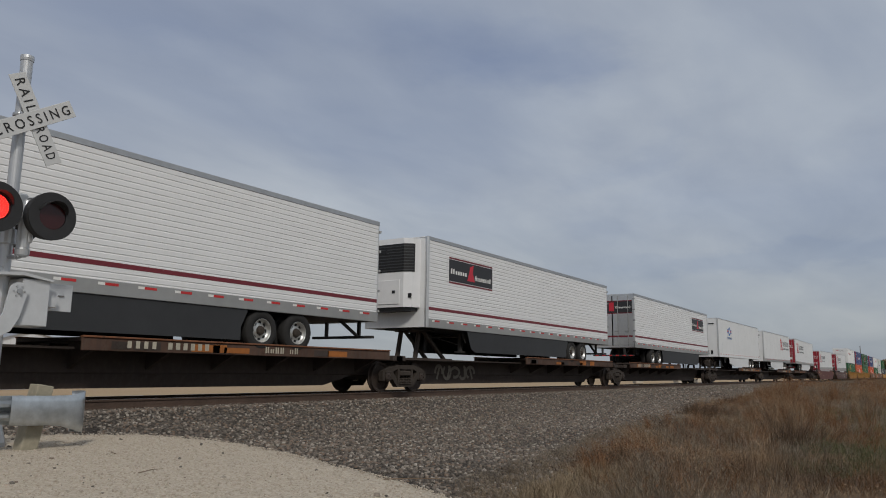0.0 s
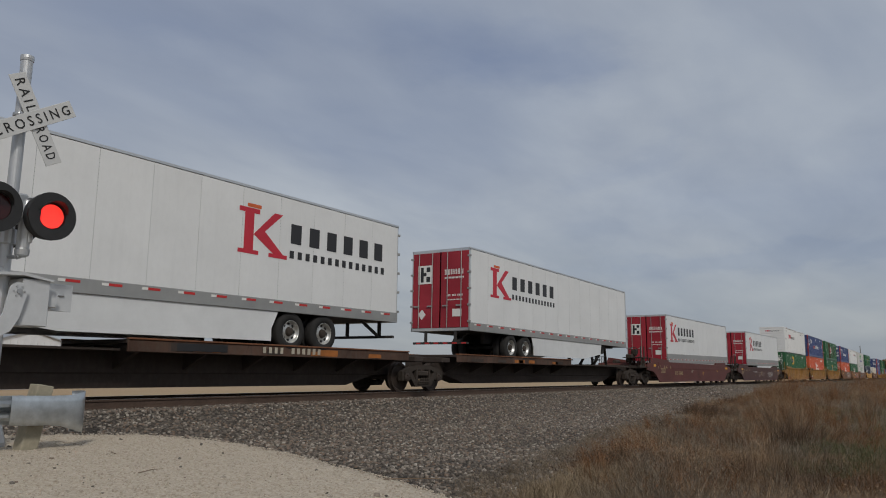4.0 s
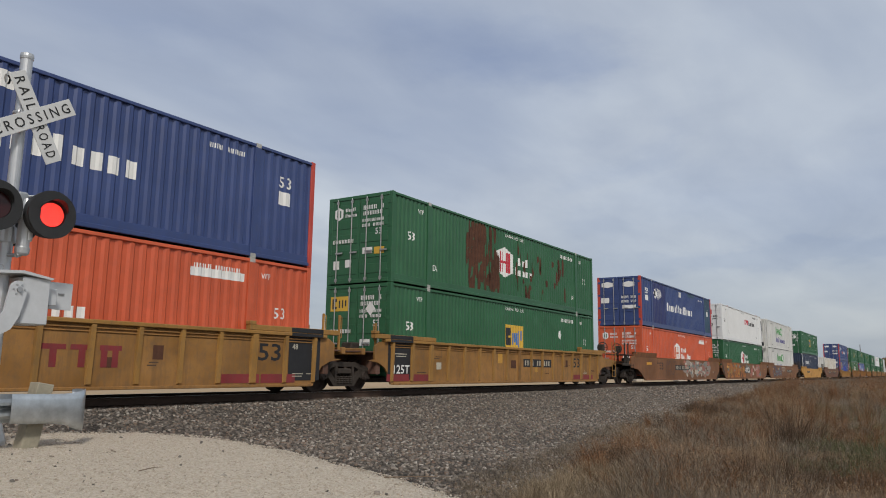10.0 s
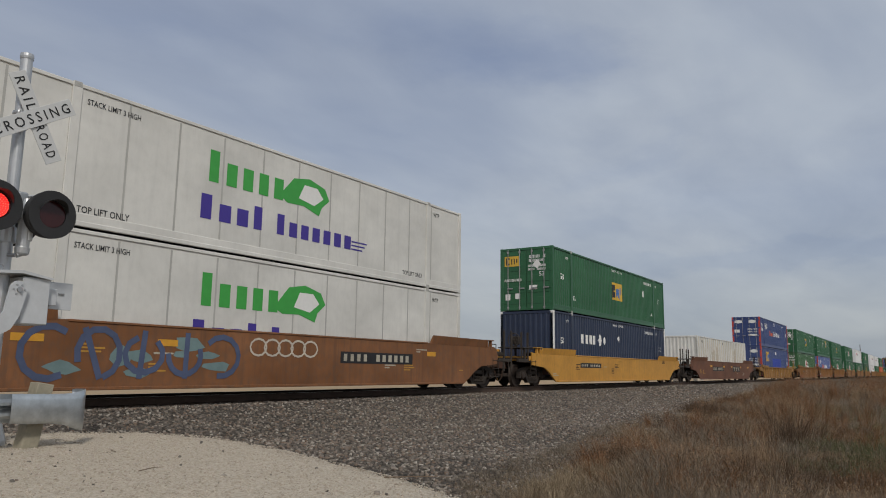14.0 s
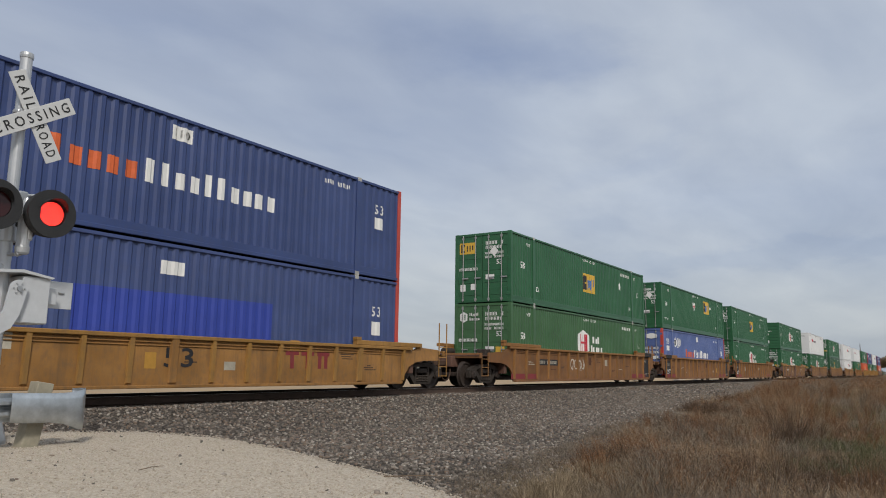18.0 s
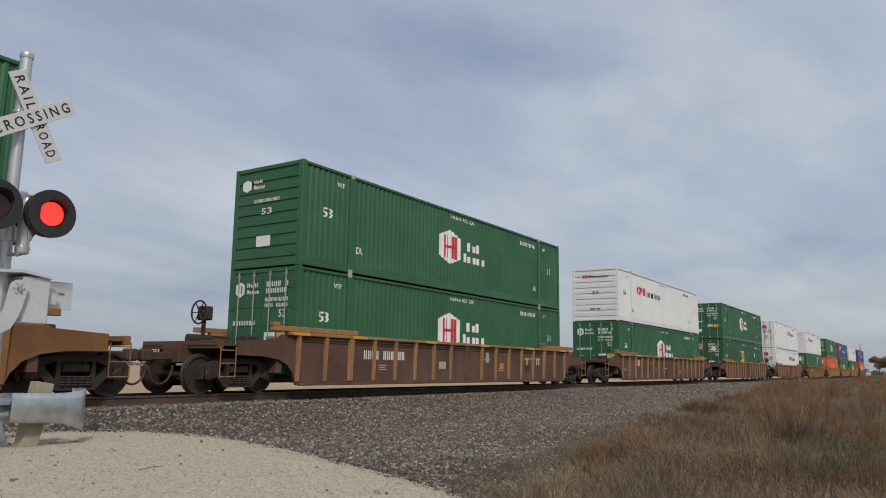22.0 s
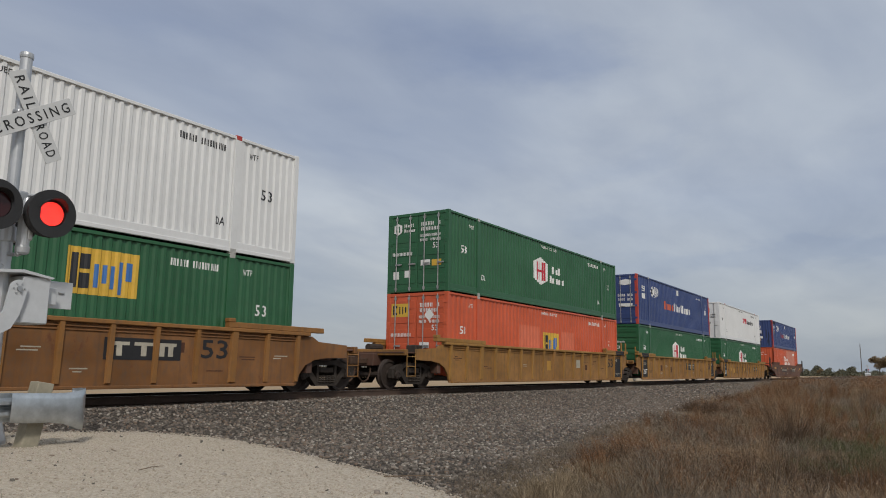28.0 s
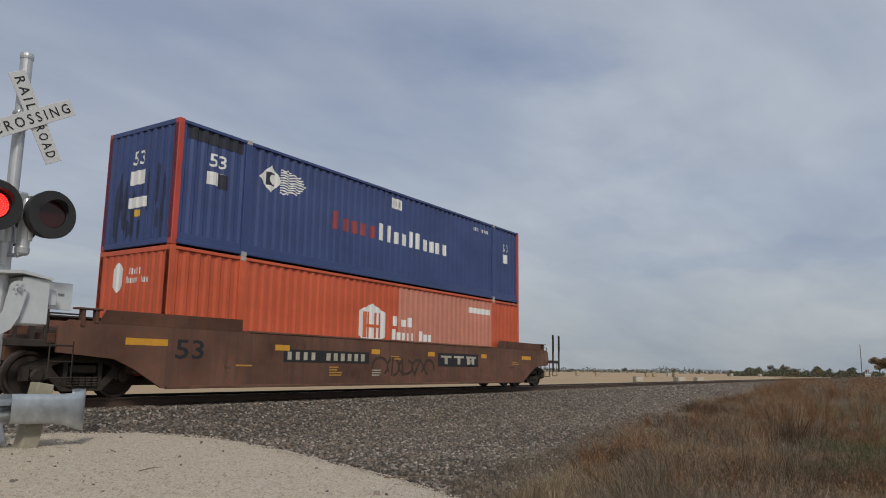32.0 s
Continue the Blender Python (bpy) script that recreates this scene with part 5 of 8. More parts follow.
        for y in (-1.35, 1.35):
            if ribbed:
                for k, (xo, zt) in enumerate(() if e == "C" else ((0.35, 2.12), (1.0, 2.12)) if d > 0 else ((0.8, 2.0),)):
                    p = MB().box(h - xo - 0.03, h - xo + 0.03, y - 0.03, y + 0.03, 1.1, zt, 0.01)
                    p.tube((h - xo + 0.1, y, 1.5), (h - xo + 0.1, y, zt - 0.05), 0.012, 6).tube((h - xo + 0.03, y, zt - 0.05), (h - xo + 0.1, y, zt - 0.05), 0.012, 6).tube((h - xo + 0.03, y, 1.5), (h - xo + 0.1, y, 1.5), 0.012, 6)
                    part("end_post", mir(p, d), ob, mat=M_CHORD.get(colour, mat), label="upright post with grab rod")
            else:
                part("grab_iron", mir(MB().tube((h - 0.15, y, 1.24), (h - 0.15, y, 1.62), 0.016, 6).tube((h - 0.75, y, 1.24), (h - 0.75, y, 1.62), 0.016, 6).tube((h - 0.75, y, 1.62), (h - 0.15, y, 1.62), 0.016, 6), d), ob, mat=M_STEEL)
        if e == "C":
            coupler(ob, d * (h - 0.05), d)
            for y in (-1.47, 1.47):
                l = MB()
                for k in range(3):
                    z = 0.42 + 0.3 * k
                    l.tube((h - 0.6, y, z), (h - 0.15, y, z), 0.014, 6)
                l.tube((h - 0.6, y, 0.4), (h - 0.6, y, 1.1), 0.014, 6).tube((h - 0.15, y, 0.4), (h - 0.15, y, 1.1), 0.014, 6)
                if colour == "ochre" and s < 350:
                    l.tube((h - 0.6, y, 1.1), (h - 0.6, y, 2.15), 0.022, 6).tube((h - 0.15, y, 1.1), (h - 0.15, y, 2.15), 0.022, 6).tube((h - 0.6, y, 1.35), (h - 0.15, y, 1.35), 0.014, 6)
                part("ladder", mir(l, d), ob, mat=M_CHORD[colour] if ribbed else M_STEEL)
            if not ribbed and (d > 0 or posts):
                for k, xo in enumerate((0.45, 1.05) if d > 0 else (-0.1, 0.45)):
                    part("end_post", cached(("end_post", d, k, h), lambda d=d, xo=xo: mir(MB().box(h + xo - 0.032, h + xo + 0.032, -1.39, -1.33, 0.62 if d > 0 else 1.1, 2.2, 0.01).tube((h + xo + 0.09, -1.36, 1.5), (h + xo + 0.09, -1.36, 2.15), 0.012, 6).tube((h + xo + 0.03, -1.36, 2.15), (h + xo + 0.09, -1.36, 2.15), 0.012, 6).tube((h + xo + 0.03, -1.36, 1.5), (h + xo + 0.09, -1.36, 1.5), 0.012, 6), d), M_STEEL), ob)
                part("step_frame", mir(MB().box(h, h + 1.0, -1.40, -1.30, 0.98, 1.10, 0.015).tube((h + 0.3, -1.4, 0.45), (h + 0.3, -1.4, 1.0), 0.014, 6).tube((h + 0.75, -1.4, 0.45), (h + 0.75, -1.4, 1.0), 0.014, 6).tube((h + 0.3, -1.4, 0.45), (h + 0.75, -1.4, 0.45), 0.014, 6) if d > 0 else MB().box(h - 1.3, h + 0.5, -1.4, -0.3, 1.545, 1.585, 0.01).box(h - 1.2, h - 1.12, -1.38, -1.3, 1.1, 1.55).box(h + 0.1, h + 0.18, -1.38, -1.3, 1.0, 1.55).box(h - 0.3, h + 0.75, -1.40, -1.28, 0.98, 1.12, 0.015), d), ob, mat=M_STEEL)
            if brake == d:
                b = MB().ring(0.27, 0.022, 18, "x", (h - 0.05, -0.75, 1.9), 6).box(h - 0.35, h - 0.1, -0.9, -0.6, 1.72, 2.05, 0.03).tube((h - 0.2, -0.75, 1.24), (h - 0.2, -0.75, 1.8), 0.05, 8)
                for k in range(3):
                    a = 1.05 * k
                    b.tube((h - 0.05, -0.75 - 0.27 * math.cos(a), 1.9 - 0.27 * math.sin(a)), (h - 0.05, -0.75 + 0.27 * math.cos(a), 1.9 + 0.27 * math.sin(a)), 0.014, 5)
                part("brake_wheel", mir(b, d), ob, mat=M_STEEL, label="handbrake wheel with gear case")
            if tr:
                truck(ob, d * 9.85)
        elif tr:
            truck(ob, d * 9.97)
    cols = [(-14.0, 0.0), (30.0, 0.0)]
    yy = Matrix.Translation((-LC / 2, -1.47, 0))
    r = random.Random(int(s * 10))
    if ribbed:
        for u in ((-0.3, 13.5) if "A" in (e0, e1) and s < 550 else ()):
            for q in (0.0, 1.2):
                skin("red_strip", decal("red_strip", D((u + q, u + q + 1.15, 0.29, 0.50)), cols, M_REDSTRIP, 0.006), ob, yy, D((0,)))
        for i in range(16):
            u = -8.28 + 1.035 * i + LC / 2 + 0.05
            if r.random() < 0.5:
                z = r.uniform(0.5, 1.05)
                sh = [(u + r.uniform(0.15, 0.3), u + r.uniform(0.4, 0.75), z + j * 0.06, z + j * 0.06 + 0.024) for j in range(r.randint(1, 3))]
                skin("stencil", decal("stencil", sh, cols, r.choice((M_STENCIL, M_RUSTSCAR, M_PALE)), 0.0025), ob, yy, sh)
            if r.random() < 0.28 and 1.5 < u < 13.0:
                z = r.uniform(0.55, 0.95)
                skin("label_patch", decal("label_patch", D((u + 0.3, u + 0.3 + r.uniform(0.2, 0.45), z, z + r.uniform(0.18, 0.4))), cols, r.choice((M_PALE, M_PATCHY, M_RUSTSCAR)), 0.0035), ob, yy, D((0,)))
    else:
        for i in range(7):
            u = r.uniform(-0.5, 16.5)
            z = r.uniform(0.45, 1.2)
            sh = [(u, u + r.uniform(0.2, 0.6), z + j * 0.07, z + j * 0.07 + 0.035) for j in range(r.randint(1, 4))]
            skin("stencil", decal("stencil", sh, cols, r.choice((M_STENCIL, M_PALE, M_PATCHY)), 0.005), ob, yy, sh)
    if style == "hump" and e0 == "A":
        sh = [[(LC / 2 - a, b) for a, b in ((8.35, 0.30), (8.75, 0.62), (9.3, 1.46), (HALF[e0] - 0.3, 1.38), (HALF[e0] - 0.3, 0.95), (9.45, 0.83), (9.0, 0.64))]]
        skin("soot_patch", decal("soot_patch", sh, cols, M_SOOT, 0.003), ob, yy, sh)
    if colour == "rust":
        for u in (-0.35, 2.0, 5.6, 9.05, 12.69, 15.9):
            part("chord_reflector", cached("chord_reflector", lambda: MB().box(0, 0.62, -0.012, 0.0, top - 0.085, top - 0.008, 0.002), M_YELTAPE), ob, Matrix.Translation((u - LC / 2, -1.57, 0)))
    for i, (nm, sh, m, lift) in enumerate(list(dark_panels) + list(marks) + list(patches)):
        for one in ([[q] for q in sh] if nm == "reflector" else [sh]):
            skin(nm, decal(nm, one, cols, m, lift), ob, yy, one)
    MOVING.append((ob, s + LC / 2, YC, 0.0))
    return ob

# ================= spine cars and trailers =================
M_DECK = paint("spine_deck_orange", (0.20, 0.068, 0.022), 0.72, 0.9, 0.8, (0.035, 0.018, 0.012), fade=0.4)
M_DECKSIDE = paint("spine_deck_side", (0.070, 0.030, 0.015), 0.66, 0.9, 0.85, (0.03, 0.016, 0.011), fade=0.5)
M_DECKPATCH = plain("orange_deck_patch", (0.32, 0.11, 0.025), 0.8, 0.0, 0.4, 5)
M_DECKPALE = plain("faded_pale_scrawl", (0.16, 0.14, 0.115), 0.85, 0.0, 0.4, 5)
M_SPINE = paint("spine_dark", (0.042, 0.029, 0.023), 0.45, 0.6, 0.85, (0.045, 0.021, 0.013))


def ribbon(pts, w):
    """A flat stroke along the points, its pieces joined edge to edge."""
    nrm = []
    for i in range(len(pts)):
        (a, b), (c, d) = pts[max(i - 1, 0)], pts[min(i + 1, len(pts) - 1)]
        l = math.hypot(c - a, d - b) or 1.0
        nrm.append((-(d - b) / l * w / 2, (c - a) / l * w / 2))
    return [[(p[0] - m[0], p[1] - m[1]), (q[0] - n[0], q[1] - n[1]), (q[0] + n[0], q[1] + n[1]), (p[0] + m[0], p[1] + m[1])]
            for p, q, m, n in zip(pts, pts[1:], nrm, nrm[1:])]


def scrawl(seed, u0, u1, z0, z1, n, w):
    """Loops and strokes without any letters in them."""
    r = random.Random(seed)
    out = []
    step = (u1 - u0) / n
    for i in range(n):
        c, zc = u0 + (i + 0.5) * step, (z0 + z1) / 2
        a0, turn = r.uniform(0, 6.28), r.uniform(3.2, 5.6)
        rx, rz = step * r.uniform(0.42, 0.62), (z1 - z0) * r.uniform(0.36, 0.5)
        out += ribbon([(c + rx * math.cos(a0 + turn * k / 9), zc + rz * math.sin(a0 + turn * k / 9)) for k in range(10)], w)
        if r.random() < 0.7:
            out += ribbon([(c + r.uniform(-0.3, 0.3) * step, z0), (c + r.uniform(-0.4, 0.4) * step, z1)], w)
    return out


def spine_car(s, front, label, e0, e1, trucks=(True, True), brake=0, marks=()):
    """A spine car; front = -1 where the trailer's nose points to -x."""
    ob = thing("spine_car", label, "railcar", "spine cars of the train")
    ends = {"C": 11.2, "A": 9.85}
    part("centre_sill", MB().box(-ends[e0], ends[e1], -0.36, 0.36, 0.52, 1.05, 0.03), ob, mat=M_SPINE)
    fish = [(-8.3, 0.52), (-7.0, 0.22), (7.0, 0.22), (8.3, 0.52)]
    part("sill_belly", MB().prism(fish, -0.34, 0.34), ob, mat=M_SPINE)
    # wheel deck: the half of the car that carries the trailer's wheels
    part("wheel_deck", mir(MB().box(-0.9, 8.95, -1.2, 1.2, 1.16, 1.24, 0.01), -front), ob, mat=M_SPINE)
    for sd in (-1, 1):
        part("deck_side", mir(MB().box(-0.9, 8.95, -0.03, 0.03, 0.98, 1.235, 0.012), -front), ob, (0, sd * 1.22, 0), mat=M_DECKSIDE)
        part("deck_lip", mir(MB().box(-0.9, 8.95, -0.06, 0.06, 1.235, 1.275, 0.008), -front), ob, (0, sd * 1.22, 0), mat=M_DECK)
        for i in range(6):
            x = -0.6 + i * 1.8
            part("deck_bracket", mir(MB().prism([(sd * 0.34, 0.6), (sd * 0.34, 1.14), (sd * 1.18, 1.14), (sd * 1.18, 1.0)], x - 0.05, x + 0.05, "x"), -front), ob, mat=M_SPINE)
    # nose half: hitch stand
    k = -7.3
    h = MB().box(k - 0.35, k + 0.35, -0.45, 0.45, 1.98, 2.06, 0.02)
    for y in (-0.38, 0.38):
        h.prism([(k - 0.35, 1.0), (k - 0.2, 1.0), (k + 0.02, 2.0), (k - 0.12, 2.0)], y - 0.05, y + 0.05)
        h.prism([(k + 1.55, 1.0), (k + 1.75, 1.0), (k + 0.3, 2.0), (k + 0.15, 2.0)], y - 0.05, y + 0.05)
    h.box(k - 0.4, k + 1.9, -0.5, 0.5, 1.02, 1.10, 0.01)
    part("hitch_stand", mir(h, -front), ob, mat=M_SPINE, label="folding trailer hitch stand")
    part("side_walkway", mir(MB().box(-9.3, -0.9, -1.0, -0.4, 1.0, 1.05, 0.006).box(-9.3, -0.9, 0.4, 1.0, 1.0, 1.05, 0.006), -front), ob, mat=M_SPINE)
    for d, e, tr in ((-1, e0, trucks[0]), (1, e1, trucks[1])):
        x = ends[e]
        part("end_beam", mir(MB().box(x - 0.5, x, -1.2, 1.2, 0.95, 1.12, 0.02), d), ob, mat=M_SPINE)
        for y in ((-1.1, 1.1) if e == "C" else ()):
            g = MB().tube((x - 0.45, y, 1.1), (x - 0.45, y, 1.62), 0.016, 6).tube((x - 0.05, y, 1.1), (x - 0.05, y, 1.62), 0.016, 6).tube((x - 0.45, y, 1.62), (x - 0.05, y, 1.62), 0.016, 6)
            part("grab_iron", mir(g, d), ob, mat=M_STEEL)
        if e == "C":
            coupler(ob, d * (x - 0.1), d)
            if brake == d:
                b = MB().ring(0.28, 0.022, 18, "x", (x - 0.15, -0.6, 1.55), 6).box(x - 0.6, x - 0.25, -0.75, -0.4, 1.3, 1.75, 0.04).tube((x - 0.4, -0.6, 1.05), (x - 0.4, -0.6, 1.4), 0.06, 8)
                for q in range(3):
                    a = 1.05 * q
                    b.tube((x - 0.15, -0.6 - 0.28 * math.cos(a), 1.55 - 0.28 * math.sin(a)), (x - 0.15, -0.6 + 0.28 * math.cos(a), 1.55 + 0.28 * math.sin(a)), 0.014, 5)
                part("brake_wheel", mir(b, d), ob, mat=M_STEEL)
        if tr:
            truck(ob, d * (9.6 if e == "C" else 9.97))
    yy = Matrix.Translation((-LC / 2, -1.255, 0))
    r = random.Random(int(s * 7))
    for i in range(7):
        u = (LC / 2 - 0.7 + r.uniform(0.1, 8.6)) if front < 0 else (LC / 2 + 0.7 - r.uniform(0.6, 8.8))
        sh = [(u, u + r.uniform(0.35, 0.9), 1.02, r.uniform(1.12, 1.22))]
        skin("deck_patch", decal("deck_patch", sh, [(-5.0, 0.0), (22.0, 0.0)], r.choice((M_DECKPATCH, M_DECKPATCH, M_SPINE)), 0.004), ob, yy, sh)
    if s < 25:
        sh = scrawl(int(s) + 3, 1.9, 4.6, 0.38, 0.86, 5, 0.11)
        skin("graffiti", decal("graffiti", sh, [(-5.0, 0.0), (22.0, 0.0)], M_DECKPALE, 0.004), ob, Matrix.Translation((-LC / 2, -0.36, 0)), sh)
    for nm, sh, m, lift in marks:
        skin(nm, decal(nm, sh, [(-5.0, 0.0), (22.0, 0.0)], m, lift), ob, yy, sh)
    MOVING.append((ob, s + LC / 2, YC, 0.0))
    return ob


M_TRAILER = paint("trailer_white", (0.73, 0.735, 0.73), 0.0, 0.08, 0.4, fade=0.05)
M_KDOOR = paint("trailer_door_red", (0.30, 0.012, 0.025), 0.02, 0.15, 0.4)
M_TANSTAIN = plain("tan_stain", (0.47, 0.41, 0.33), 0.7, 0.0, 0.3, 3)
M_SKIRT = plain("skirt_dark_grey", (0.031, 0.032, 0.034), 0.55, 0.0, 0.2, 2)
M_SKIRTW = plain("skirt_white", (0.66, 0.67, 0.67), 0.45, 0.0, 0.1, 2)
M_SLAT = paint("trailer_slat_white", (0.75, 0.75, 0.745), 0.0, 0.06, 0.35, fade=0.04)
M_BAND = plain("mill_aluminium_band", (0.36, 0.36, 0.35), 0.5, 0.5, 0.12, 3)
M_HEXCAP = plain("wheel_aluminium", (0.50, 0.495, 0.47), 0.34, 0.75, 0.2, 10)
M_REEFER = plain("reefer_white_shell", (0.74, 0.74, 0.74), 0.3, 0.0, 0.06, 3)
M_LOUVRE = plain("louvre_dark_grey", (0.045, 0.047, 0.05), 0.5, 0.0, 0.2, 8)
M_GRILLE = plain("grille_black", (0.015, 0.015, 0.016), 0.6, 0.0, 0.3, 12)
BOX0, BOX1 = 0.98, 4.03


def reefer_unit(parent, at):
    """The refrigeration unit on a nose: shell, grille slats, lower panel."""
    u = part("reefer_unit", MB().prism([(0.0, -1.02), (-0.34, -0.95), (-0.52, -0.7), (-0.52, 0.7), (-0.34, 0.95), (0.0, 1.02)], 0.55, 2.85, "z"), parent, at, "white refrigeration unit with black grille", M_REEFER)
    g = part("grille", MB().prism([(-0.28, -0.985), (-0.35, -0.965), (-0.535, -0.71), (-0.535, 0.71), (-0.35, 0.965), (-0.28, 0.985)], 1.72, 2.66, "z"), u, mat=M_GRILLE)
    for i in range(9):
        part("louvre", cached("reefer_louvre", lambda: MB().prism([(-0.28, -0.99), (-0.36, -0.975), (-0.55, -0.715), (-0.55, 0.715), (-0.36, 0.975), (-0.28, 0.99)], 0, 0.03, "z"), M_LOUVRE), g, (0, 0, 1.76 + i * 0.1))
    part("lower_cowl", MB().prism([(0.0, -0.9), (-0.26, -0.84), (-0.40, -0.6), (-0.40, 0.6), (-0.26, 0.84), (0.0, 0.9)], 0.42, 0.56, "z"), u, mat=M_LOUVRE)
    part("service_panel", MB().box(-0.545, -0.52, -0.55, 0.62, 0.65, 1.45, 0.008), u, mat=M_REEFER)
    part("latch", MB().box(-0.56, -0.54, -0.38, -0.26, 1.0, 1.1, 0.004), u, mat=M_GRILLE)
    part("exhaust_panel", MB().box(-0.55, -0.51, -0.95, -0.62, 0.85, 1.0, 0.004).turned(pose(0.12, 0, 0)), u, mat=M_GRILLE)
    part("maker_plate", MB().box(-0.552, -0.52, 0.0, 0.6, 2.35, 2.48, 0.003), u, mat=M_GRILLE)
    return u


def tandem(parent, xs, d):
    for x in xs:
        ax = part("axle", cached("trailer_axle", lambda: MB().tube((0, -1.0, 0), (0, 1.0, 0), 0.065, 8), M_UNDER), parent, (x, 0, 0.5))
        for sd in (-1, 1):
            for o in (0.0, 0.34):
                part("tyre", cached("trailer_tyre", lambda: MB().lathe([(0.29, 0.0), (0.29, -0.13), (0.40, -0.14), (0.485, -0.12), (0.505, -0.09), (0.505, 0.09), (0.485, 0.12), (0.40, 0.14), (0.29, 0.13), (0.29, 0.0)], 26, "y"), M_RUBBER, True), ax, (0, sd * (1.12 - o), 0))
            rim = part("wheel_rim", cached(("wheel_rim", sd), lambda sd=sd: MB().lathe([(0.14, sd * -0.01), (0.285, sd * -0.01), (0.300, sd * 0.125), (0.290, sd * 0.136), (0.274, sd * 0.115), (0.258, sd * 0.035), (0.20, sd * 0.02), (0.15, sd * 0.045), (0.14, sd * 0.05)], 28, "y"), M_HEXCAP, True), ax, (0, sd * 1.12, 0))
            part("hub", cached(("wheel_hub", sd), lambda sd=sd: MB().lathe([(0.13, sd * 0.045), (0.115, sd * 0.06), (0.10, sd * 0.115), (0.07, sd * 0.13), (0.0, sd * 0.135)], 16, "y"), M_STEEL), rim)
            for q in range(8):
                part("hand_hole", cached(("hand_hole", sd), lambda sd=sd: MB().lathe([(0.046, 0.0), (0.046, sd * 0.004), (0.0, sd * 0.005)], 10, "y"), M_GRILLE), rim, (0.207 * math.cos(q * 0.785), sd * 0.026, 0.207 * math.sin(q * 0.785)))


def trailer(s, z, front, label, look_kind, decals, wheels_hidden=False, skirt=None, doors_red=False, reefer=False, tilt=0.0, pale_rail=False):
    """A 53-foot semitrailer; front = -1 where its nose points to -x."""
    ob = thing("semitrailer", label, "trailer", "trailers on the train")
    slat = look_kind == "slat"
    mat = M_SLAT if slat else M_TRAILER
    L2 = LC / 2
    near = Matrix.Translation((-L2, -1.295, 0))
    for sd in (-1, 1):
        face = near if sd < 0 else pose(L2, 1.295, 0, 0, 0, 180)
        if slat:
            w = part("side_panel", cached("slat_side", lambda: MB().box(0.05, LC - 0.05, 0.012, 0.04, BOX0 + 0.2, BOX1 - 0.13), mat), ob, face)
            n = 21
            h = (BOX1 - 0.13 - BOX0 - 0.2) / n
            for i in range(n):
                part("slat", cached("side_slat", lambda: MB().add([(0.06, 0.012, 0.012), (LC - 0.06, 0.012, 0.012), (LC - 0.06, 0.0, 0.024), (0.06, 0.0, 0.024), (0.06, 0.0, h - 0.012), (LC - 0.06, 0.0, h - 0.012),
                                                                   (LC - 0.06, 0.012, h), (0.06, 0.012, h)], [(0, 1, 2, 3), (3, 2, 5, 4), (4, 5, 6, 7)]), mat), w, (0, 0, BOX0 + 0.2 + i * h))
        else:
            n = 13
            for i in range(n):
                w = (LC - 0.1) / n
                part("side_panel", cached("plate_side", lambda w=w: MB().box(0.003, w - 0.003, 0.0, 0.035, BOX0 + 0.2, BOX1 - 0.08, 0.003), mat), ob, face @ Matrix.Translation((0.05 + i * w, 0, 0)))
                if i:
                    def rivets():
                        m = MB()
                        for j in range(34):
                            zz = BOX0 + 0.26 + j * 0.08
                            m.box(-0.006, 0.006, -0.004, 0.002, zz, zz + 0.012)
                        return m
                    part("rivet_row", cached("rivet_row", rivets, M_GALV), ob, face @ Matrix.Translation((0.05 + i * w, 0, 0)))
        part("top_rail", cached(("trailer_top_rail", slat), lambda: MB().box(0.0, LC, -0.008, 0.05, BOX1 - (0.13 if slat else 0.07), BOX1, 0.008), M_GALV if slat else M_ALU), ob, face)
        band = 0.58 if wheels_hidden else 0.3
        part("bottom_rail", cached(("trailer_bottom_rail", band), lambda: MB().box(0.0, LC, -0.012, 0.06, BOX0, BOX0 + band, 0.01), M_TRAILER if pale_rail else M_BAND), ob, face)
        if sd < 0:
            part("reflective_tape", cached("trailer_tape", lambda: decal("tape", [(0.45 + i * 0.9, 0.75 + i * 0.9, BOX0 + 0.2, BOX0 + 0.255) for i in range(18)], FLAT_COLS, M_REDTAPE, 0.016), M_REDTAPE), ob, face)["kind"] = "stuff"
            part("reflective_tape", cached("trailer_tape_white", lambda: decal("tape", [(0.3 + i * 0.9, 0.45 + i * 0.9, BOX0 + 0.2, BOX0 + 0.255) for i in range(18)], FLAT_COLS, M_WHITE, 0.016), M_WHITE), ob, face)["kind"] = "stuff"
    part("roof", cached("trailer_roof", lambda: MB().box(0.02, LC - 0.02, 0.02, 2.57, BOX1 - 0.03, BOX1 - 0.005), M_TRAILER), ob, near)
    part("floor", cached("trailer_floor", lambda: MB().box(0.02, LC - 0.02, 0.04, 2.55, BOX0 + 0.02, BOX0 + 0.14), M_UNDER), ob, near)
    # nose and doors
    part("nose_wall", mir(MB().box(-L2 + 0.0, -L2 + 0.05, -1.27, 1.27, BOX0, BOX1 - 0.05, 0.01), -front), ob, mat=M_TRAILER)
    for y in (-1.25, 1.25):
        part("nose_corner", mir(MB().lathe([(0.075, BOX0), (0.075, BOX1 - 0.02)], 12, "z", (-L2 + 0.05, y, 0)), -front), ob, mat=M_ALU)
    dm = M_KDOOR if doors_red else (M_ALU if slat else M_TRAILER)
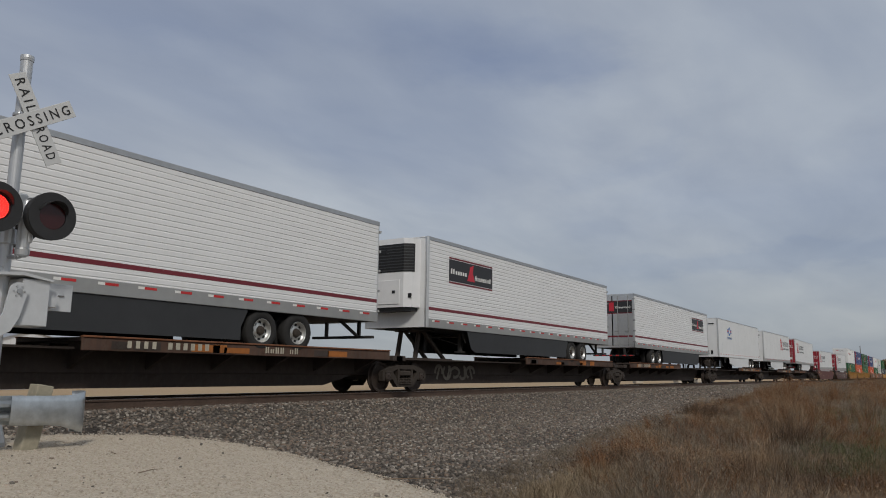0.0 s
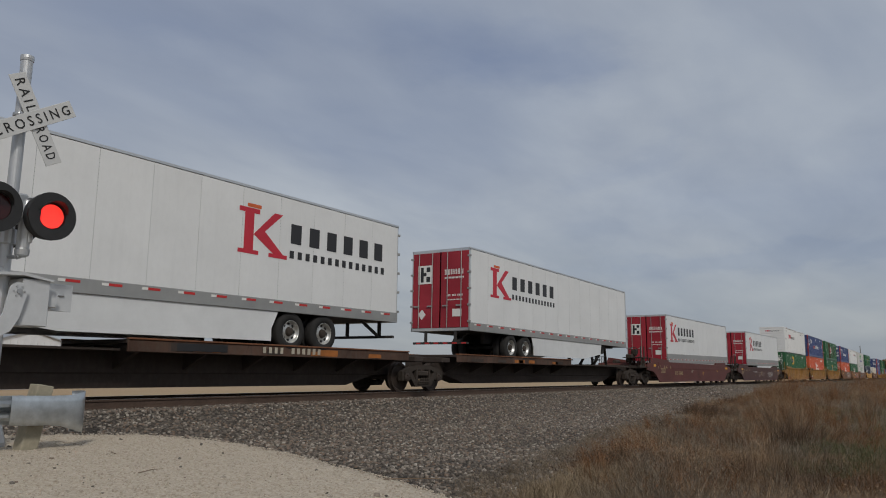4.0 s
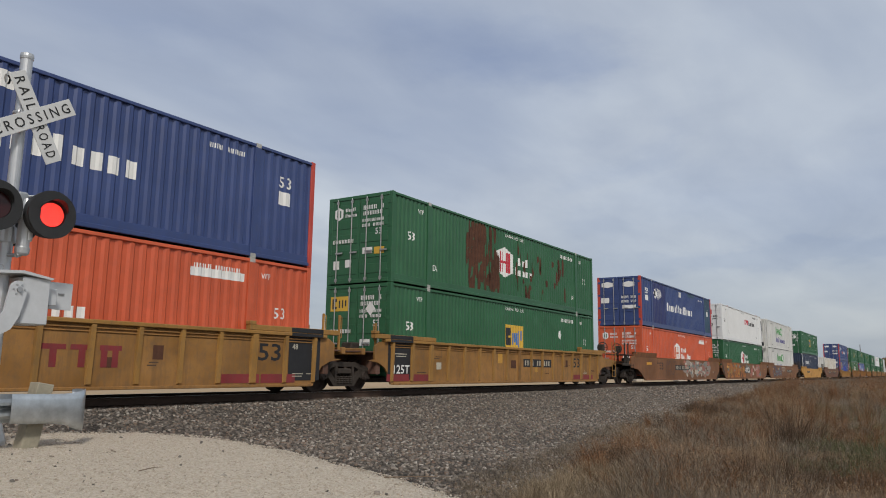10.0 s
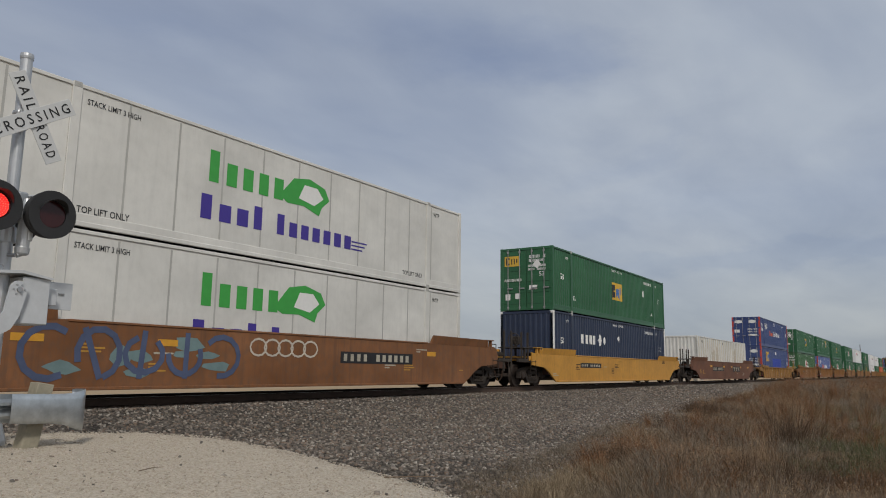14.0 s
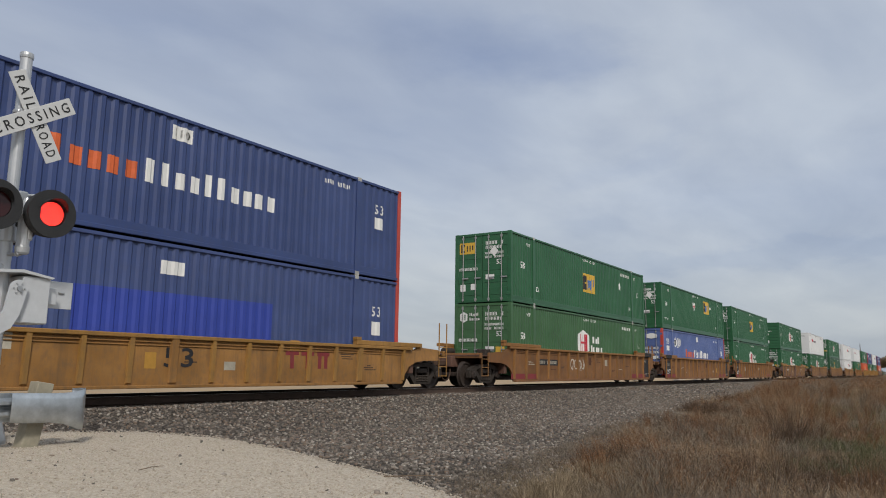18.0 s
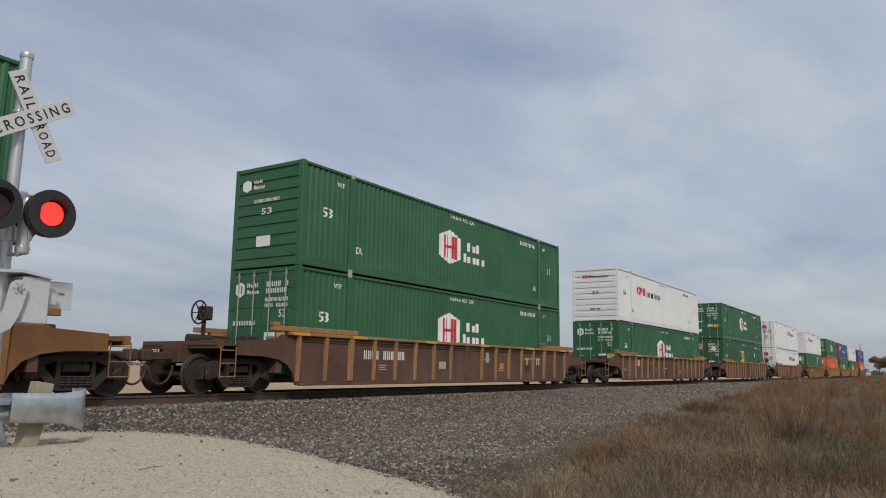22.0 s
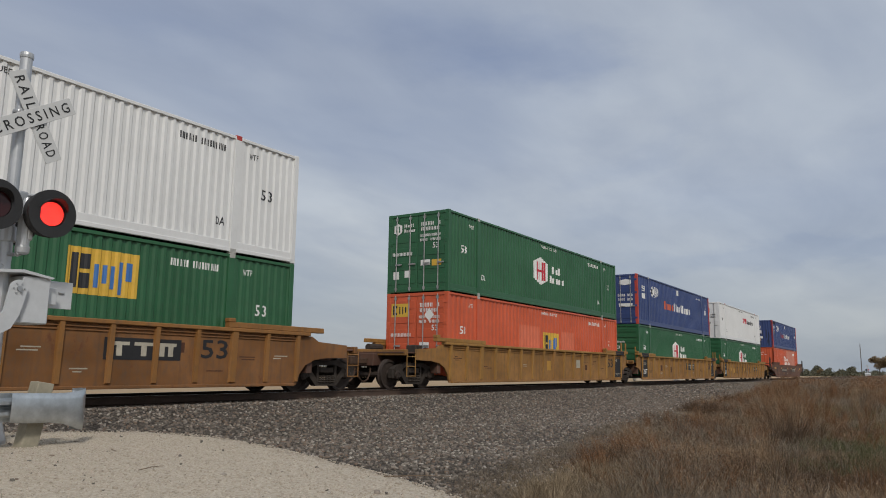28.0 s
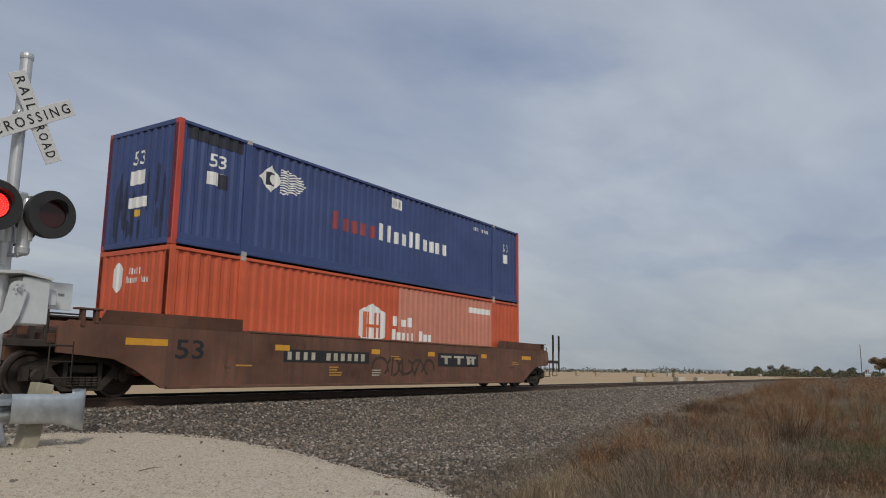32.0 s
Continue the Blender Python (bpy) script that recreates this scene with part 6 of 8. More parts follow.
    for i, y in enumerate((-0.635, 0.635)):
        dd = part("door", mir(MB().box(L2 - 0.03, L2 + 0.01, y - 0.6, y + 0.6, BOX0 + 0.12, BOX1 - 0.12, 0.006), -front), ob, mat=dm, label="red rear door" if doors_red else "rear door")
        for q in (-0.3, 0.3):
            part("lock_rod", mir(MB().tube((L2 + 0.04, y + q, BOX0 + 0.1), (L2 + 0.04, y + q, BOX1 - 0.1), 0.017, 6).box(L2 + 0.03, L2 + 0.07, y + q - 0.03, y + q + 0.2, BOX0 + 0.9, BOX0 + 0.95), -front), dd, mat=M_ROD)
        for q in range(5):
            zz = BOX0 + 0.3 + q * 0.6
            part("hinge", mir(MB().box(L2 - 0.02, L2 + 0.04, (1.27 if y > 0 else -1.27) - 0.07, (1.27 if y > 0 else -1.27) + 0.07, zz, zz + 0.07, 0.006), -front), dd, mat=M_ROD)
    part("door_frame", mir(MB().box(L2 - 0.06, L2, -1.29, 1.29, BOX1 - 0.12, BOX1, 0.01).box(L2 - 0.06, L2, -1.29, 1.29, BOX0, BOX0 + 0.12, 0.01)
                           .box(L2 - 0.06, L2, -1.29, -1.22, BOX0, BOX1, 0.01).box(L2 - 0.06, L2, 1.22, 1.29, BOX0, BOX1, 0.01), -front), ob, mat=M_ALU)
    # running gear
    xs = [(LC / 2 - 4.5) * -front, (LC / 2 - 3.25) * -front]
    tandem(ob, xs, front)
    part("slider_frame", mir(MB().box(L2 - 5.3, L2 - 2.3, -0.55, -0.4, 0.62, 0.98, 0.01).box(L2 - 5.3, L2 - 2.3, 0.4, 0.55, 0.62, 0.98, 0.01), -front), ob, mat=M_UNDER)
    part("rear_bumper", mir(MB().box(L2 - 0.12, L2, -1.2, 1.2, 0.5, 0.58, 0.008).box(L2 - 0.1, L2 - 0.02, -0.7, -0.6, 0.5, 1.0, 0.006).box(L2 - 0.1, L2 - 0.02, 0.6, 0.7, 0.5, 1.0, 0.006)
                            .prism([(L2 - 1.0, 0.98), (L2 - 0.85, 0.98), (L2 - 0.05, 0.56), (L2 - 0.2, 0.56)], -0.7, -0.62), -front), ob, mat=M_UNDER)
    for i in range(6):
        part("bumper_tape", mir(MB().box(L2, L2 + 0.004, -1.15 + 0.4 * i, -0.95 + 0.4 * i, 0.515, 0.565), -front), ob, mat=M_REDTAPE)
    if not wheels_hidden:
        for y in (-1.05, 1.05):
            part("leg_gusset", mir(MB().prism([(-L2 + 2.5, 0.98), (-L2 + 3.55, 0.98), (-L2 + 3.15, 0.55), (-L2 + 2.85, 0.55)], y - 0.012, y + 0.012), -front), ob, mat=M_UNDER)
        for y in (-0.75, 0.75):
            g = MB().box(-L2 + 2.9, -L2 + 3.05, y - 0.07, y + 0.07, 0.28, 1.0, 0.01).box(-L2 + 2.82, -L2 + 3.13, y - 0.15, y + 0.15, 0.22, 0.28, 0.01)
            g.prism([(-L2 + 3.05, 0.9), (-L2 + 3.05, 0.98), (-L2 + 3.9, 0.98)], y - 0.03, y + 0.03).tube((-L2 + 2.97, y, 0.45), (-L2 + 3.9, y, 0.95), 0.03, 6)
            part("landing_gear_leg", mir(g, -front), ob, mat=M_UNDER)
        part("landing_gear_brace", mir(MB().tube((-L2 + 2.97, -0.75, 0.5), (-L2 + 2.97, 0.75, 0.9), 0.025, 6).tube((-L2 + 2.97, -0.75, 0.8), (-L2 + 2.97, 0.75, 0.8), 0.03, 6), -front), ob, mat=M_UNDER)
        part("kingpin_plate", mir(MB().box(-L2 + 0.2, -L2 + 1.6, -0.6, 0.6, 0.92, 0.98, 0.01), -front), ob, mat=M_UNDER)
    if skirt:
        zb = 0.24
        pts = [(-L2 + 2.6, 0.98), (-L2 + 2.9, zb + 0.12), (-L2 + 3.2, zb), (L2 - 5.2, zb), (L2 - 5.2, 0.55), (L2 - 5.0, 0.98)]
        if skirt is M_SKIRTW:
            pts = [(-L2 + 3.6, 0.98), (-L2 + 3.75, 0.50), (-L2 + 5.8, zb), (L2 - 5.2, zb), (L2 - 5.2, 0.55), (L2 - 5.0, 0.98)]
        part("side_skirt", mir(MB().prism(pts, -1.27, -1.25), -front), ob, mat=skirt)
        part("side_skirt", mir(MB().prism(pts, 1.25, 1.27), -front), ob, mat=skirt)
    if reefer:
        reefer_unit(ob, Matrix.Translation((-L2, 0, BOX0 + 0.1)))
    for nm, sh, m, lift in decals:
        skin(nm, decal(nm, sh, FLAT_COLS, m, lift), ob, near, sh)
    if front > 0:
        back = Matrix(((0, 1, 0, -L2 - 0.012), (-1, 0, 0, 1.295), (0, 0, 1, 0), (0, 0, 0, 1)))
        for nm, sh, m, lift in (INITIAL_DOOR if doors_red else SAIL_DOOR):
            skin(nm, decal(nm, sh, FLAT_COLS, m, lift), ob, back, sh)
    else:
        nose = Matrix(((0, 1, 0, -L2), (-1, 0, 0, 1.295), (0, 0, 1, 0), (0, 0, 0, 1)))
        sh = bars([], 0.55, 1.25, 3.0, 3.14, "XXXXXX", 0) + bars([], 0.6, 1.1, 2.3, 2.4, "XXXXX", 0)
        if not reefer:
            skin("marking", decal("marking", sh, FLAT_COLS, M_LOGORED if decals[0][2] is M_LOGORED else M_LOGOBLUE, 0.006), ob, nose, sh)
            part("air_fitting", MB().box(-L2 - 0.06, -L2, -0.55, -0.35, BOX0 + 0.25, BOX0 + 0.5, 0.01).box(-L2 - 0.03, -L2, -0.85, -0.7, BOX0 + 0.2, BOX0 + 0.5, 0.01), ob, mat=M_GRILLE)
            part("nose_vent", MB().box(-L2 - 0.04, -L2, -1.0, -0.55, BOX1 - 0.5, BOX1 - 0.42, 0.01), ob, mat=M_SKIRT)
    MOVING.append((ob, s + LC / 2, YC, z, tilt))
    return ob


def sail_sign(u):
    z0, z1 = 2.58, 3.50
    return [("emblem", D((u, u + 3.05, z0 + 0.08, z1 - 0.08)), M_LOGOBLK, 0.006), ("emblem", D((u, u + 3.05, z0, z0 + 0.06), (u, u + 3.05, z1 - 0.06, z1)), M_STRIPE, 0.006),
            ("emblem", bars([], u + 0.1, u + 1.2, z0 + 0.34, z0 + 0.52, "Xhxxxxx", 0, 0.15) + bars([], u + 1.75, u + 2.95, z0 + 0.26, z0 + 0.44, "Xxxxxxxxh", 0, 0.15), M_WHITE, 0.010),
            ("emblem", [[(u + 1.2, z0 + 0.2), (u + 1.75, z0 + 0.2), (u + 1.6, z0 + 0.5), (u + 1.65, z1 - 0.12), (u + 1.4, z1 - 0.2), (u + 1.35, z0 + 0.5)]], M_LOGORED, 0.010)]


M_STRIPE = plain("maroon_stripe", (0.16, 0.02, 0.03), 0.5, 0.0, 0.15, 4)
STRIPE = [("stripe", D((0.06, LC - 0.06, 1.56, 1.66)), M_STRIPE, 0.005)]


def initial_mark(u, zt=3.55):
    """The big red initial and the dark name in blocks."""
    z0, z1 = zt - 1.22, zt
    k = D((u + 0.18, u + 0.48, z0, z1 - 0.08), (u, u + 0.66, z0, z0 + 0.10), (u, u + 0.66, z1 - 0.2, z1 - 0.08))
    k += [[(u + 0.48, z0 + 0.50), (u + 1.15, z0 + 0.10), (u + 1.50, z0 + 0.10), (u + 0.85, z0 + 0.62), (u + 1.45, z1 - 0.08), (u + 1.15, z1 - 0.08)], (u + 1.0, u + 1.64, z0, z0 + 0.10)]
    return [("emblem", k, M_LOGORED, 0.006), ("emblem", D((u + 0.25, u + 0.7, z1 - 0.06, z1 + 0.03)), M_LOGOORG, 0.006), ("emblem", bars([], u + 1.72, u + 5.9, z0 + 0.45, z1 - 0.25, "XXXXXX", 0, 0.2), M_LOGOBLK, 0.006),
            ("emblem", bars([], u + 1.72, u + 5.85, z0 + 0.06, z0 + 0.26, "XXXXXXXXXXXXXX", 0, 0.25), M_LOGOBLK, 0.006)]


INITIAL_DOOR = [("emblem", D((0.3, 0.95, 2.75, 3.45)), M_WHITE, 0.006), ("emblem", D((0.42, 0.55, 2.82, 3.38), (0.55, 0.68, 3.05, 3.18), (0.68, 0.85, 2.82, 3.02), (0.68, 0.85, 3.2, 3.38)), M_LOGOBLK, 0.010),
               ("emblem", bars([], 1.5, 2.35, 3.05, 3.25, "XXXXXX", 0, 0.3) + bars([], 1.5, 2.35, 2.9, 2.97, "XXXXXXXXXXXXXX", 0, 0.3), M_WHITE, 0.006), ("marking", bars([], 1.6, 2.3, 2.25, 2.32, "XXX XXX XXXX", 0) + bars([], 1.6, 2.3, 2.1, 2.16, "xxxxxxxxxxx", 0) + D((1.85, 2.25, 1.5, 1.78)), M_WHITE, 0.006),
               ("marking", [diamond(0.5, 1.6, 0.17, 0.2)], M_WHITE, 0.006)]
SAIL_DOOR = [("emblem", D((0.12, 1.28, 2.95, 3.6), (1.31, 2.47, 2.95, 3.6)), M_LOGOBLK, 0.004), ("stripe", D((0.12, 2.47, 2.9, 2.95), (0.12, 2.47, 3.6, 3.65), (0.12, 2.47, 1.56, 1.66)), M_STRIPE, 0.005),
                ("emblem", bars([], 0.2, 1.0, 3.2, 3.32, "Xhxxxxx", 0) + bars([], 1.5, 2.4, 3.2, 3.32, "Xxxxxxxxh", 0), M_WHITE, 0.008), ("emblem", D((1.12, 1.4, 3.05, 3.55)), M_LOGORED, 0.007)]
STAR = [(1.0 if i % 2 == 0 else 0.4, 1.571 + i * math.pi / 5) for i in range(10)]


def star_logo(u, z):
    ring_ = [circle(u, z, 0.36, 24)]
    st = [[(u, z)] + [(u + 0.3 * r * math.cos(a), z + 0.3 * r * math.sin(a)) for r, a in (STAR[i], STAR[(i + 1) % 10])] for i in range(10)]
    return [("emblem", ring_ + D((u - 0.78, u - 0.36, z - 0.16, z - 0.09), (u - 0.78, u - 0.36, z + 0.09, z + 0.16), (u + 0.36, u + 0.78, z - 0.16, z - 0.09), (u + 0.36, u + 0.78, z + 0.09, z + 0.16)), M_LOGOBLUE, 0.006),
            ("emblem", D((u - 0.78, u - 0.36, z - 0.06, z + 0.06), (u + 0.36, u + 0.78, z - 0.06, z + 0.06)), M_LOGORED, 0.006),
            ("emblem", st, M_WHITE, 0.010), ("emblem", bars([], u - 0.75, u + 0.75, z - 0.66, z - 0.48, "XXX XXXXX", 0, 0.25), M_LOGOBLUE, 0.006)]


def num_bars(u0, u1, z0, z1, word="XXXX 000000"):
    return bars([], u0, u1, z0, z1, word, 0, 0.3)


# ================= the train, from its head to its end =================
TZ = 1.10
SPM = lambda u: [("marking", num_bars(u, u + 2.15, 1.05, 1.2), M_PALE, 0.012)]
spine_car(0.87, -1, "rust-brown spine car with orange deck edge under a white trailer", "A", "A", (False, True), marks=SPM(8.28) + [("marking", num_bars(12.08, 13.26, 1.05, 1.2, "0-00 /0"), M_PALE, 0.012)])
spine_car(19.92, -1, "rust-brown spine car under a refrigerated trailer", "A", "A", (False, True))
spine_car(40.57, 1, "rust-brown spine car with orange deck under a white trailer", "A", "C", (False, True), brake=1, marks=SPM(0.5))
spine_car(60.38, -1, "rust-brown spine car with yellowed deck edge", "C", "A", (True, True), brake=0, marks=SPM(8.93) + [("marking", num_bars(12.45, 14.08, 1.05, 1.2, "0-00 000"), M_PALE, 0.012)])
spine_car(79.38, -1, "dark rusty spine car with yellowed deck edge", "A", "A", (False, True), marks=[("marking", D((8.5, 9.9, 1.03, 1.2)), M_BLACK, 0.012)] + SPM(11.0))
spine_car(100.17, 1, "dark rusty spine car under a white trailer with red doors", "A", "C", (False, True), brake=1)

trailer(0.87, TZ, -1, "white slatted refrigerated semitrailer with maroon stripe on a spine car", "slat", STRIPE + sail_sign(1.32), skirt=M_SKIRT, reefer=True)
trailer(19.92, TZ, -1, "white slatted semitrailer with refrigeration unit and dark name panel", "slat", STRIPE + sail_sign(1.32), skirt=M_SKIRT, reefer=True)
trailer(40.57, TZ, 1, "white slatted semitrailer with bare metal doors and dark name panel", "slat", STRIPE + sail_sign(12.16), skirt=M_SKIRT, tilt=0.15)
trailer(60.38, TZ, -1, "white semitrailer with blue star emblem and white side skirt", "plate", star_logo(3.97, 3.12), skirt=M_SKIRTW, tilt=-0.25, pale_rail=True)
trailer(79.38, TZ, -1, "white semitrailer with red initial emblem near its tail", "plate", initial_mark(10.0), skirt=M_SKIRTW, tilt=-0.35)
trailer(100.17, TZ, 1, "white semitrailer with red doors and red initial emblem", "plate", initial_mark(1.5), skirt=M_SKIRTW, doors_red=True, tilt=0.25)
trailer(124.18, 0.44, 1, "white semitrailer with red doors sunk in an oxide-red well car", "plate", initial_mark(0.75), True, M_SKIRTW, True, tilt=-0.55)
trailer(148.45, 0.60, 1, "white semitrailer with red doors sunk in a maroon well car", "plate", initial_mark(1.45), True, M_SKIRTW, True, tilt=-0.45)

YEL = lambda *us: [("reflector", [(u, u + w, 1.08, 1.22) for u, w in us], M_YELTAPE, 0.006)]


def marks_box(u, w=3.4, z0=0.80, z1=1.12):
    """A dark panel with the car's mark in plain blocks."""
    return [("marking_panel", D((u, u + w, z0, z1)), M_BLACK, 0.005), ("marking", num_bars(u + 0.12, u + w - 0.1, z0 + 0.06, z1 - 0.06), M_PALE, 0.009)]


def owner_box(u, w=2.6):
    return [("marking_panel", D((u, u + w, 0.76, 1.2)), M_BLACK, 0.005), ("marking", [(u + w * q, u + w * (q + 0.07), 0.84, 1.05) for q in (0.15, 0.46, 0.70, 0.82)] + [(u + w * q, u + w * (q + 0.25), 1.05, 1.12) for q in (0.06, 0.37, 0.68)], M_PALE, 0.009)]


def owner_red(u, w=1.7):
    """The owner's mark as plain faded red strokes."""
    return [("marking", [(u + w * q, u + w * (q + 0.08), 0.62, 0.95) for q in (0.12, 0.45, 0.72, 0.86)] + [(u + w * q, u + w * (q + 0.28), 0.95, 1.05) for q in (0.02, 0.35, 0.70)], M_REDSTRIP, 0.006)]


def fifty(u, m=None, z=0.82):
    return [("marking", D(("text", "53", u, u + 0.75, z, z + 0.42)), m or M_BLACK, 0.006)]


def load_panel(u):
    return [("marking_panel", D((u, u + 1.15, 0.34, 1.46)), M_BLACK, 0.005), ("marking", D(("text", "125T", u + 0.29, u + 1.10, 0.52, 0.78)), M_WHITE, 0.009), ("marking", D((u + 0.35, u + 0.95, 1.1, 1.13), (u + 0.4, u + 0.9, 1.03, 1.055)), M_PALE, 0.009)]


def plain_panel(u):
    return [("marking_panel", D((u, u + 1.15, 0.34, 1.46)), M_BLACK, 0.005), ("marking", D(("text", "48", u + 0.12, u + 0.32, 1.12, 1.26), ("text", "53", u + 0.82, u + 1.02, 1.12, 1.26)) + D((u + 0.15, u + 0.55, 0.50, 0.52), (u + 0.15, u + 0.5, 0.44, 0.46), (u + 0.65, u + 0.95, 0.50, 0.52)), M_PALE, 0.009)]


def splashes(seed, u0, u1, z0, z1, n, size):
    r = random.Random(seed)
    out = []
    for _ in range(n):
        u, z, a, b = r.uniform(u0, u1), r.uniform(z0, z1), r.uniform(0.4, 1) * size, r.uniform(0.4, 1) * size * 0.45
        t0 = r.uniform(0, 1)
        out.append([(u + a * r.uniform(0.6, 1.1) * math.cos(t0 + t), max(0.3, min(1.46, z + b * r.uniform(0.6, 1.1) * math.sin(t0 + t)))) for t in [6.283 * i / 9 for i in range(9)]])
    return out


M_GR = {n: plain("graffiti_" + n, c, 0.7, 0.0, 0.25, 3) for n, c in (("black", (0.03, 0.026, 0.024)), ("outline", (0.085, 0.055, 0.05)), ("orange", (0.40, 0.145, 0.035)), ("teal", (0.15, 0.22, 0.22)), ("pink", (0.40, 0.145, 0.11)), ("pale", (0.52, 0.46, 0.38)),
                                                                 ("blue", (0.07, 0.09, 0.16)), ("ash", (0.30, 0.25, 0.21)), ("white", (0.62, 0.60, 0.56)), ("mustard", (0.42, 0.24, 0.06)))}
G6 = [("graffiti", splashes(61, 7.8, 14.6, 0.45, 1.4, 26, 0.75), M_GR["ash"], 0.004), ("graffiti", splashes(62, 7.9, 14.4, 0.5, 1.35, 22, 0.5), M_GR["pink"], 0.006), ("graffiti", splashes(63, 8.2, 14.2, 0.5, 1.35, 18, 0.42), M_GR["pale"], 0.008),
      ("graffiti", splashes(64, 8.4, 14.0, 0.5, 1.3, 9, 0.3), M_GR["teal"], 0.010), ("graffiti", scrawl(65, 8.2, 14.2, 0.5, 1.35, 8, 0.05), M_GR["ash"], 0.012), ("graffiti", scrawl(66, 3.9, 6.2, 0.45, 1.4, 4, 0.04), M_GR["outline"], 0.012)]
G7 = [("graffiti", splashes(71, 0.4, 7.0, 0.45, 1.4, 30, 0.8), M_GR["orange"], 0.004), ("graffiti", splashes(72, 0.4, 7.0, 0.4, 1.4, 14, 0.4), M_GR["mustard"], 0.006), ("graffiti", splashes(73, 0.5, 9.6, 0.4, 1.4, 12, 0.3), M_GR["teal"], 0.008),
      ("graffiti", scrawl(74, 0.6, 6.9, 0.42, 1.4, 9, 0.055), M_GR["outline"], 0.010), ("graffiti", [[(7.1, 0.72), (7.5, 0.66), (9.3, 0.72), (9.5, 1.12), (9.2, 1.2), (7.2, 1.18)]], M_GR["black"], 0.0085), ("graffiti", scrawl(76, 7.3, 9.2, 0.75, 1.15, 4, 0.12), M_GR["white"], 0.010),
      ("graffiti", splashes(77, 9.6, 13.6, 0.42, 1.4, 20, 0.7), M_GR["pink"], 0.004), ("graffiti", [(10.6, 11.1, 1.1, 1.35), (11.3, 11.7, 0.85, 1.1), (12.3, 12.7, 0.95, 1.25), (10.4, 10.9, 0.5, 0.75)], M_GR["pale"], 0.008), ("graffiti", splashes(78, 13.2, 14.4, 0.4, 1.4, 9, 0.35), M_GR["teal"], 0.006)]
G8 = [("graffiti", splashes(81, 1.2, 6.3, 0.45, 1.35, 8, 0.5), M_GR["teal"], 0.004), ("graffiti", scrawl(82, 1.4, 6.4, 0.4, 1.38, 5, 0.13), M_GR["blue"], 0.008), ("graffiti", [q for i in range(5) for q in ribbon([(7.0 + i * 0.45 + 0.26 * math.cos(6.283 * k / 12), 1.14 + 0.2 * math.sin(6.283 * k / 12)) for k in range(13)], 0.05)], M_GR["pale"], 0.010)]
G2 = [("graffiti", scrawl(21, 6.5, 9.3, 0.5, 1.15, 6, 0.045), M_GR["ash"], 0.006), ("graffiti", scrawl(22, 11.2, 13.8, 0.45, 1.15, 6, 0.05), M_GR["white"], 0.006)]
G12 = [("graffiti", scrawl(121, 5.4, 7.0, 0.7, 1.15, 4, 0.06), M_GR["pale"], 0.006)]
G22 = [("graffiti", scrawl(221, 1.6, 10.5, 0.55, 1.15, 7, 0.04), M_STENCIL, 0.006)]
G23 = [("graffiti", scrawl(231, 7.0, 10.2, 0.45, 1.0, 5, 0.09), M_STENCIL, 0.004)]
def lengths(at):
    """Tan figures that mark the container lengths."""
    return [("marking", D(*[("text", w, u, u + 0.24, 0.98, 1.17) for u, w in at]), M_TANMARK, 0.022)]


def load_marks(*us):
    """Small blocks of unreadable stencil lines."""
    return [("stencil", [(u, u + 0.95 - 0.07 * (j % 2), 0.95 - 0.07 * j, 0.985 - 0.07 * j) for j in range(4)], M_TANMARK, 0.007) for u in us]


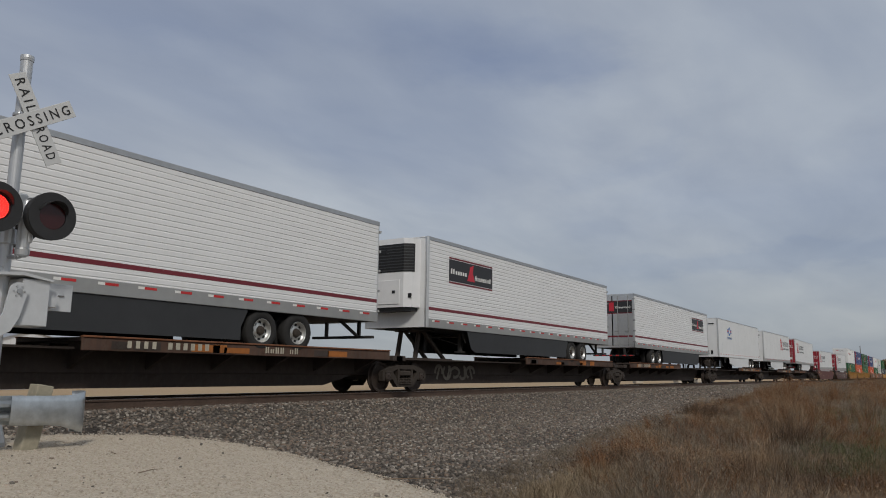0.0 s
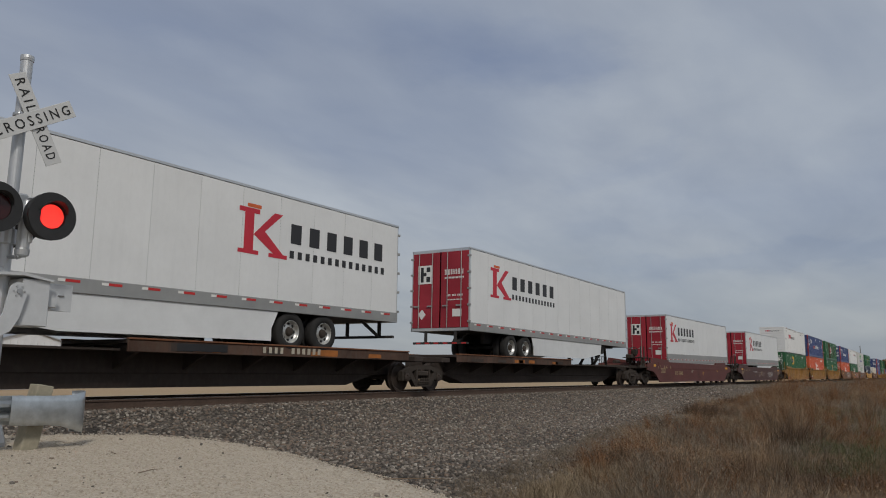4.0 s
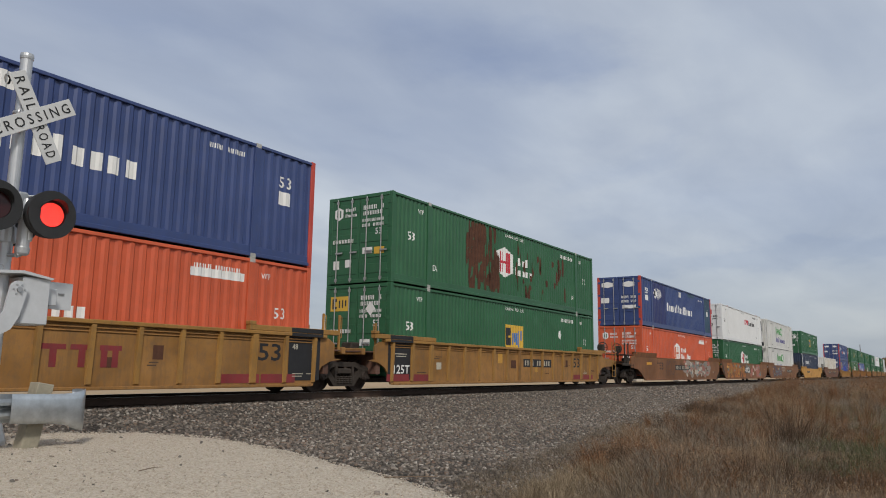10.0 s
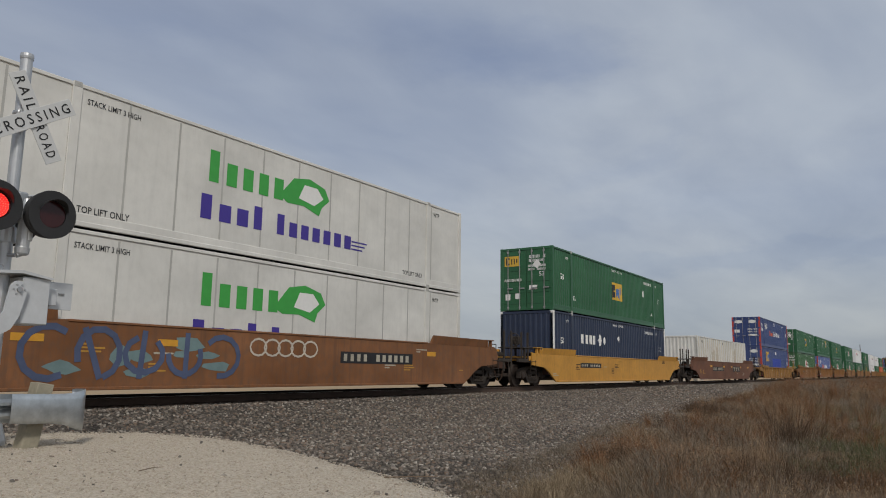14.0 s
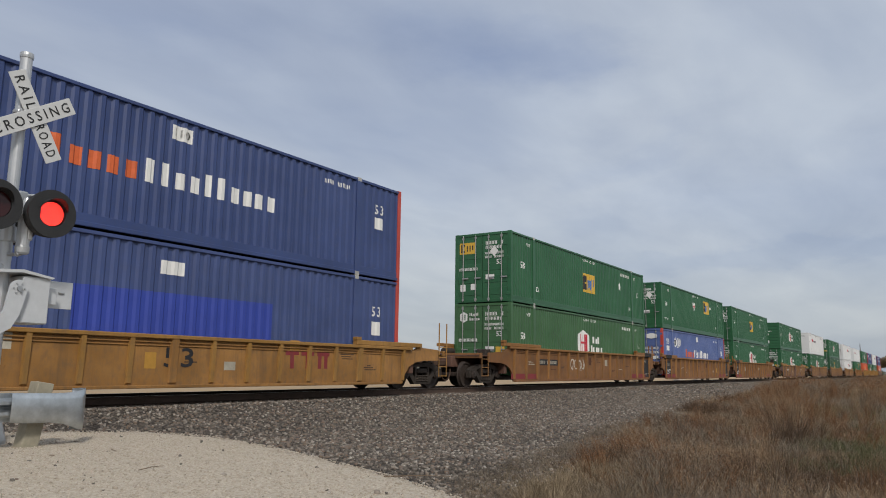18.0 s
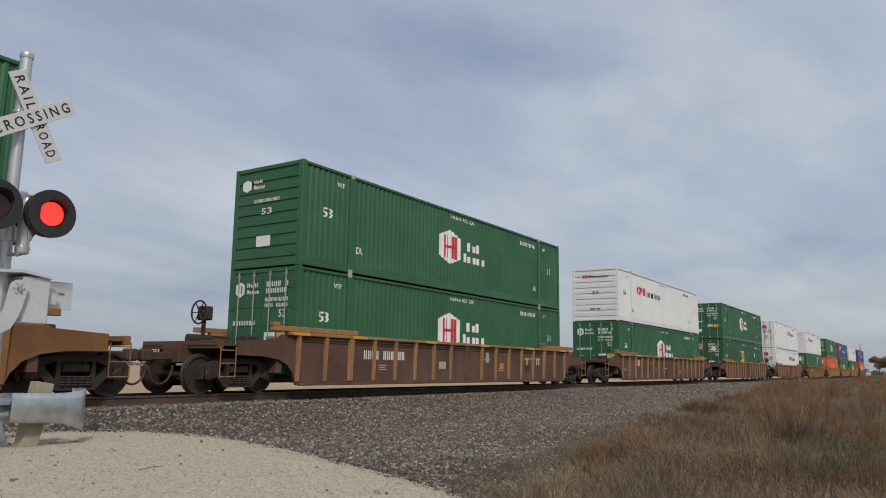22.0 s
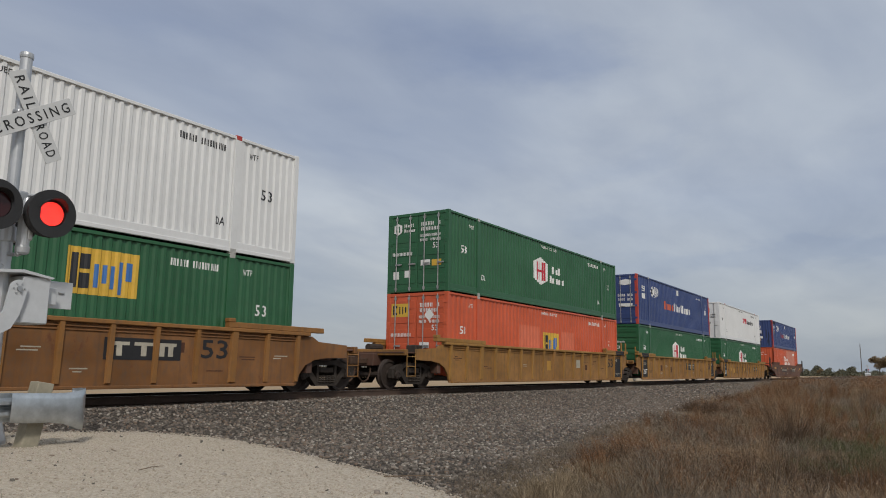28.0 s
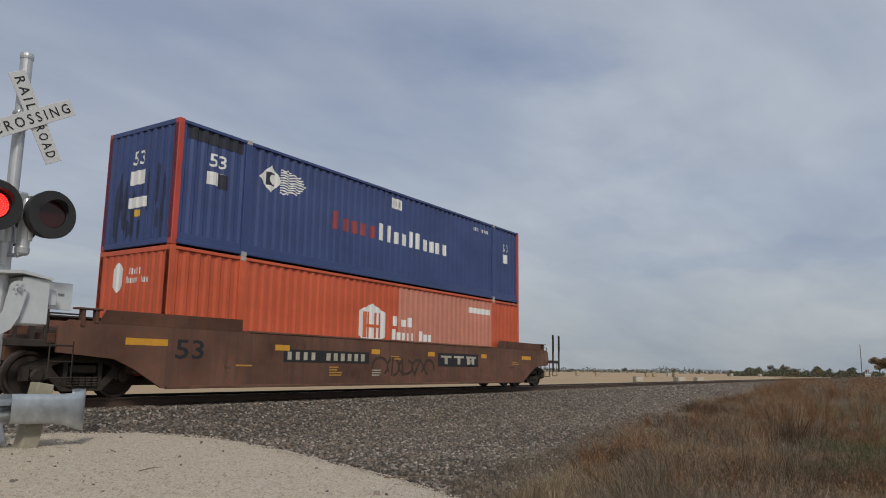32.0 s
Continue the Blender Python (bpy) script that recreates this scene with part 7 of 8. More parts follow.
M_TANMARK = plain("tan_stencil_paint", (0.36, 0.26, 0.15), 0.7, 0.0, 0.25, 6)
REDMARKS = YEL((-1.21, 0.45), (2.3, 0.44), (5.13, 0.49), (8.12, 0.43), (11.38, 0.38), (16.9, 0.8)) + lengths(((-0.1, "53"), (0.72, "48"), (1.2, "45"), (1.98, "40"))) + load_marks(0.2) + [("marking", num_bars(3.11, 4.92, 0.62, 0.84), M_TANMARK, 0.007)]
WELLS = [
    # style, colour, s, e0, e1, truck at each end, top, brake, marks
    ("low", "red", 121.95, "C", "C", (1, 1), 1.38, -1, [], REDMARKS),
    ("low", "maroon", 146.03, "C", "C", (1, 1), 1.38, 1, num_bars(4.23, 5.88, 0.92, 1.2), YEL((-1.04, 0.9), (1.51, 0.47), (3.6, 0.45), (6.53, 0.5), (9.77, 0.5), (16.79, 0.95)) + lengths(((0.06, "53"), (0.83, "48"), (1.33, "45"), (2.09, "40"), (15.1, "45"), (15.6, "48"), (16.4, "53"))) + load_marks(-1.0, 16.85) + G2),
    ("ribbed", "ochre", 170.07, "C", "A", (1, 1), 1.54, 0, [], plain_panel(15.6) + fifty(14.58)),
    ("ribbed", "ochre", 189.91, "A", "A", (0, 1), 1.54, 0, [], load_panel(-0.25) + plain_panel(15.6) + fifty(14.58) + owner_red(9.3)),
    ("ribbed", "ochre", 209.88, "A", "C", (0, 1), 1.54, 1, [], load_panel(-0.25) + marks_box(8.6, 2.6) + fifty(13.53)),
    ("hump", "tawny", 233.71, "C", "A", (1, 1), 1.5, -1, [], marks_box(5.9) + fifty(2.6) + YEL((0.2, 0.9)) + G6),
    ("hump", "tawny", 253.75, "A", "A", (0, 1), 1.5, 0, [], YEL((0.2, 0.9), (9.0, 0.5)) + G7),
    ("hump", "tawny", 273.57, "A", "C", (0, 1), 1.5, 0, [], marks_box(10.0) + YEL((4.2, 0.5), (14.2, 0.5), (1.2, 0.6)) + G8),
    ("hump", "yellow", 297.75, "C", "C", (1, 1), 1.36, -1, [], marks_box(2.6, 2.6, 0.82, 1.04)),
    ("hump", "brown", 321.92, "C", "C", (1, 1), 1.5, 0, [], marks_box(3.6) + owner_box(10.3) + YEL((2.8, 0.6), (6.9, 0.5), (9.7, 0.4), (13.0, 0.4), (15.9, 0.7))),
    ("ribbed", "ochre", 345.98, "C", "C", (1, 1), 1.30, 0, [], fifty(8.0, None, 0.62) + owner_red(11.5)),
    ("ribbed", "rusty_ochre", 369.85, "C", "A", (1, 1), 1.54, 0, [], marks_box(2.0, 2.0, 0.85, 1.1) + plain_panel(15.6) + G12),
    ("ribbed", "rusty_ochre", 389.79, "A", "A", (0, 1), 1.54, 0, [], load_panel(-0.25) + plain_panel(15.6)),
    ("ribbed", "rusty_ochre", 409.52, "A", "C", (0, 1), 1.54, 0, [], load_panel(-0.25)),
    ("ribbed", "rust", 433.31, "C", "C", (1, 1), 1.54, -1, num_bars(2.6, 4.6, 0.9, 1.15), owner_box(12.6, 1.6)[1:]),
    ("ribbed", "rust", 457.37, "C", "C", (1, 1), 1.54, 0, [], []),
    ("ribbed", "rust", 481.31, "C", "C", (1, 1), 1.54, 0, [], []),
    ("ribbed", "rust", 505.38, "C", "C", (1, 1), 1.54, -1, [], []),
    ("ribbed", "rusty_ochre", 529.21, "C", "C", (1, 1), 1.54, 0, num_bars(2.4, 4.6, 0.95, 1.15), owner_box(11.2, 1.8) + fifty(13.53)),
    ("ribbed", "ochre", 553.06, "C", "A", (1, 1), 1.54, 0, [], plain_panel(15.6) + fifty(14.58)),
    ("ribbed", "ochre", 573.06, "A", "A", (0, 1), 1.54, 0, [], load_panel(-0.25) + plain_panel(15.6) + owner_box(9.0, 2.0) + fifty(14.58)),
    ("ribbed", "ochre", 592.93, "A", "C", (0, 1), 1.54, 0, [], load_panel(-0.25) + marks_box(11.2, 2.2) + G22),
    ("hump", "sooty", 616.76, "C", "C", (1, 1), 1.5, 0, [], marks_box(3.4) + owner_box(10.4) + fifty(0.2) + G23 + YEL((-1.0, 1.0), (3.1, 0.5), (6.9, 0.4), (9.8, 0.4), (13.2, 0.4), (16.4, 0.8))),
]
WORDS = {"ribbed": "with side ribs", "hump": "with smooth sides and raised ends", "low": "with smooth low sides"}
SHADE = {"ochre": "weathered ochre", "rusty_ochre": "rust-streaked ochre", "rust": "deep rust-brown", "brown": "red-brown", "tawny": "orange-brown", "sooty": "sooty brown", "red": "oxide-red", "maroon": "dark maroon", "yellow": "bright yellow"}
for style, colour, s, e0, e1, tr, top, brake, white, other in WELLS:
    well_car(style, colour, s, SHADE[colour] + " steel well car " + WORDS[style], e0, e1, top, tr, brake, ([("marking", white, M_WHITE, 0.008)] if white else []), other, posts=style != "ribbed")

ZL, ZU = 0.41, 3.31
STACK = [
    # s, lower (colour, end, decals), upper
    (170.07, ("green", "doors", square_set("e_l", 4.6, 1.58) + WCOM + [("marking", "placard_l", [diamond(3.9, 2.2, 0.2, 0.23)], M_WHITE, 0.005)]), ("white", "redmark_ribs", redmark_set("x_l", 3.05) + KCOM)),
    (189.91, ("orange", "doors", HEX_O + WCOM), ("blue", "wave_ends", wave_set(M_LOGOORG, "o"))),
    (209.88, ("green", "doors", square_set("e_c", 7.42, 1.1) + WCOM + DIAM), ("green", "doors", HEX + WCOM + [("rust_scar", "scars", blotches(3, 4.5, 6.9, 0.4, 2.6, 110, 0.17, 0.6) + blotches(4, 8.2, 13.2, 0.4, 2.3, 34, 0.11, 0.45), M_RUSTSCAR, 0.004)])),
    (233.71, ("orange", "doors", HEX_O + WCOM), ("blue", "wave_doors", wave_set(M_WHITE, "w") + [("repaint", "rp", D((2.4, 5.0, 0.2, 2.78)), M_DARKBLUE, 0.003), ("repaint", "rp_tail", D((14.55, 16.25, 0.3, 2.76), (10.2, 11.9, 2.52, 2.76)), M_TEALBLUE, 0.003)])),
    (253.75, ("green", "doors", HEX + WCOM), ("white", "redmark_doors", redmark_set("x_r", 8.9) + KCOM)),
    (297.75, ("navy", "plain_wave_ends", [("emblem", "um", bars([], 3.14, 5.2, 1.55, 1.98, "XXXX", 0, 0.15) + [diamond(5.6, 1.78, 0.3), diamond(6.2, 1.78, 0.2)], M_WHITE, 0.005), ("marking", "umd", [diamond(8.3, 1.96, 0.18, 0.22)], M_WHITE, 0.005)] + WCOM),
     ("green", "doors", square_set("e_c", 7.42, 1.1) + WCOM + DIAM)),
    (345.98, ("faded_blue", "wave_doors", square_set("e_b", 2.5, 1.5) + [("repaint", "fresh", D((5.98, 11.22, 0.9, 1.80)), M_FRESHBLUE, 0.004), ("marking", "bp", D((7.9, 8.5, 2.2, 2.5), (15.15, 15.6, 1.2, 1.6), ("text", "53", 15.15, 15.6, 1.75, 2.05)), M_WHITE, 0.005)]),
     ("blue", "wave_doors", wave_set(M_LOGOORG, "o"))),
    (369.85, ("olive", "doors", HEX + WCOM), ("green", "doors", square_set("e_c", 7.42, 1.1) + WCOM + DIAM)),
    (389.79, ("light_blue", "wave_doors", wave_set(M_LOGOORG, "o")), ("green", "doors", square_set("e_r", 10.4, 1.6) + [("marking", "cm2", COMMON_W[:6] + D(("text", "TOP LIFT ONLY", 0.58, 1.47, 0.58, 0.72), ("text", "WARNING HIGH CUBE", 7.38, 9.05, 2.58, 2.70)), M_WHITE, 0.005),
     ("emblem", "heart", [[(7.75, 1.6), (8.15, 2.0), (8.0, 2.2), (7.8, 2.1), (7.55, 2.2), (7.38, 2.05)]], M_WHITE, 0.005), ("emblem", "heart_red", [[(7.75, 1.75), (8.05, 2.0), (7.8, 2.02), (7.5, 1.95)]], M_LOGORED, 0.009), ("marking", "p2", [diamond(12.4, 2.1, 0.17, 0.22)], M_WHITE, 0.005)])),
    (409.52, ("green", "doors", HEX + WCOM), ("green", "doors", square_set("e_c", 7.42, 1.1) + WCOM + DIAM)),
    (433.31, ("green", "doors", HEX + WCOM), ("green", "hex_ribs", HEX + WCOM)),
    (457.37, ("green", "doors", HEX + WCOM), ("white", "redmark_ribs", redmark_set("x_l", 3.05) + KCOM)),
    (481.31, ("dark_green", "doors", square_set("e_f", 6.3, 1.2) + WCOM + DIAM), ("green", "doors", HEX + WCOM)),
    (505.38, ("white", "redmark_doors", redmark_set("x_r", 8.95) + KCOM), ("white", "redmark_doors", redmark_set("x_r", 8.95) + KCOM)),
    (529.21, ("green", "doors", square_set("e_r", 10.4, 1.55) + WCOM), ("white", "redmark_ribs", redmark_set("x_l", 3.05) + KCOM)),
    (553.06, ("orange", "doors", square_set("e_c2", 7.6, 0.92) + WCOM + [("repaint", "pinkfade", D((5.35, 7.3, 0.75, 2.05), (9.4, 10.8, 0.75, 1.95)), M_PINKFADE, 0.003)]), ("green", "doors", HEX + WCOM + [("stripe", "dashes", [(0.4 + i * 0.62, 0.75 + i * 0.62, 0.06, 0.11) for i in range(26)], M_WHITE, 0.016)])),
    (573.06, ("green", "hex_ribs", HEX + WCOM), ("blue", "wave_doors", wave_set(M_LOGOORG, "o"))),
    (592.93, ("green", "hex_ribs", HEX + WCOM), ("white", "redmark_doors", redmark_set("x_r", 8.9) + KCOM)),
    (616.76, ("orange", "hex_orange_end", HEX_O + [("repaint", "faded", D((8.45, 14.3, 0.2, 2.76)), M_FADE, 0.003)]), ("blue", "wave_ends", wave_set(M_FADEDRED, "f") + [("repaint", "scrapes", D((0.3, 1.9, 2.5, 2.78), (1.2, 1.5, 1.5, 1.85)), M_GREYPATCH, 0.011)])),
]
CNAME = {"green": "dark green", "olive": "faded olive-green", "dark_green": "dull green", "blue": "blue", "faded_blue": "faded mid-blue", "light_blue": "sun-bleached blue", "navy": "navy blue", "orange": "red-orange", "white": "white"}
for s, lo, up in STACK:
    for (c, e, dc), z in ((lo, ZL), (up, ZU)):
        if e == "doors":
            e = "square_doors" if dc[0][1].startswith("e_") else "hex_doors" if dc[0][1].startswith("hex") else e
        red = M_REDPOST if (c in ("blue", "faded_blue", "light_blue")) else (M_WHITE if c == "navy" else None)
        container(c, e, s, z, CNAME[c] + " corrugated 53-foot container " + ("sunk in a well car" if z == ZL else "stacked on another container"), dc, red)

# smooth-sided containers: two pale ones with refrigeration units, and one old stained one
def panel_ribs(z0, z1, step=1.26, w=0.05):
    return [("seam", "seams%.2f" % step, [(0.7 + i * step, 0.7 + w + i * step, z0, z1) for i in range(int(15.5 / step))], M_SEAM, 0.004)]


M_SEAM = plain("panel_seam", (0.42, 0.41, 0.38), 0.6, 0.0, 0.15, 5)
PALEBOX = [("emblem", "tg_a", bars([], 5.34, 7.9, 1.62, 2.38, "Xxxxx", 0, 0.22), M_LOGOGRN, 0.007),
         ("emblem", "tg_head", [[(7.6, 1.75), (7.9, 1.6), (8.5, 1.62), (9.1, 1.45), (9.2, 1.7), (9.5, 1.95), (9.3, 2.25), (8.7, 2.4), (8.1, 2.3)]], M_LOGOGRN, 0.007),
         ("emblem", "tg_face", [[(8.3, 1.8), (8.9, 1.7), (9.25, 1.95), (9.0, 2.2), (8.5, 2.2)]], M_WHITE, 0.010),
         ("emblem", "tg_b", bars([], 5.16, 7.3, 0.72, 1.30, "Xxxh", 0, 0.18) + bars([], 7.55, 10.6, 0.72, 1.25, "Xxxxxxx", 0, 0.18) + D((10.5, 11.2, 0.95, 0.99), (10.5, 11.1, 0.84, 0.88), (10.5, 11.0, 0.73, 0.77)), M_LOGOPUR, 0.007),
         ("marking", "tg_m", D(("text", "STACK LIMIT 3 HIGH", 2.3, 3.5, 2.5, 2.62), ("text", "TOP LIFT ONLY", 2.27, 3.42, 0.3, 0.44), ("text", "TOP LIFT ONLY", 13.0, 14.1, 0.3, 0.44), ("text", "WTP", 14.7, 15.05, 2.45, 2.6)), M_LOGOBLK, 0.007)]
for z in (ZL, ZU):
    c = container("old_white", "plain", 273.57, z, "off-white smooth refrigerated container with green and violet lettering", PALEBOX + panel_ribs(0.2, 2.76), flat=True)
    reefer_unit(c, Matrix.Translation((-LC / 2 + 0.05, 0, -0.05)) @ Matrix.Diagonal((0.92, 0.84, 1.0, 1.0)))
    x0 = -LC / 2 - 0.56
    for y in (-1.24, 1.24):
        part("frame_post", cached("frame_post", lambda: MB().box(-0.05, 0.07, -0.055, 0.055, 0, 2.89, 0.012), cpaint("old_white")), c, (x0, y, 0))
        part("frame_rail", cached("frame_rail", lambda: MB().box(0.05, 0.6, -0.04, 0.04, 0.02, 0.13, 0.01), cpaint("old_white")), c, (x0, y, 0))
        part("frame_rail", cached("frame_rail", lambda: MB(), cpaint("old_white")), c, (x0, y, 2.74))
        part("brace", cached("frame_brace", lambda: MB().tube((0.05, 0, 0.15), (0.52, 0, 1.35), 0.022, 6).tube((0.52, 0, 1.35), (0.05, 0, 2.7), 0.022, 6), M_GALV), c, (x0, y, 0))
    for z in (0.02, 2.78):
        part("frame_beam", cached("frame_beam", lambda: MB().box(-0.04, 0.06, -1.19, 1.19, 0, 0.1, 0.01), cpaint("old_white")), c, (x0, 0, z))
    part("fuel_tank", cached("fuel_tank", lambda: MB().tube((0, -0.95, 0), (0, 0.95, 0), 0.2, 18).ring(0.205, 0.012, 18, "y", (0, -0.5, 0), 5).ring(0.205, 0.012, 18, "y", (0, 0.0, 0), 5).ring(0.205, 0.012, 18, "y", (0, 0.5, 0), 5), M_SKIRT), c, (-LC / 2 - 0.24, 0, 0.33))
container("old_white", "plain_navy", 321.92, ZL - 0.02, "old stained white ribbed container riding alone in a well car", [("marking", "w10", D(("text", "53/102", 7.63, 8.16, 2.45, 2.65), ("text", "WTP", 1.2, 1.6, 2.4, 2.6), ("text", "53'", 15.4, 15.7, 2.1, 2.3)), M_LOGOBLK, 0.007), ("stain", "w10_stain", blotches(91, 4.1, 5.1, 0.5, 1.9, 26, 0.3, 0.35) + blotches(92, 5.6, 6.2, 1.0, 2.2, 16, 0.22, 0.4) + blotches(93, 11.6, 12.4, 0.6, 2.2, 22, 0.26, 0.4) + blotches(94, 2.0, 2.8, 0.4, 1.4, 14, 0.25, 0.3), M_TANSTAIN, 0.002)], flat=True, rib_step=0.63)

# ================= crossing signal and guard rail =================
M_POLE = plain("silver_paint", (0.46, 0.47, 0.48), 0.42, 0.55, 0.14, 5)
M_SIGNW = plain("sign_white", (0.54, 0.545, 0.54), 0.45, 0.0, 0.06, 5)
M_SIGNK = plain("sign_black", (0.02, 0.02, 0.02), 0.5, 0.0, 0.1, 5)
M_LAMPK = plain("signal_black", (0.022, 0.022, 0.023), 0.62, 0.0, 0.25, 9)
M_LENSOFF = plain("dark_red_lens", (0.035, 0.007, 0.007), 0.18, 0.0, 0.2, 30)
M_MECH = plain("grey_white_enamel", (0.49, 0.505, 0.52), 0.45, 0.0, 0.12, 7)
M_BEAM = plain("zinc_coated_beam", (0.50, 0.53, 0.55), 0.30, 0.85, 0.3, 11)
M_POST = plain("weathered_post", (0.30, 0.27, 0.20), 0.85, 0.0, 0.25, 14)
M_LED = glow("red_led_panel", (1.0, 0.014, 0.012), 1.5)
M_LEDDOT = glow("red_led_dot", (1.0, 0.16, 0.11), 2.6)
PX, PY = 4.22, -4.90
BLINK_LEAVES = []


def blade(parent, name, angle, y, words, slide=0.0):
    """One blade of the crossbuck, with its words."""
    m = pose(4.325, y, 3.56, 0, -angle, 0) @ Matrix.Translation((slide, 0, 0))
    b = part(name, MB().box(-0.555, 0.555, -0.006, 0.006, -0.103, 0.103, 0.003), parent, m, mat=M_SIGNW)
    for w, u0, u1 in words:
        v, f = text_tris(w, u0, u1, -0.060, 0.060, 0.010, 1.45)
        part("lettering", MB().add([(a, -0.009, c) for a, c in v], f), b, mat=M_SIGNK)
    return b


def flasher(parent, x, y, z, d, live):
    """A flashing light with its round back plate; d = -1 faces -y. live: 0 on first or 1 on second."""
    lamp = part("flasher", MB().lathe([(0.270, -0.02), (0.277, -0.01), (0.277, 0.012), (0.262, 0.03), (0.262, 0.10), (0.12, 0.22), (0.10, 0.26)], 36, "y").turned(pose(0, 0, 0, 0, 0, 0 if d < 0 else 180)), parent, (x, y, z), "black round-backed flashing light", M_LAMPK)
    n = 40
    ringv, rf = [], []
    for i in range(n):
        a = 2 * math.pi * i / n
        for r, yy in ((0.156, -0.004), (0.28, -0.004), (0.28, 0.004), (0.156, 0.004)):
            ringv.append((r * math.cos(a), d * -yy if d > 0 else yy, r * math.sin(a)))
        j = (i + 1) % n
        rf += [(i * 4 + q, j * 4 + q, j * 4 + (q + 1) % 4, i * 4 + (q + 1) % 4) for q in range(4)]
    plate_y = d * 0.055
    part("back_plate", MB().add(ringv, rf), lamp, (0, plate_y, 0), mat=M_LAMPK)
    # hood over the upper half of the lens
    hv, hf, k = [], [], 24
    for i in range(k + 1):
        a = math.radians(15 + 150 * i / k)
        for r, yy in ((0.164, 0.0), (0.172, 0.0), (0.172, 0.13), (0.164, 0.13)):
            taper = 0.25 + 0.75 * math.sin(math.pi * i / k)
            hv.append((r * math.cos(a), plate_y + d * yy * taper, r * math.sin(a)))
        if i:
            o = (i - 1) * 4
            hf += [(o + q, o + 4 + q, o + 4 + (q + 1) % 4, o + (q + 1) % 4) for q in range(4)]
    hf += [(0, 1, 2, 3), (k * 4, k * 4 + 3, k * 4 + 2, k * 4 + 1)]
    part("hood", MB().add(hv, hf), lamp, mat=M_LAMPK)
    led = part("led_panel", MB().lathe([(0.138, 0.0), (0.138, 0.006)], 30, "y"), lamp, (0, d * 0.034, 0), "red light-emitting panel", M_LED)
    dots = MB()
    for q in range(1, 6):
        for i in range(6 * q):
            a = 2 * math.pi * i / (6 * q)
            dots.box(-0.0035 + 0.026 * q * math.cos(a), 0.0035 + 0.026 * q * math.cos(a), d * 0.002, d * 0.0035, -0.0035 + 0.026 * q * math.sin(a), 0.0035 + 0.026 * q * math.sin(a))
    tagged(part("led_grid", dots, led, mat=M_LEDDOT), kind="stuff")
    # added leaves, no real part: they cover the ever-glowing panel so it blinks
    for s in (-1, 1):
        arc = [(0.150 * s * math.cos(math.radians(-90 + 180 * i / 16)), 0.150 * math.sin(math.radians(-90 + 180 * i / 16))) for i in range(17)]
        leaf = part("lens_shutter", MB().prism(arc, -0.003, 0.003), lamp, (0, d * 0.046, 0), "added dark red leaf that hides the glowing panel to make the light blink", M_LENSOFF)
        BLINK_LEAVES.append((leaf, s, d, live))
    return lamp


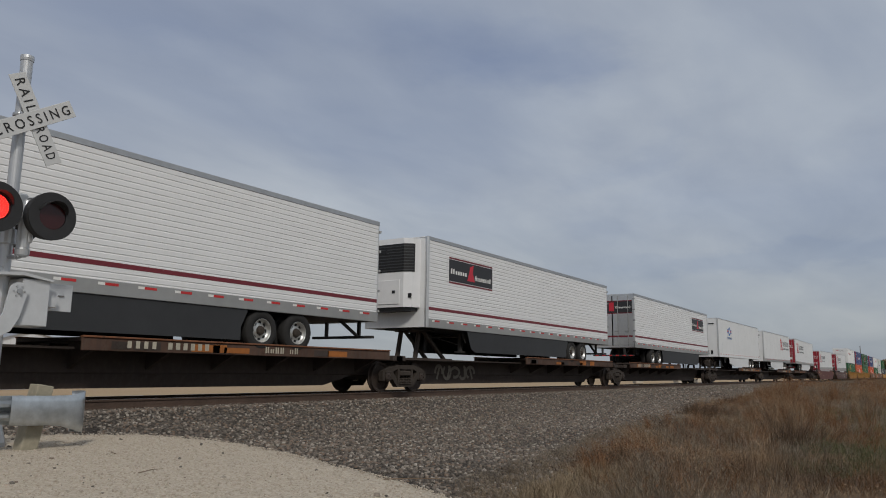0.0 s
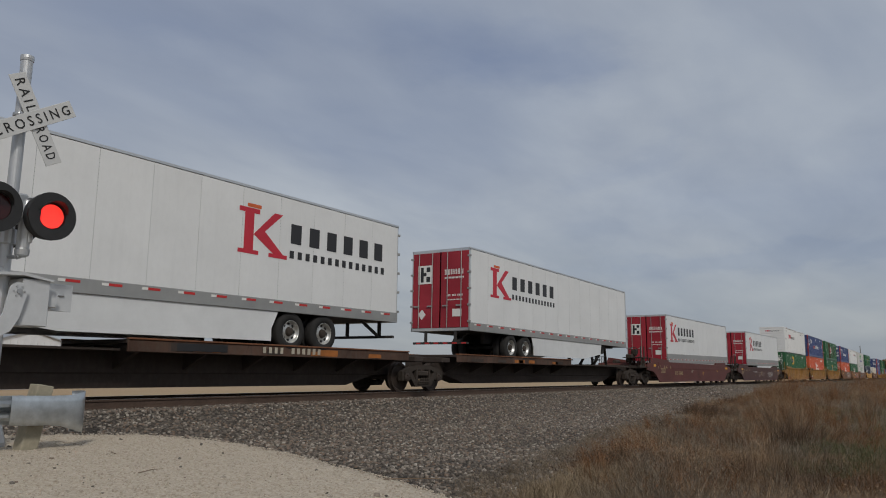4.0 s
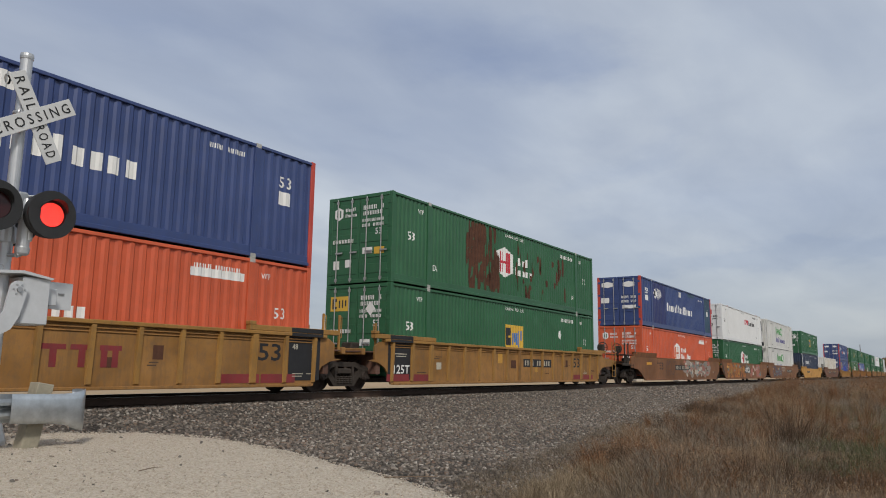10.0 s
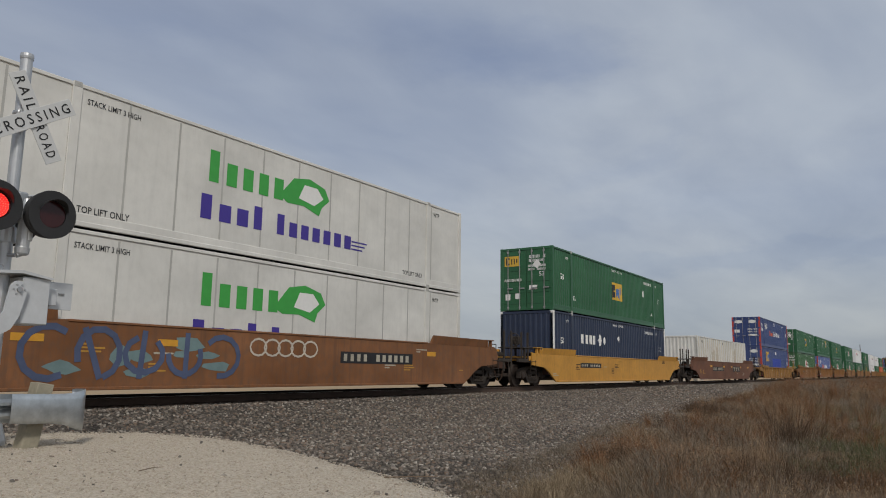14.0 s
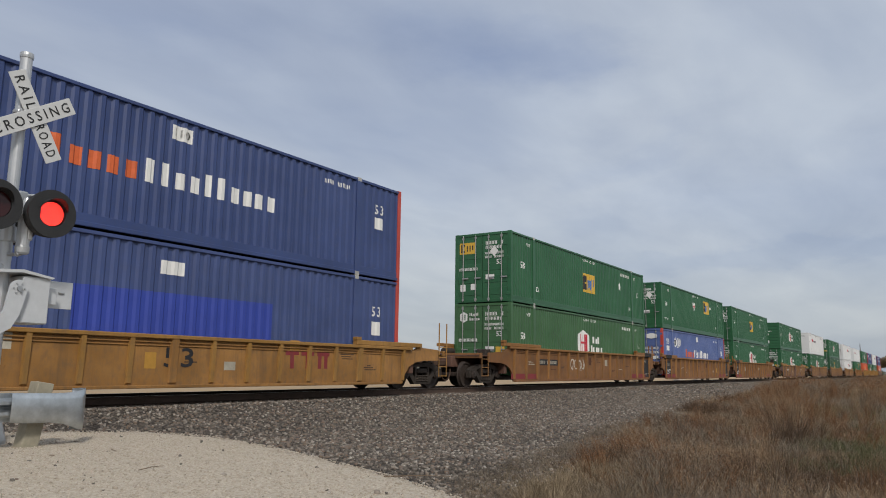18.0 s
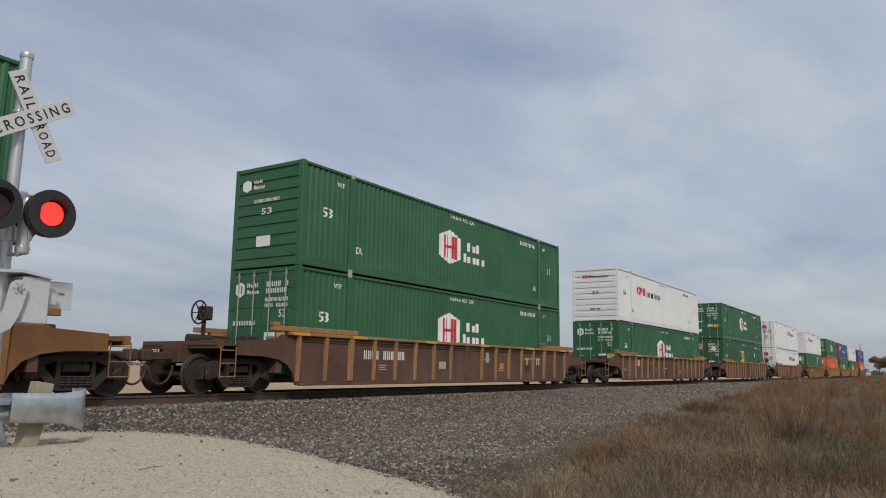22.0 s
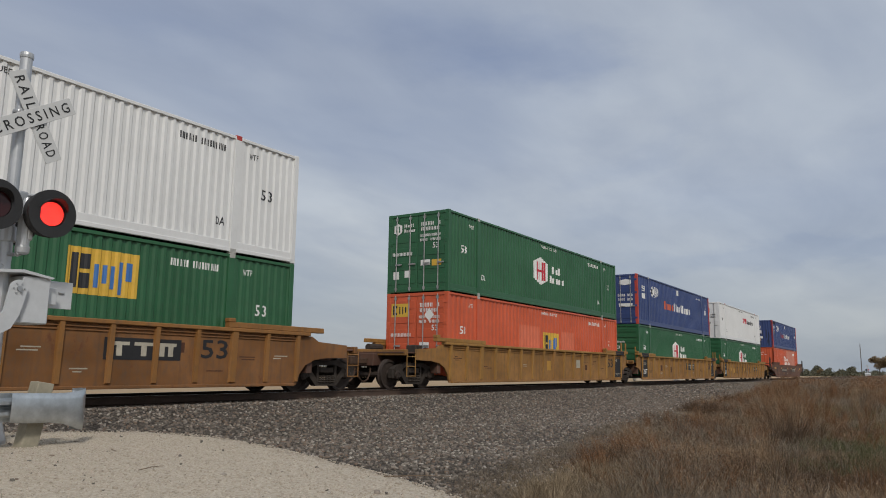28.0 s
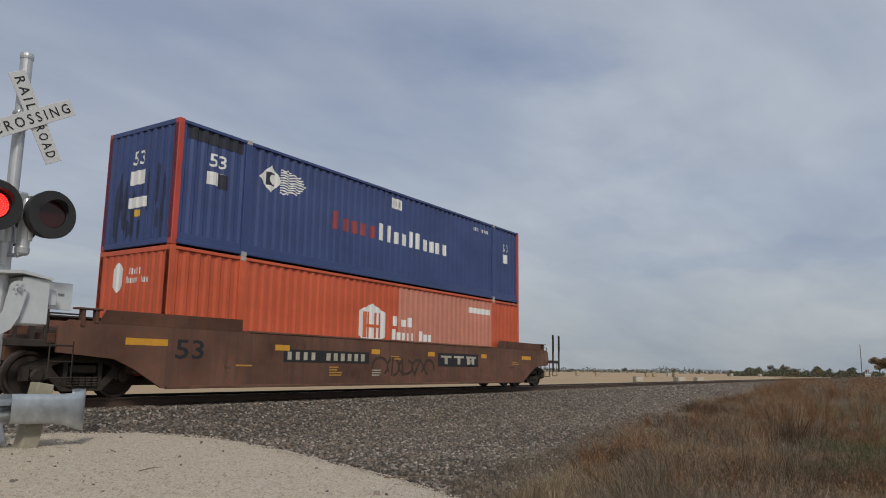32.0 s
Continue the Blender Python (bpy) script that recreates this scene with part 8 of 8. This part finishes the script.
def crossing_signal():
    sg = thing("crossing_signal", "silver railroad crossing signal mast with crossbuck and red flashing lights", "signal")
    gz = -0.22
    mast = part("mast", MB().lathe([(0.068, gz), (0.068, 4.30)], 20, "z", (PX, PY, 0)), sg, mat=M_POLE)
    part("mast_cap", MB().lathe([(0.074, 4.28), (0.078, 4.31), (0.074, 4.345), (0.04, 4.36)], 20, "z", (PX, PY, 0)), sg, mat=M_POLE)
    part("mast_base", MB().lathe([(0.2, gz - 0.02), (0.2, gz + 0.05), (0.12, gz + 0.35), (0.09, gz + 0.4)], 16, "z", (PX, PY, 0)), sg, mat=M_POLE)
    for z in (3.60, 3.44):
        part("clamp_band", MB().lathe([(0.086, z - 0.02), (0.09, z), (0.086, z + 0.02)], 16, "z", (PX, PY, 0)).box(PX - 0.06, PX + 0.14, PY - 0.12, PY - 0.08, z - 0.02, z + 0.02, 0.005), sg, mat=M_GALV)
    blade(sg, "crossbuck_blade", 32, -5.055, [("CROSSING", -0.49, 0.50)], -0.062)
    blade(sg, "crossbuck_blade", -61, -5.035, [("RAIL", -0.49, -0.10), ("ROAD", 0.10, 0.49)])
    z, y = 2.385, -5.27
    flasher(sg, PX - 0.35, y, z, -1, 1)
    flasher(sg, PX + 0.27, y, z, -1, 0)
    flasher(sg, PX - 0.27, PY + 0.42, z - 0.02, 1, 1)
    flasher(sg, PX + 0.25, PY + 0.42, z - 0.02, 1, 0)
    arm = MB().tube((PX - 0.32, PY - 0.16, z + 0.0), (PX + 0.29, PY - 0.16, z), 0.03, 10).tube((PX - 0.29, PY + 0.16, z), (PX + 0.29, PY + 0.16, z), 0.03, 10)
    arm.box(PX - 0.11, PX + 0.11, PY - 0.2, PY + 0.2, z - 0.09, z + 0.09, 0.02)
    part("crossarm", arm, sg, mat=M_POLE)
    part("lamp_link", MB().tube((PX + 0.03, PY - 0.16, z + 0.20), (PX + 0.33, y + 0.12, z + 0.24), 0.018, 8).box(PX - 0.02, PX + 0.10, PY - 0.2, PY - 0.1, z + 0.1, z + 0.25, 0.02), sg, mat=M_GALV)
    part("terminal_housing", MB().lathe([(0.05, 1.90), (0.075, 1.92), (0.08, 1.98), (0.07, 2.0), (0.068, 2.40), (0.045, 2.50), (0.03, 2.56)], 16, "z", (PX + 0.08, PY - 0.2, 0)).box(PX + 0.09, PX + 0.155, PY - 0.27, PY - 0.19, 2.06, 2.26, 0.015), sg, mat=M_POLE)
    part("conduit", MB().tube((PX, PY - 0.05, 1.90), (PX + 0.02, PY - 0.2, 1.89), 0.022, 8).tube((PX + 0.02, PY - 0.2, 1.89), (PX + 0.08, PY - 0.2, 1.92), 0.03, 8), sg, mat=M_GALV)
    part("collar", MB().lathe([(0.085, 2.05), (0.095, 2.06), (0.095, 2.22), (0.085, 2.23)], 16, "z", (PX, PY, 0)), sg, mat=M_POLE)


def gate_mechanism():
    gm = thing("gate_mechanism", "grey crossing gate mechanism box bolted to the mast", "gate machine")
    bx = part("housing", MB().box(4.34, 4.66, -5.12, -4.66, 1.12, 1.66, 0.012), gm, mat=M_MECH)
    part("lid", MB().prism([(4.06, 1.70), (4.32, 1.725), (4.68, 1.665), (4.66, 1.645), (4.32, 1.69), (4.06, 1.67)], -5.16, -4.62), bx, mat=M_MECH)
    part("lid_eye", MB().ring(0.028, 0.008, 14, "y", (4.12, -5.05, 1.745), 5), bx, mat=M_GALV)
    part("arm_bracket", MB().box(4.66, 5.08, -4.86, -4.845, 1.33, 1.66, 0.004).box(4.66, 4.82, -5.0, -4.83, 1.36, 1.40, 0.006).box(4.66, 4.78, -5.0, -4.83, 1.44, 1.48, 0.006).box(4.66, 4.80, -5.02, -4.99, 1.36, 1.56, 0.006), gm, mat=M_MECH, label="flat grey bracket plate")
    part("bracket_pin", MB().tube((4.9, -4.87, 1.52), (4.97, -4.87, 1.52), 0.012, 6), gm, mat=M_GALV)
    pts = [(4.27 + 0.10 * math.cos(a), 1.50 + 0.10 * math.sin(a)) for a in [math.radians(d) for d in range(0, 181, 15)]]
    pts += [(4.13, 1.25), (4.05, 1.12), (3.9, 1.05), (3.6, 1.02), (3.6, 0.90), (3.9, 0.93), (4.1, 0.98), (4.22, 1.05), (4.30, 1.2)]
    part("gate_crank", MB().prism(pts, -5.19, -5.16), gm, mat=M_MECH, label="curved grey crank plate")
    for i in range(6):
        a = i * 1.047
        part("bolt", cached("crank_bolt", lambda: MB().lathe([(0.011, -0.012), (0.011, 0.0)], 6, "y"), M_GALV), gm, (4.27 + 0.06 * math.cos(a), -5.19, 1.50 + 0.06 * math.sin(a)))
    part("pivot", MB().lathe([(0.03, -5.215), (0.03, -5.19)], 12, "y", (4.27, 0, 1.50)), gm, mat=M_GALV)
    part("counterweight", MB().lathe([(0.17, -5.24), (0.18, -5.22), (0.18, -5.12), (0.17, -5.10)], 24, "y", (3.86, 0, 0.66)), gm, mat=M_MECH)


def guard_rail():
    gr = thing("guard_rail", "galvanised W-beam guard rail with a rounded end piece", "guard rail")
    prof = [(0.0, 0.06), (0.0, 0.10), (-0.075, 0.135), (-0.075, 0.165), (0.0, 0.195), (0.0, 0.215), (-0.075, 0.245), (-0.075, 0.275), (0.0, 0.31), (0.0, 0.36)]
    y0 = -5.56
    v = []
    for x in (-9.0, 4.24):
        v += [(x, y0 + a, b + 0.0) for a, b in prof] + [(x, y0 + a + 0.004, b) for a, b in prof]
    n = len(prof)
    f = [(i, i + 1, 2 * n + i + 1, 2 * n + i) for i in range(n - 1)] + [(n + i, 3 * n + i, 3 * n + i + 1, n + i + 1) for i in range(n - 1)]
    f += [(2 * n + i, 2 * n + i + 1, 3 * n + i + 1, 3 * n + i) for i in range(n - 1)]
    part("w_beam", MB().add(v, f), gr, mat=M_BEAM)
    # end piece: from the W to a flat face that curls round
    path = [(4.08, -5.652, 0.075, 0.33), (4.22, -5.665, 0.06, 0.325), (4.45, -5.66, 0.055, 0.32), (4.60, -5.66, 0.035, 0.32), (4.70, -5.655, 0.0, 0.325), (4.78, -5.645, -0.035, 0.345), (4.85, -5.60, -0.05, 0.36), (4.885, -5.54, -0.05, 0.365), (4.87, -5.46, -0.05, 0.365), (4.81, -5.41, -0.045, 0.36)]
    v, f, m = [], [], 6
    for x, y, za, zb in path:
        x = x + 0.07 * (x - 4.08) / 0.8
        for j in range(m):
            t = j / (m - 1)
            v.append((x, y - 0.012 * math.sin(t * math.pi), za - 0.015 + (zb - za + 0.05) * t))
    for i in range(len(path) - 1):
        f += [(i * m + j, (i + 1) * m + j, (i + 1) * m + j + 1, i * m + j + 1) for j in range(m - 1)]
    back = len(v)
    v += [(x + 0.0, y + 0.008, z) for x, y, z in v]
    f += [tuple(back + q for q in fc[::-1]) for fc in f]
    k = len(path)
    for i in range(k - 1):
        for j in (0, m - 1):
            f.append((i * m + j, (i + 1) * m + j, back + (i + 1) * m + j, back + i * m + j))
    e = part("end_piece", MB().add(v, f), gr, mat=M_BEAM, label="dented rounded end of the beam")
    e.data.shade_smooth()
    for x in (4.42, 2.3, 0.3, -1.7, -3.7):
        gz = -0.3
        part("post", MB().box(-0.09, 0.09, -0.02, 0.16, gz - 0.3, 0.47, 0.008).turned(pose(x, y0 + 0.05, 0, 0, 10 if x > 4 else 0, 0)), gr, mat=M_POST)
        part("post_bolt", MB().lathe([(0.02, -0.012), (0.02, 0.0)], 8, "y", (x, y0 - 0.0, 0.205)), gr, mat=M_GALV)


crossing_signal()
gate_mechanism()
guard_rail()

# ================= distance =================
# the first two leaf colours are paled to carry the haze of distance
M_LEAF = blade_material("haze_lightened_leaves", [(0.0, (0.075, 0.082, 0.056)), (0.5, (0.12, 0.122, 0.085)), (1.0, (0.19, 0.165, 0.11))])
M_FARLEAF = blade_material("haze_tinted_leaves", [(0.0, (0.12, 0.125, 0.11)), (0.5, (0.17, 0.17, 0.14)), (1.0, (0.24, 0.215, 0.17))])
M_LEAFY = blade_material("autumn_leaves", [(0.0, (0.14, 0.10, 0.055)), (0.5, (0.25, 0.175, 0.09)), (1.0, (0.36, 0.26, 0.14))])
M_SHED = plain("white_siding", (0.66, 0.67, 0.68), 0.5, 0.0, 0.1, 2)
M_BARK = plain("bark", (0.10, 0.08, 0.06), 0.9, 0.0, 0.3, 6)


def leaf_cloud(cx, cy, cz, r, leaf):
    """Small leaf faces about the points given, as vertices and faces."""
    n = len(cx)
    d = rng.normal(0, 1, (n, 3))
    d /= np.linalg.norm(d, axis=1)[:, None]
    p = np.stack([cx, cy, cz], -1) + d * (r * rng.random(n) ** 0.4)[:, None] * (1, 1, 0.75)
    a = rng.normal(0, 1, (n, 3))
    a /= np.linalg.norm(a, axis=1)[:, None]
    b = np.cross(a, rng.normal(0, 1, (n, 3)))
    b /= np.linalg.norm(b, axis=1)[:, None]
    s = leaf[:, None] if hasattr(leaf, "__len__") else leaf
    v = np.stack([p - a * s, p + b * s * 0.6, p + a * s, p - b * s * 0.6], 1).reshape(-1, 3)
    return v, np.arange(n * 4).reshape(-1, 4)


def tree(x, y, h, mat, label, n=1400):
    t = thing("tree", label, "tree", "field trees", at=(x, y, float(ground_z(np.array([x]), np.array([y]))[0])))
    m = MB().tube((0, 0, -0.1), (0.05 * h, 0, 0.35 * h), 0.03 * h, 8, 0.018 * h)
    limbs = []
    for i in range(7):
        a = i * 0.9 + x
        q = (0.32 * h * math.cos(a) * (0.5 + 0.5 * (i % 3) / 2), 0.32 * h * math.sin(a) * (0.5 + 0.5 * (i % 2)), h * (0.5 + 0.06 * i))
        m.tube((0.04 * h, 0, 0.3 * h), q, 0.013 * h, 6, 0.004 * h)
        limbs.append(q)
    part("trunk", m, t, mat=M_BARK)
    k = rng.integers(0, len(limbs), n)
    q = np.array(limbs)[k]
    v, f = leaf_cloud(q[:, 0], q[:, 1], q[:, 2], 0.21 * h, 0.028 * h * rng.uniform(0.6, 1.3, n))
    part("crown", big_mesh("crown", v, f, mat), t)
    return t


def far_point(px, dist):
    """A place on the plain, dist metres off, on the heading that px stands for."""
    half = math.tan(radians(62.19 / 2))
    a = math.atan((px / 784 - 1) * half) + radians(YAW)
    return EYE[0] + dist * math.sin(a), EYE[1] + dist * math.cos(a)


def distance():
    # far woods all round the plain
    n = 60000
    az = rng.uniform(0, 6.283, n)
    dist = 800 + 700 * rng.random(n)
    wob = np.clip(0.5 + 0.35 * np.sin(az * 31 + 2 * np.sin(az * 9)) + 0.35 * np.sin(az * 97 + np.sin(az * 43)) * np.sin(az * 57), 0, 1)
    x, y = np.sin(az) * dist, np.cos(az) * dist
    keep = np.abs(y - YC) > 30
    hh = (2.2 + 5.5 * wob * rng.random(n)) * rng.random(n) ** 0.6 * dist / 900
    v, f = leaf_cloud(x[keep], y[keep], hh[keep] - 1.5, 3.0, rng.uniform(0.8, 1.9, keep.sum()))
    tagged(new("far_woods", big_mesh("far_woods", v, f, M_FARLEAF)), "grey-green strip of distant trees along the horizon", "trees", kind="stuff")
    # nearer hedge of scrub towards the far crossing
    n = 24000
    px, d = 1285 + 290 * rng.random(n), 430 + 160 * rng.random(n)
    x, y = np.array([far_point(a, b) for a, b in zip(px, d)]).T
    lump = np.clip(0.4 + 0.4 * np.sin(px * 0.11) + 0.3 * np.sin(px * 0.31 + 1), 0.1, 1.1)
    hh = rng.random(n) * (1.2 + 4.6 * lump * np.interp(px, [1285, 1340, 1480, 1520], [0.35, 1.0, 0.9, 0.6]))
    keep = y > 12
    v, f = leaf_cloud(x[keep], y[keep], hh[keep] - 1.0, 1.0, rng.uniform(0.3, 0.75, keep.sum()))
    tagged(new("scrub_hedge", big_mesh("scrub_hedge", v, f, M_LEAF)), "dark scrubby hedge of bushes beyond the stubble field", "bushes", kind="stuff")
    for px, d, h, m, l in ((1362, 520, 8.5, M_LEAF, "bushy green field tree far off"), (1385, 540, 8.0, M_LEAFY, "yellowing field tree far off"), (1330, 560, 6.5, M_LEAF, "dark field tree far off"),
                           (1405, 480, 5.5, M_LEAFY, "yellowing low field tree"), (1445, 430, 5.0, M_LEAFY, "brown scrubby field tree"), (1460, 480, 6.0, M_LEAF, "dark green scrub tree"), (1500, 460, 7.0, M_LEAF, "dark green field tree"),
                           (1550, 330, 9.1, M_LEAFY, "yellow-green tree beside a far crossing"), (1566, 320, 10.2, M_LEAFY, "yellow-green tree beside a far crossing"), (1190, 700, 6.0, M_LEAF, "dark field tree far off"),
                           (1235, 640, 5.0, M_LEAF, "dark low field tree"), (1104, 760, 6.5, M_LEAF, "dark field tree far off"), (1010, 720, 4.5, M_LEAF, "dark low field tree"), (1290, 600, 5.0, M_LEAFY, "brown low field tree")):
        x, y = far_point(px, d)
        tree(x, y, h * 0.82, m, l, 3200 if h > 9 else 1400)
    # white shed beyond the track
    sh = thing("metal_shed", "white metal shed with a low gable roof beyond the track", "shed", at=(28.2, 40.0, -1.02))
    part("wall", MB().prism([(-2.15, 0), (2.15, 0), (2.15, 3.45), (0, 4.1), (-2.15, 3.45)], 0, 6.0), sh, mat=M_SHED)
    for d in (-1, 1):
        part("roof_sheet", MB().prism([(0, 4.11), (d * 2.3, 3.42), (d * 2.3, 3.50), (0, 4.19)], -0.15, 6.15), sh, mat=M_GALV)
        part("corner_trim", MB().box(d * 2.15 - 0.06, d * 2.15 + 0.06, -0.03, 0.06, 0, 3.44, 0.01), sh, mat=M_MECH)
    for i in range(9):
        part("siding_rib", cached("siding_rib", lambda: MB().box(-0.02, 0.02, -0.02, 0.0, 0.02, 3.4), M_SHED), sh, (-1.9 + i * 0.475, 0, 0))
    part("vent", MB().box(-0.55, -0.35, -0.05, 0.0, 0.5, 0.8, 0.01), sh, mat=M_LAMPK)
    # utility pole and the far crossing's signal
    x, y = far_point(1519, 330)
    pl = thing("utility_pole", "grey wooden utility pole beside the track in the distance", "pole", at=(x, y, -1.0))
    part("shaft", MB().tube((0, 0, 0), (0, 0, 13.2), 0.16, 8, 0.11), pl, mat=M_BARK)
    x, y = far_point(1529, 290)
    fs = thing("far_signal", "distant crossing signal with red light and white cabinet", "signal", at=(x, y, -1.0))
    part("mast", MB().tube((0, 0, 0), (0, 0, 4.6), 0.09, 8), fs, mat=M_POLE)
    part("lamp", MB().lathe([(0.2, 0), (0.2, 0.1), (0.1, 0.2)], 14, "x", (-0.3, -0.35, 3.0)), fs, mat=M_LOGORED)
    part("lamp_plate", MB().lathe([(0.3, 0), (0.3, 0.1), (0.1, 0.3)], 14, "x", (-0.3, 0.35, 3.0)), fs, mat=M_LAMPK)
    part("crossbuck", MB().box(-0.05, 0.05, -0.6, 0.6, -0.1, 0.1).turned(pose(0, 0, 4.1, 45)).box(-0.05, 0.05, -0.02, 0.02, 3.6, 4.6), fs, mat=M_SIGNW)
    part("cabinet", MB().box(-0.6, 0.6, -0.8, 0.8, 0, 1.7, 0.05), fs, mat=M_SIGNW)
    part("cabinet_roof", MB().prism([(-0.7, 1.7), (0.7, 1.7), (0, 2.0)], -0.9, 0.9), fs, mat=M_SIGNW)
    # bales on the stubble
    M_BALE = plain("straw_bale", (0.42, 0.34, 0.22), 0.9, 0.0, 0.25, 5)
    M_WRAP = plain("pale_wrapped_bale", (0.48, 0.43, 0.35), 0.7, 0.0, 0.15, 3)
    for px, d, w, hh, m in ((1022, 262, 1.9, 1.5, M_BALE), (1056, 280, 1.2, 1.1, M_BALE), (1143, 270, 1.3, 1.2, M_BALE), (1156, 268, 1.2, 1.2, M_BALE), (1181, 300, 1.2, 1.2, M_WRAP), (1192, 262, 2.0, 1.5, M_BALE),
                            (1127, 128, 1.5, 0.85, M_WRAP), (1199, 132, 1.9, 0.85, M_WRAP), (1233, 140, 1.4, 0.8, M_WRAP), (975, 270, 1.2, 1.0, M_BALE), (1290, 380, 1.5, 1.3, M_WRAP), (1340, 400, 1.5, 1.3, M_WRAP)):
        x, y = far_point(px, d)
        bl = thing("straw_bale", "pale square straw bale lying on the stubble field", "bale", "bales on the field", at=pose(x, y, -1.0, 0, 0, 30))
        part("straw", MB().box(-w * 0.9, w * 0.9, -0.6, 0.6, 0, hh, 0.08), bl, mat=m)
        for q in (-0.5, 0.0, 0.5):
            part("twine", MB().box(w * q - 0.02, w * q + 0.02, -0.62, 0.62, 0.02, hh + 0.015), bl, mat=M_GRILLE)


distance()


def motions():
    for ob, s, y, z, *lean in MOVING:
        walk(ob, [(t, pose(s - d, y, z, 0, lean[0] if lean else 0, 0)) for t, d in ROLLED])
    # the two lights take turns: added leaves slide apart before the lit one, hide the other
    beat, first = 0.5955, 0.02
    for leaf, s, d, live in BLINK_LEAVES:
        shut, wide = pose(0, d * 0.046, 0), pose(s * 0.134, d * 0.046, 0)
        lit = [((k % 2) == live) for k in range(-1, 55)]
        rows = [(0.0, wide if lit[0] else shut)]
        for k in range(0, 54):
            t = first + k * beat
            if 0.035 < t < 31.95:
                rows += [(t - 0.017, wide if lit[k] else shut), (t + 0.017, wide if lit[k + 1] else shut)]
        rows.append((32.0, rows[-1][1]))
        walk(leaf, rows)
    # wheels turn while their car is near
    for w, x0 in WHEELSETS:
        car = w.parent.parent
        s = [q[1] for q in MOVING if q[0] == car][0]
        off = w.parent.location.x
        near = [(t, d) for t, d in FINE if -12 < s + off - d < 46]
        base = Vector((x0, 0, 0.457))
        turn = lambda d: Matrix.Translation(base) @ Matrix.Rotation(d / 0.457, 4, "Y").inverted()
        if not near:
            walk(w, [(0.0, turn(0)), (32.0, turn(0))])
            continue
        d0 = near[0][1]
        rows = ([(0.0, turn(0))] if near[0][0] > 0.05 else []) + [(t, turn(d - d0)) for t, d in near]
        if near[-1][0] < 31.95:
            rows.append((32.0, turn(near[-1][1] - d0)))
        walk(w, rows)


# the rolled distance every thirtieth of a second, for the wheels
FINE = [(i / 30, float(np.interp(i / 30, [r[0] for r in ROLLED], [r[1] for r in ROLLED]))) for i in range(0, 961)]
motions()
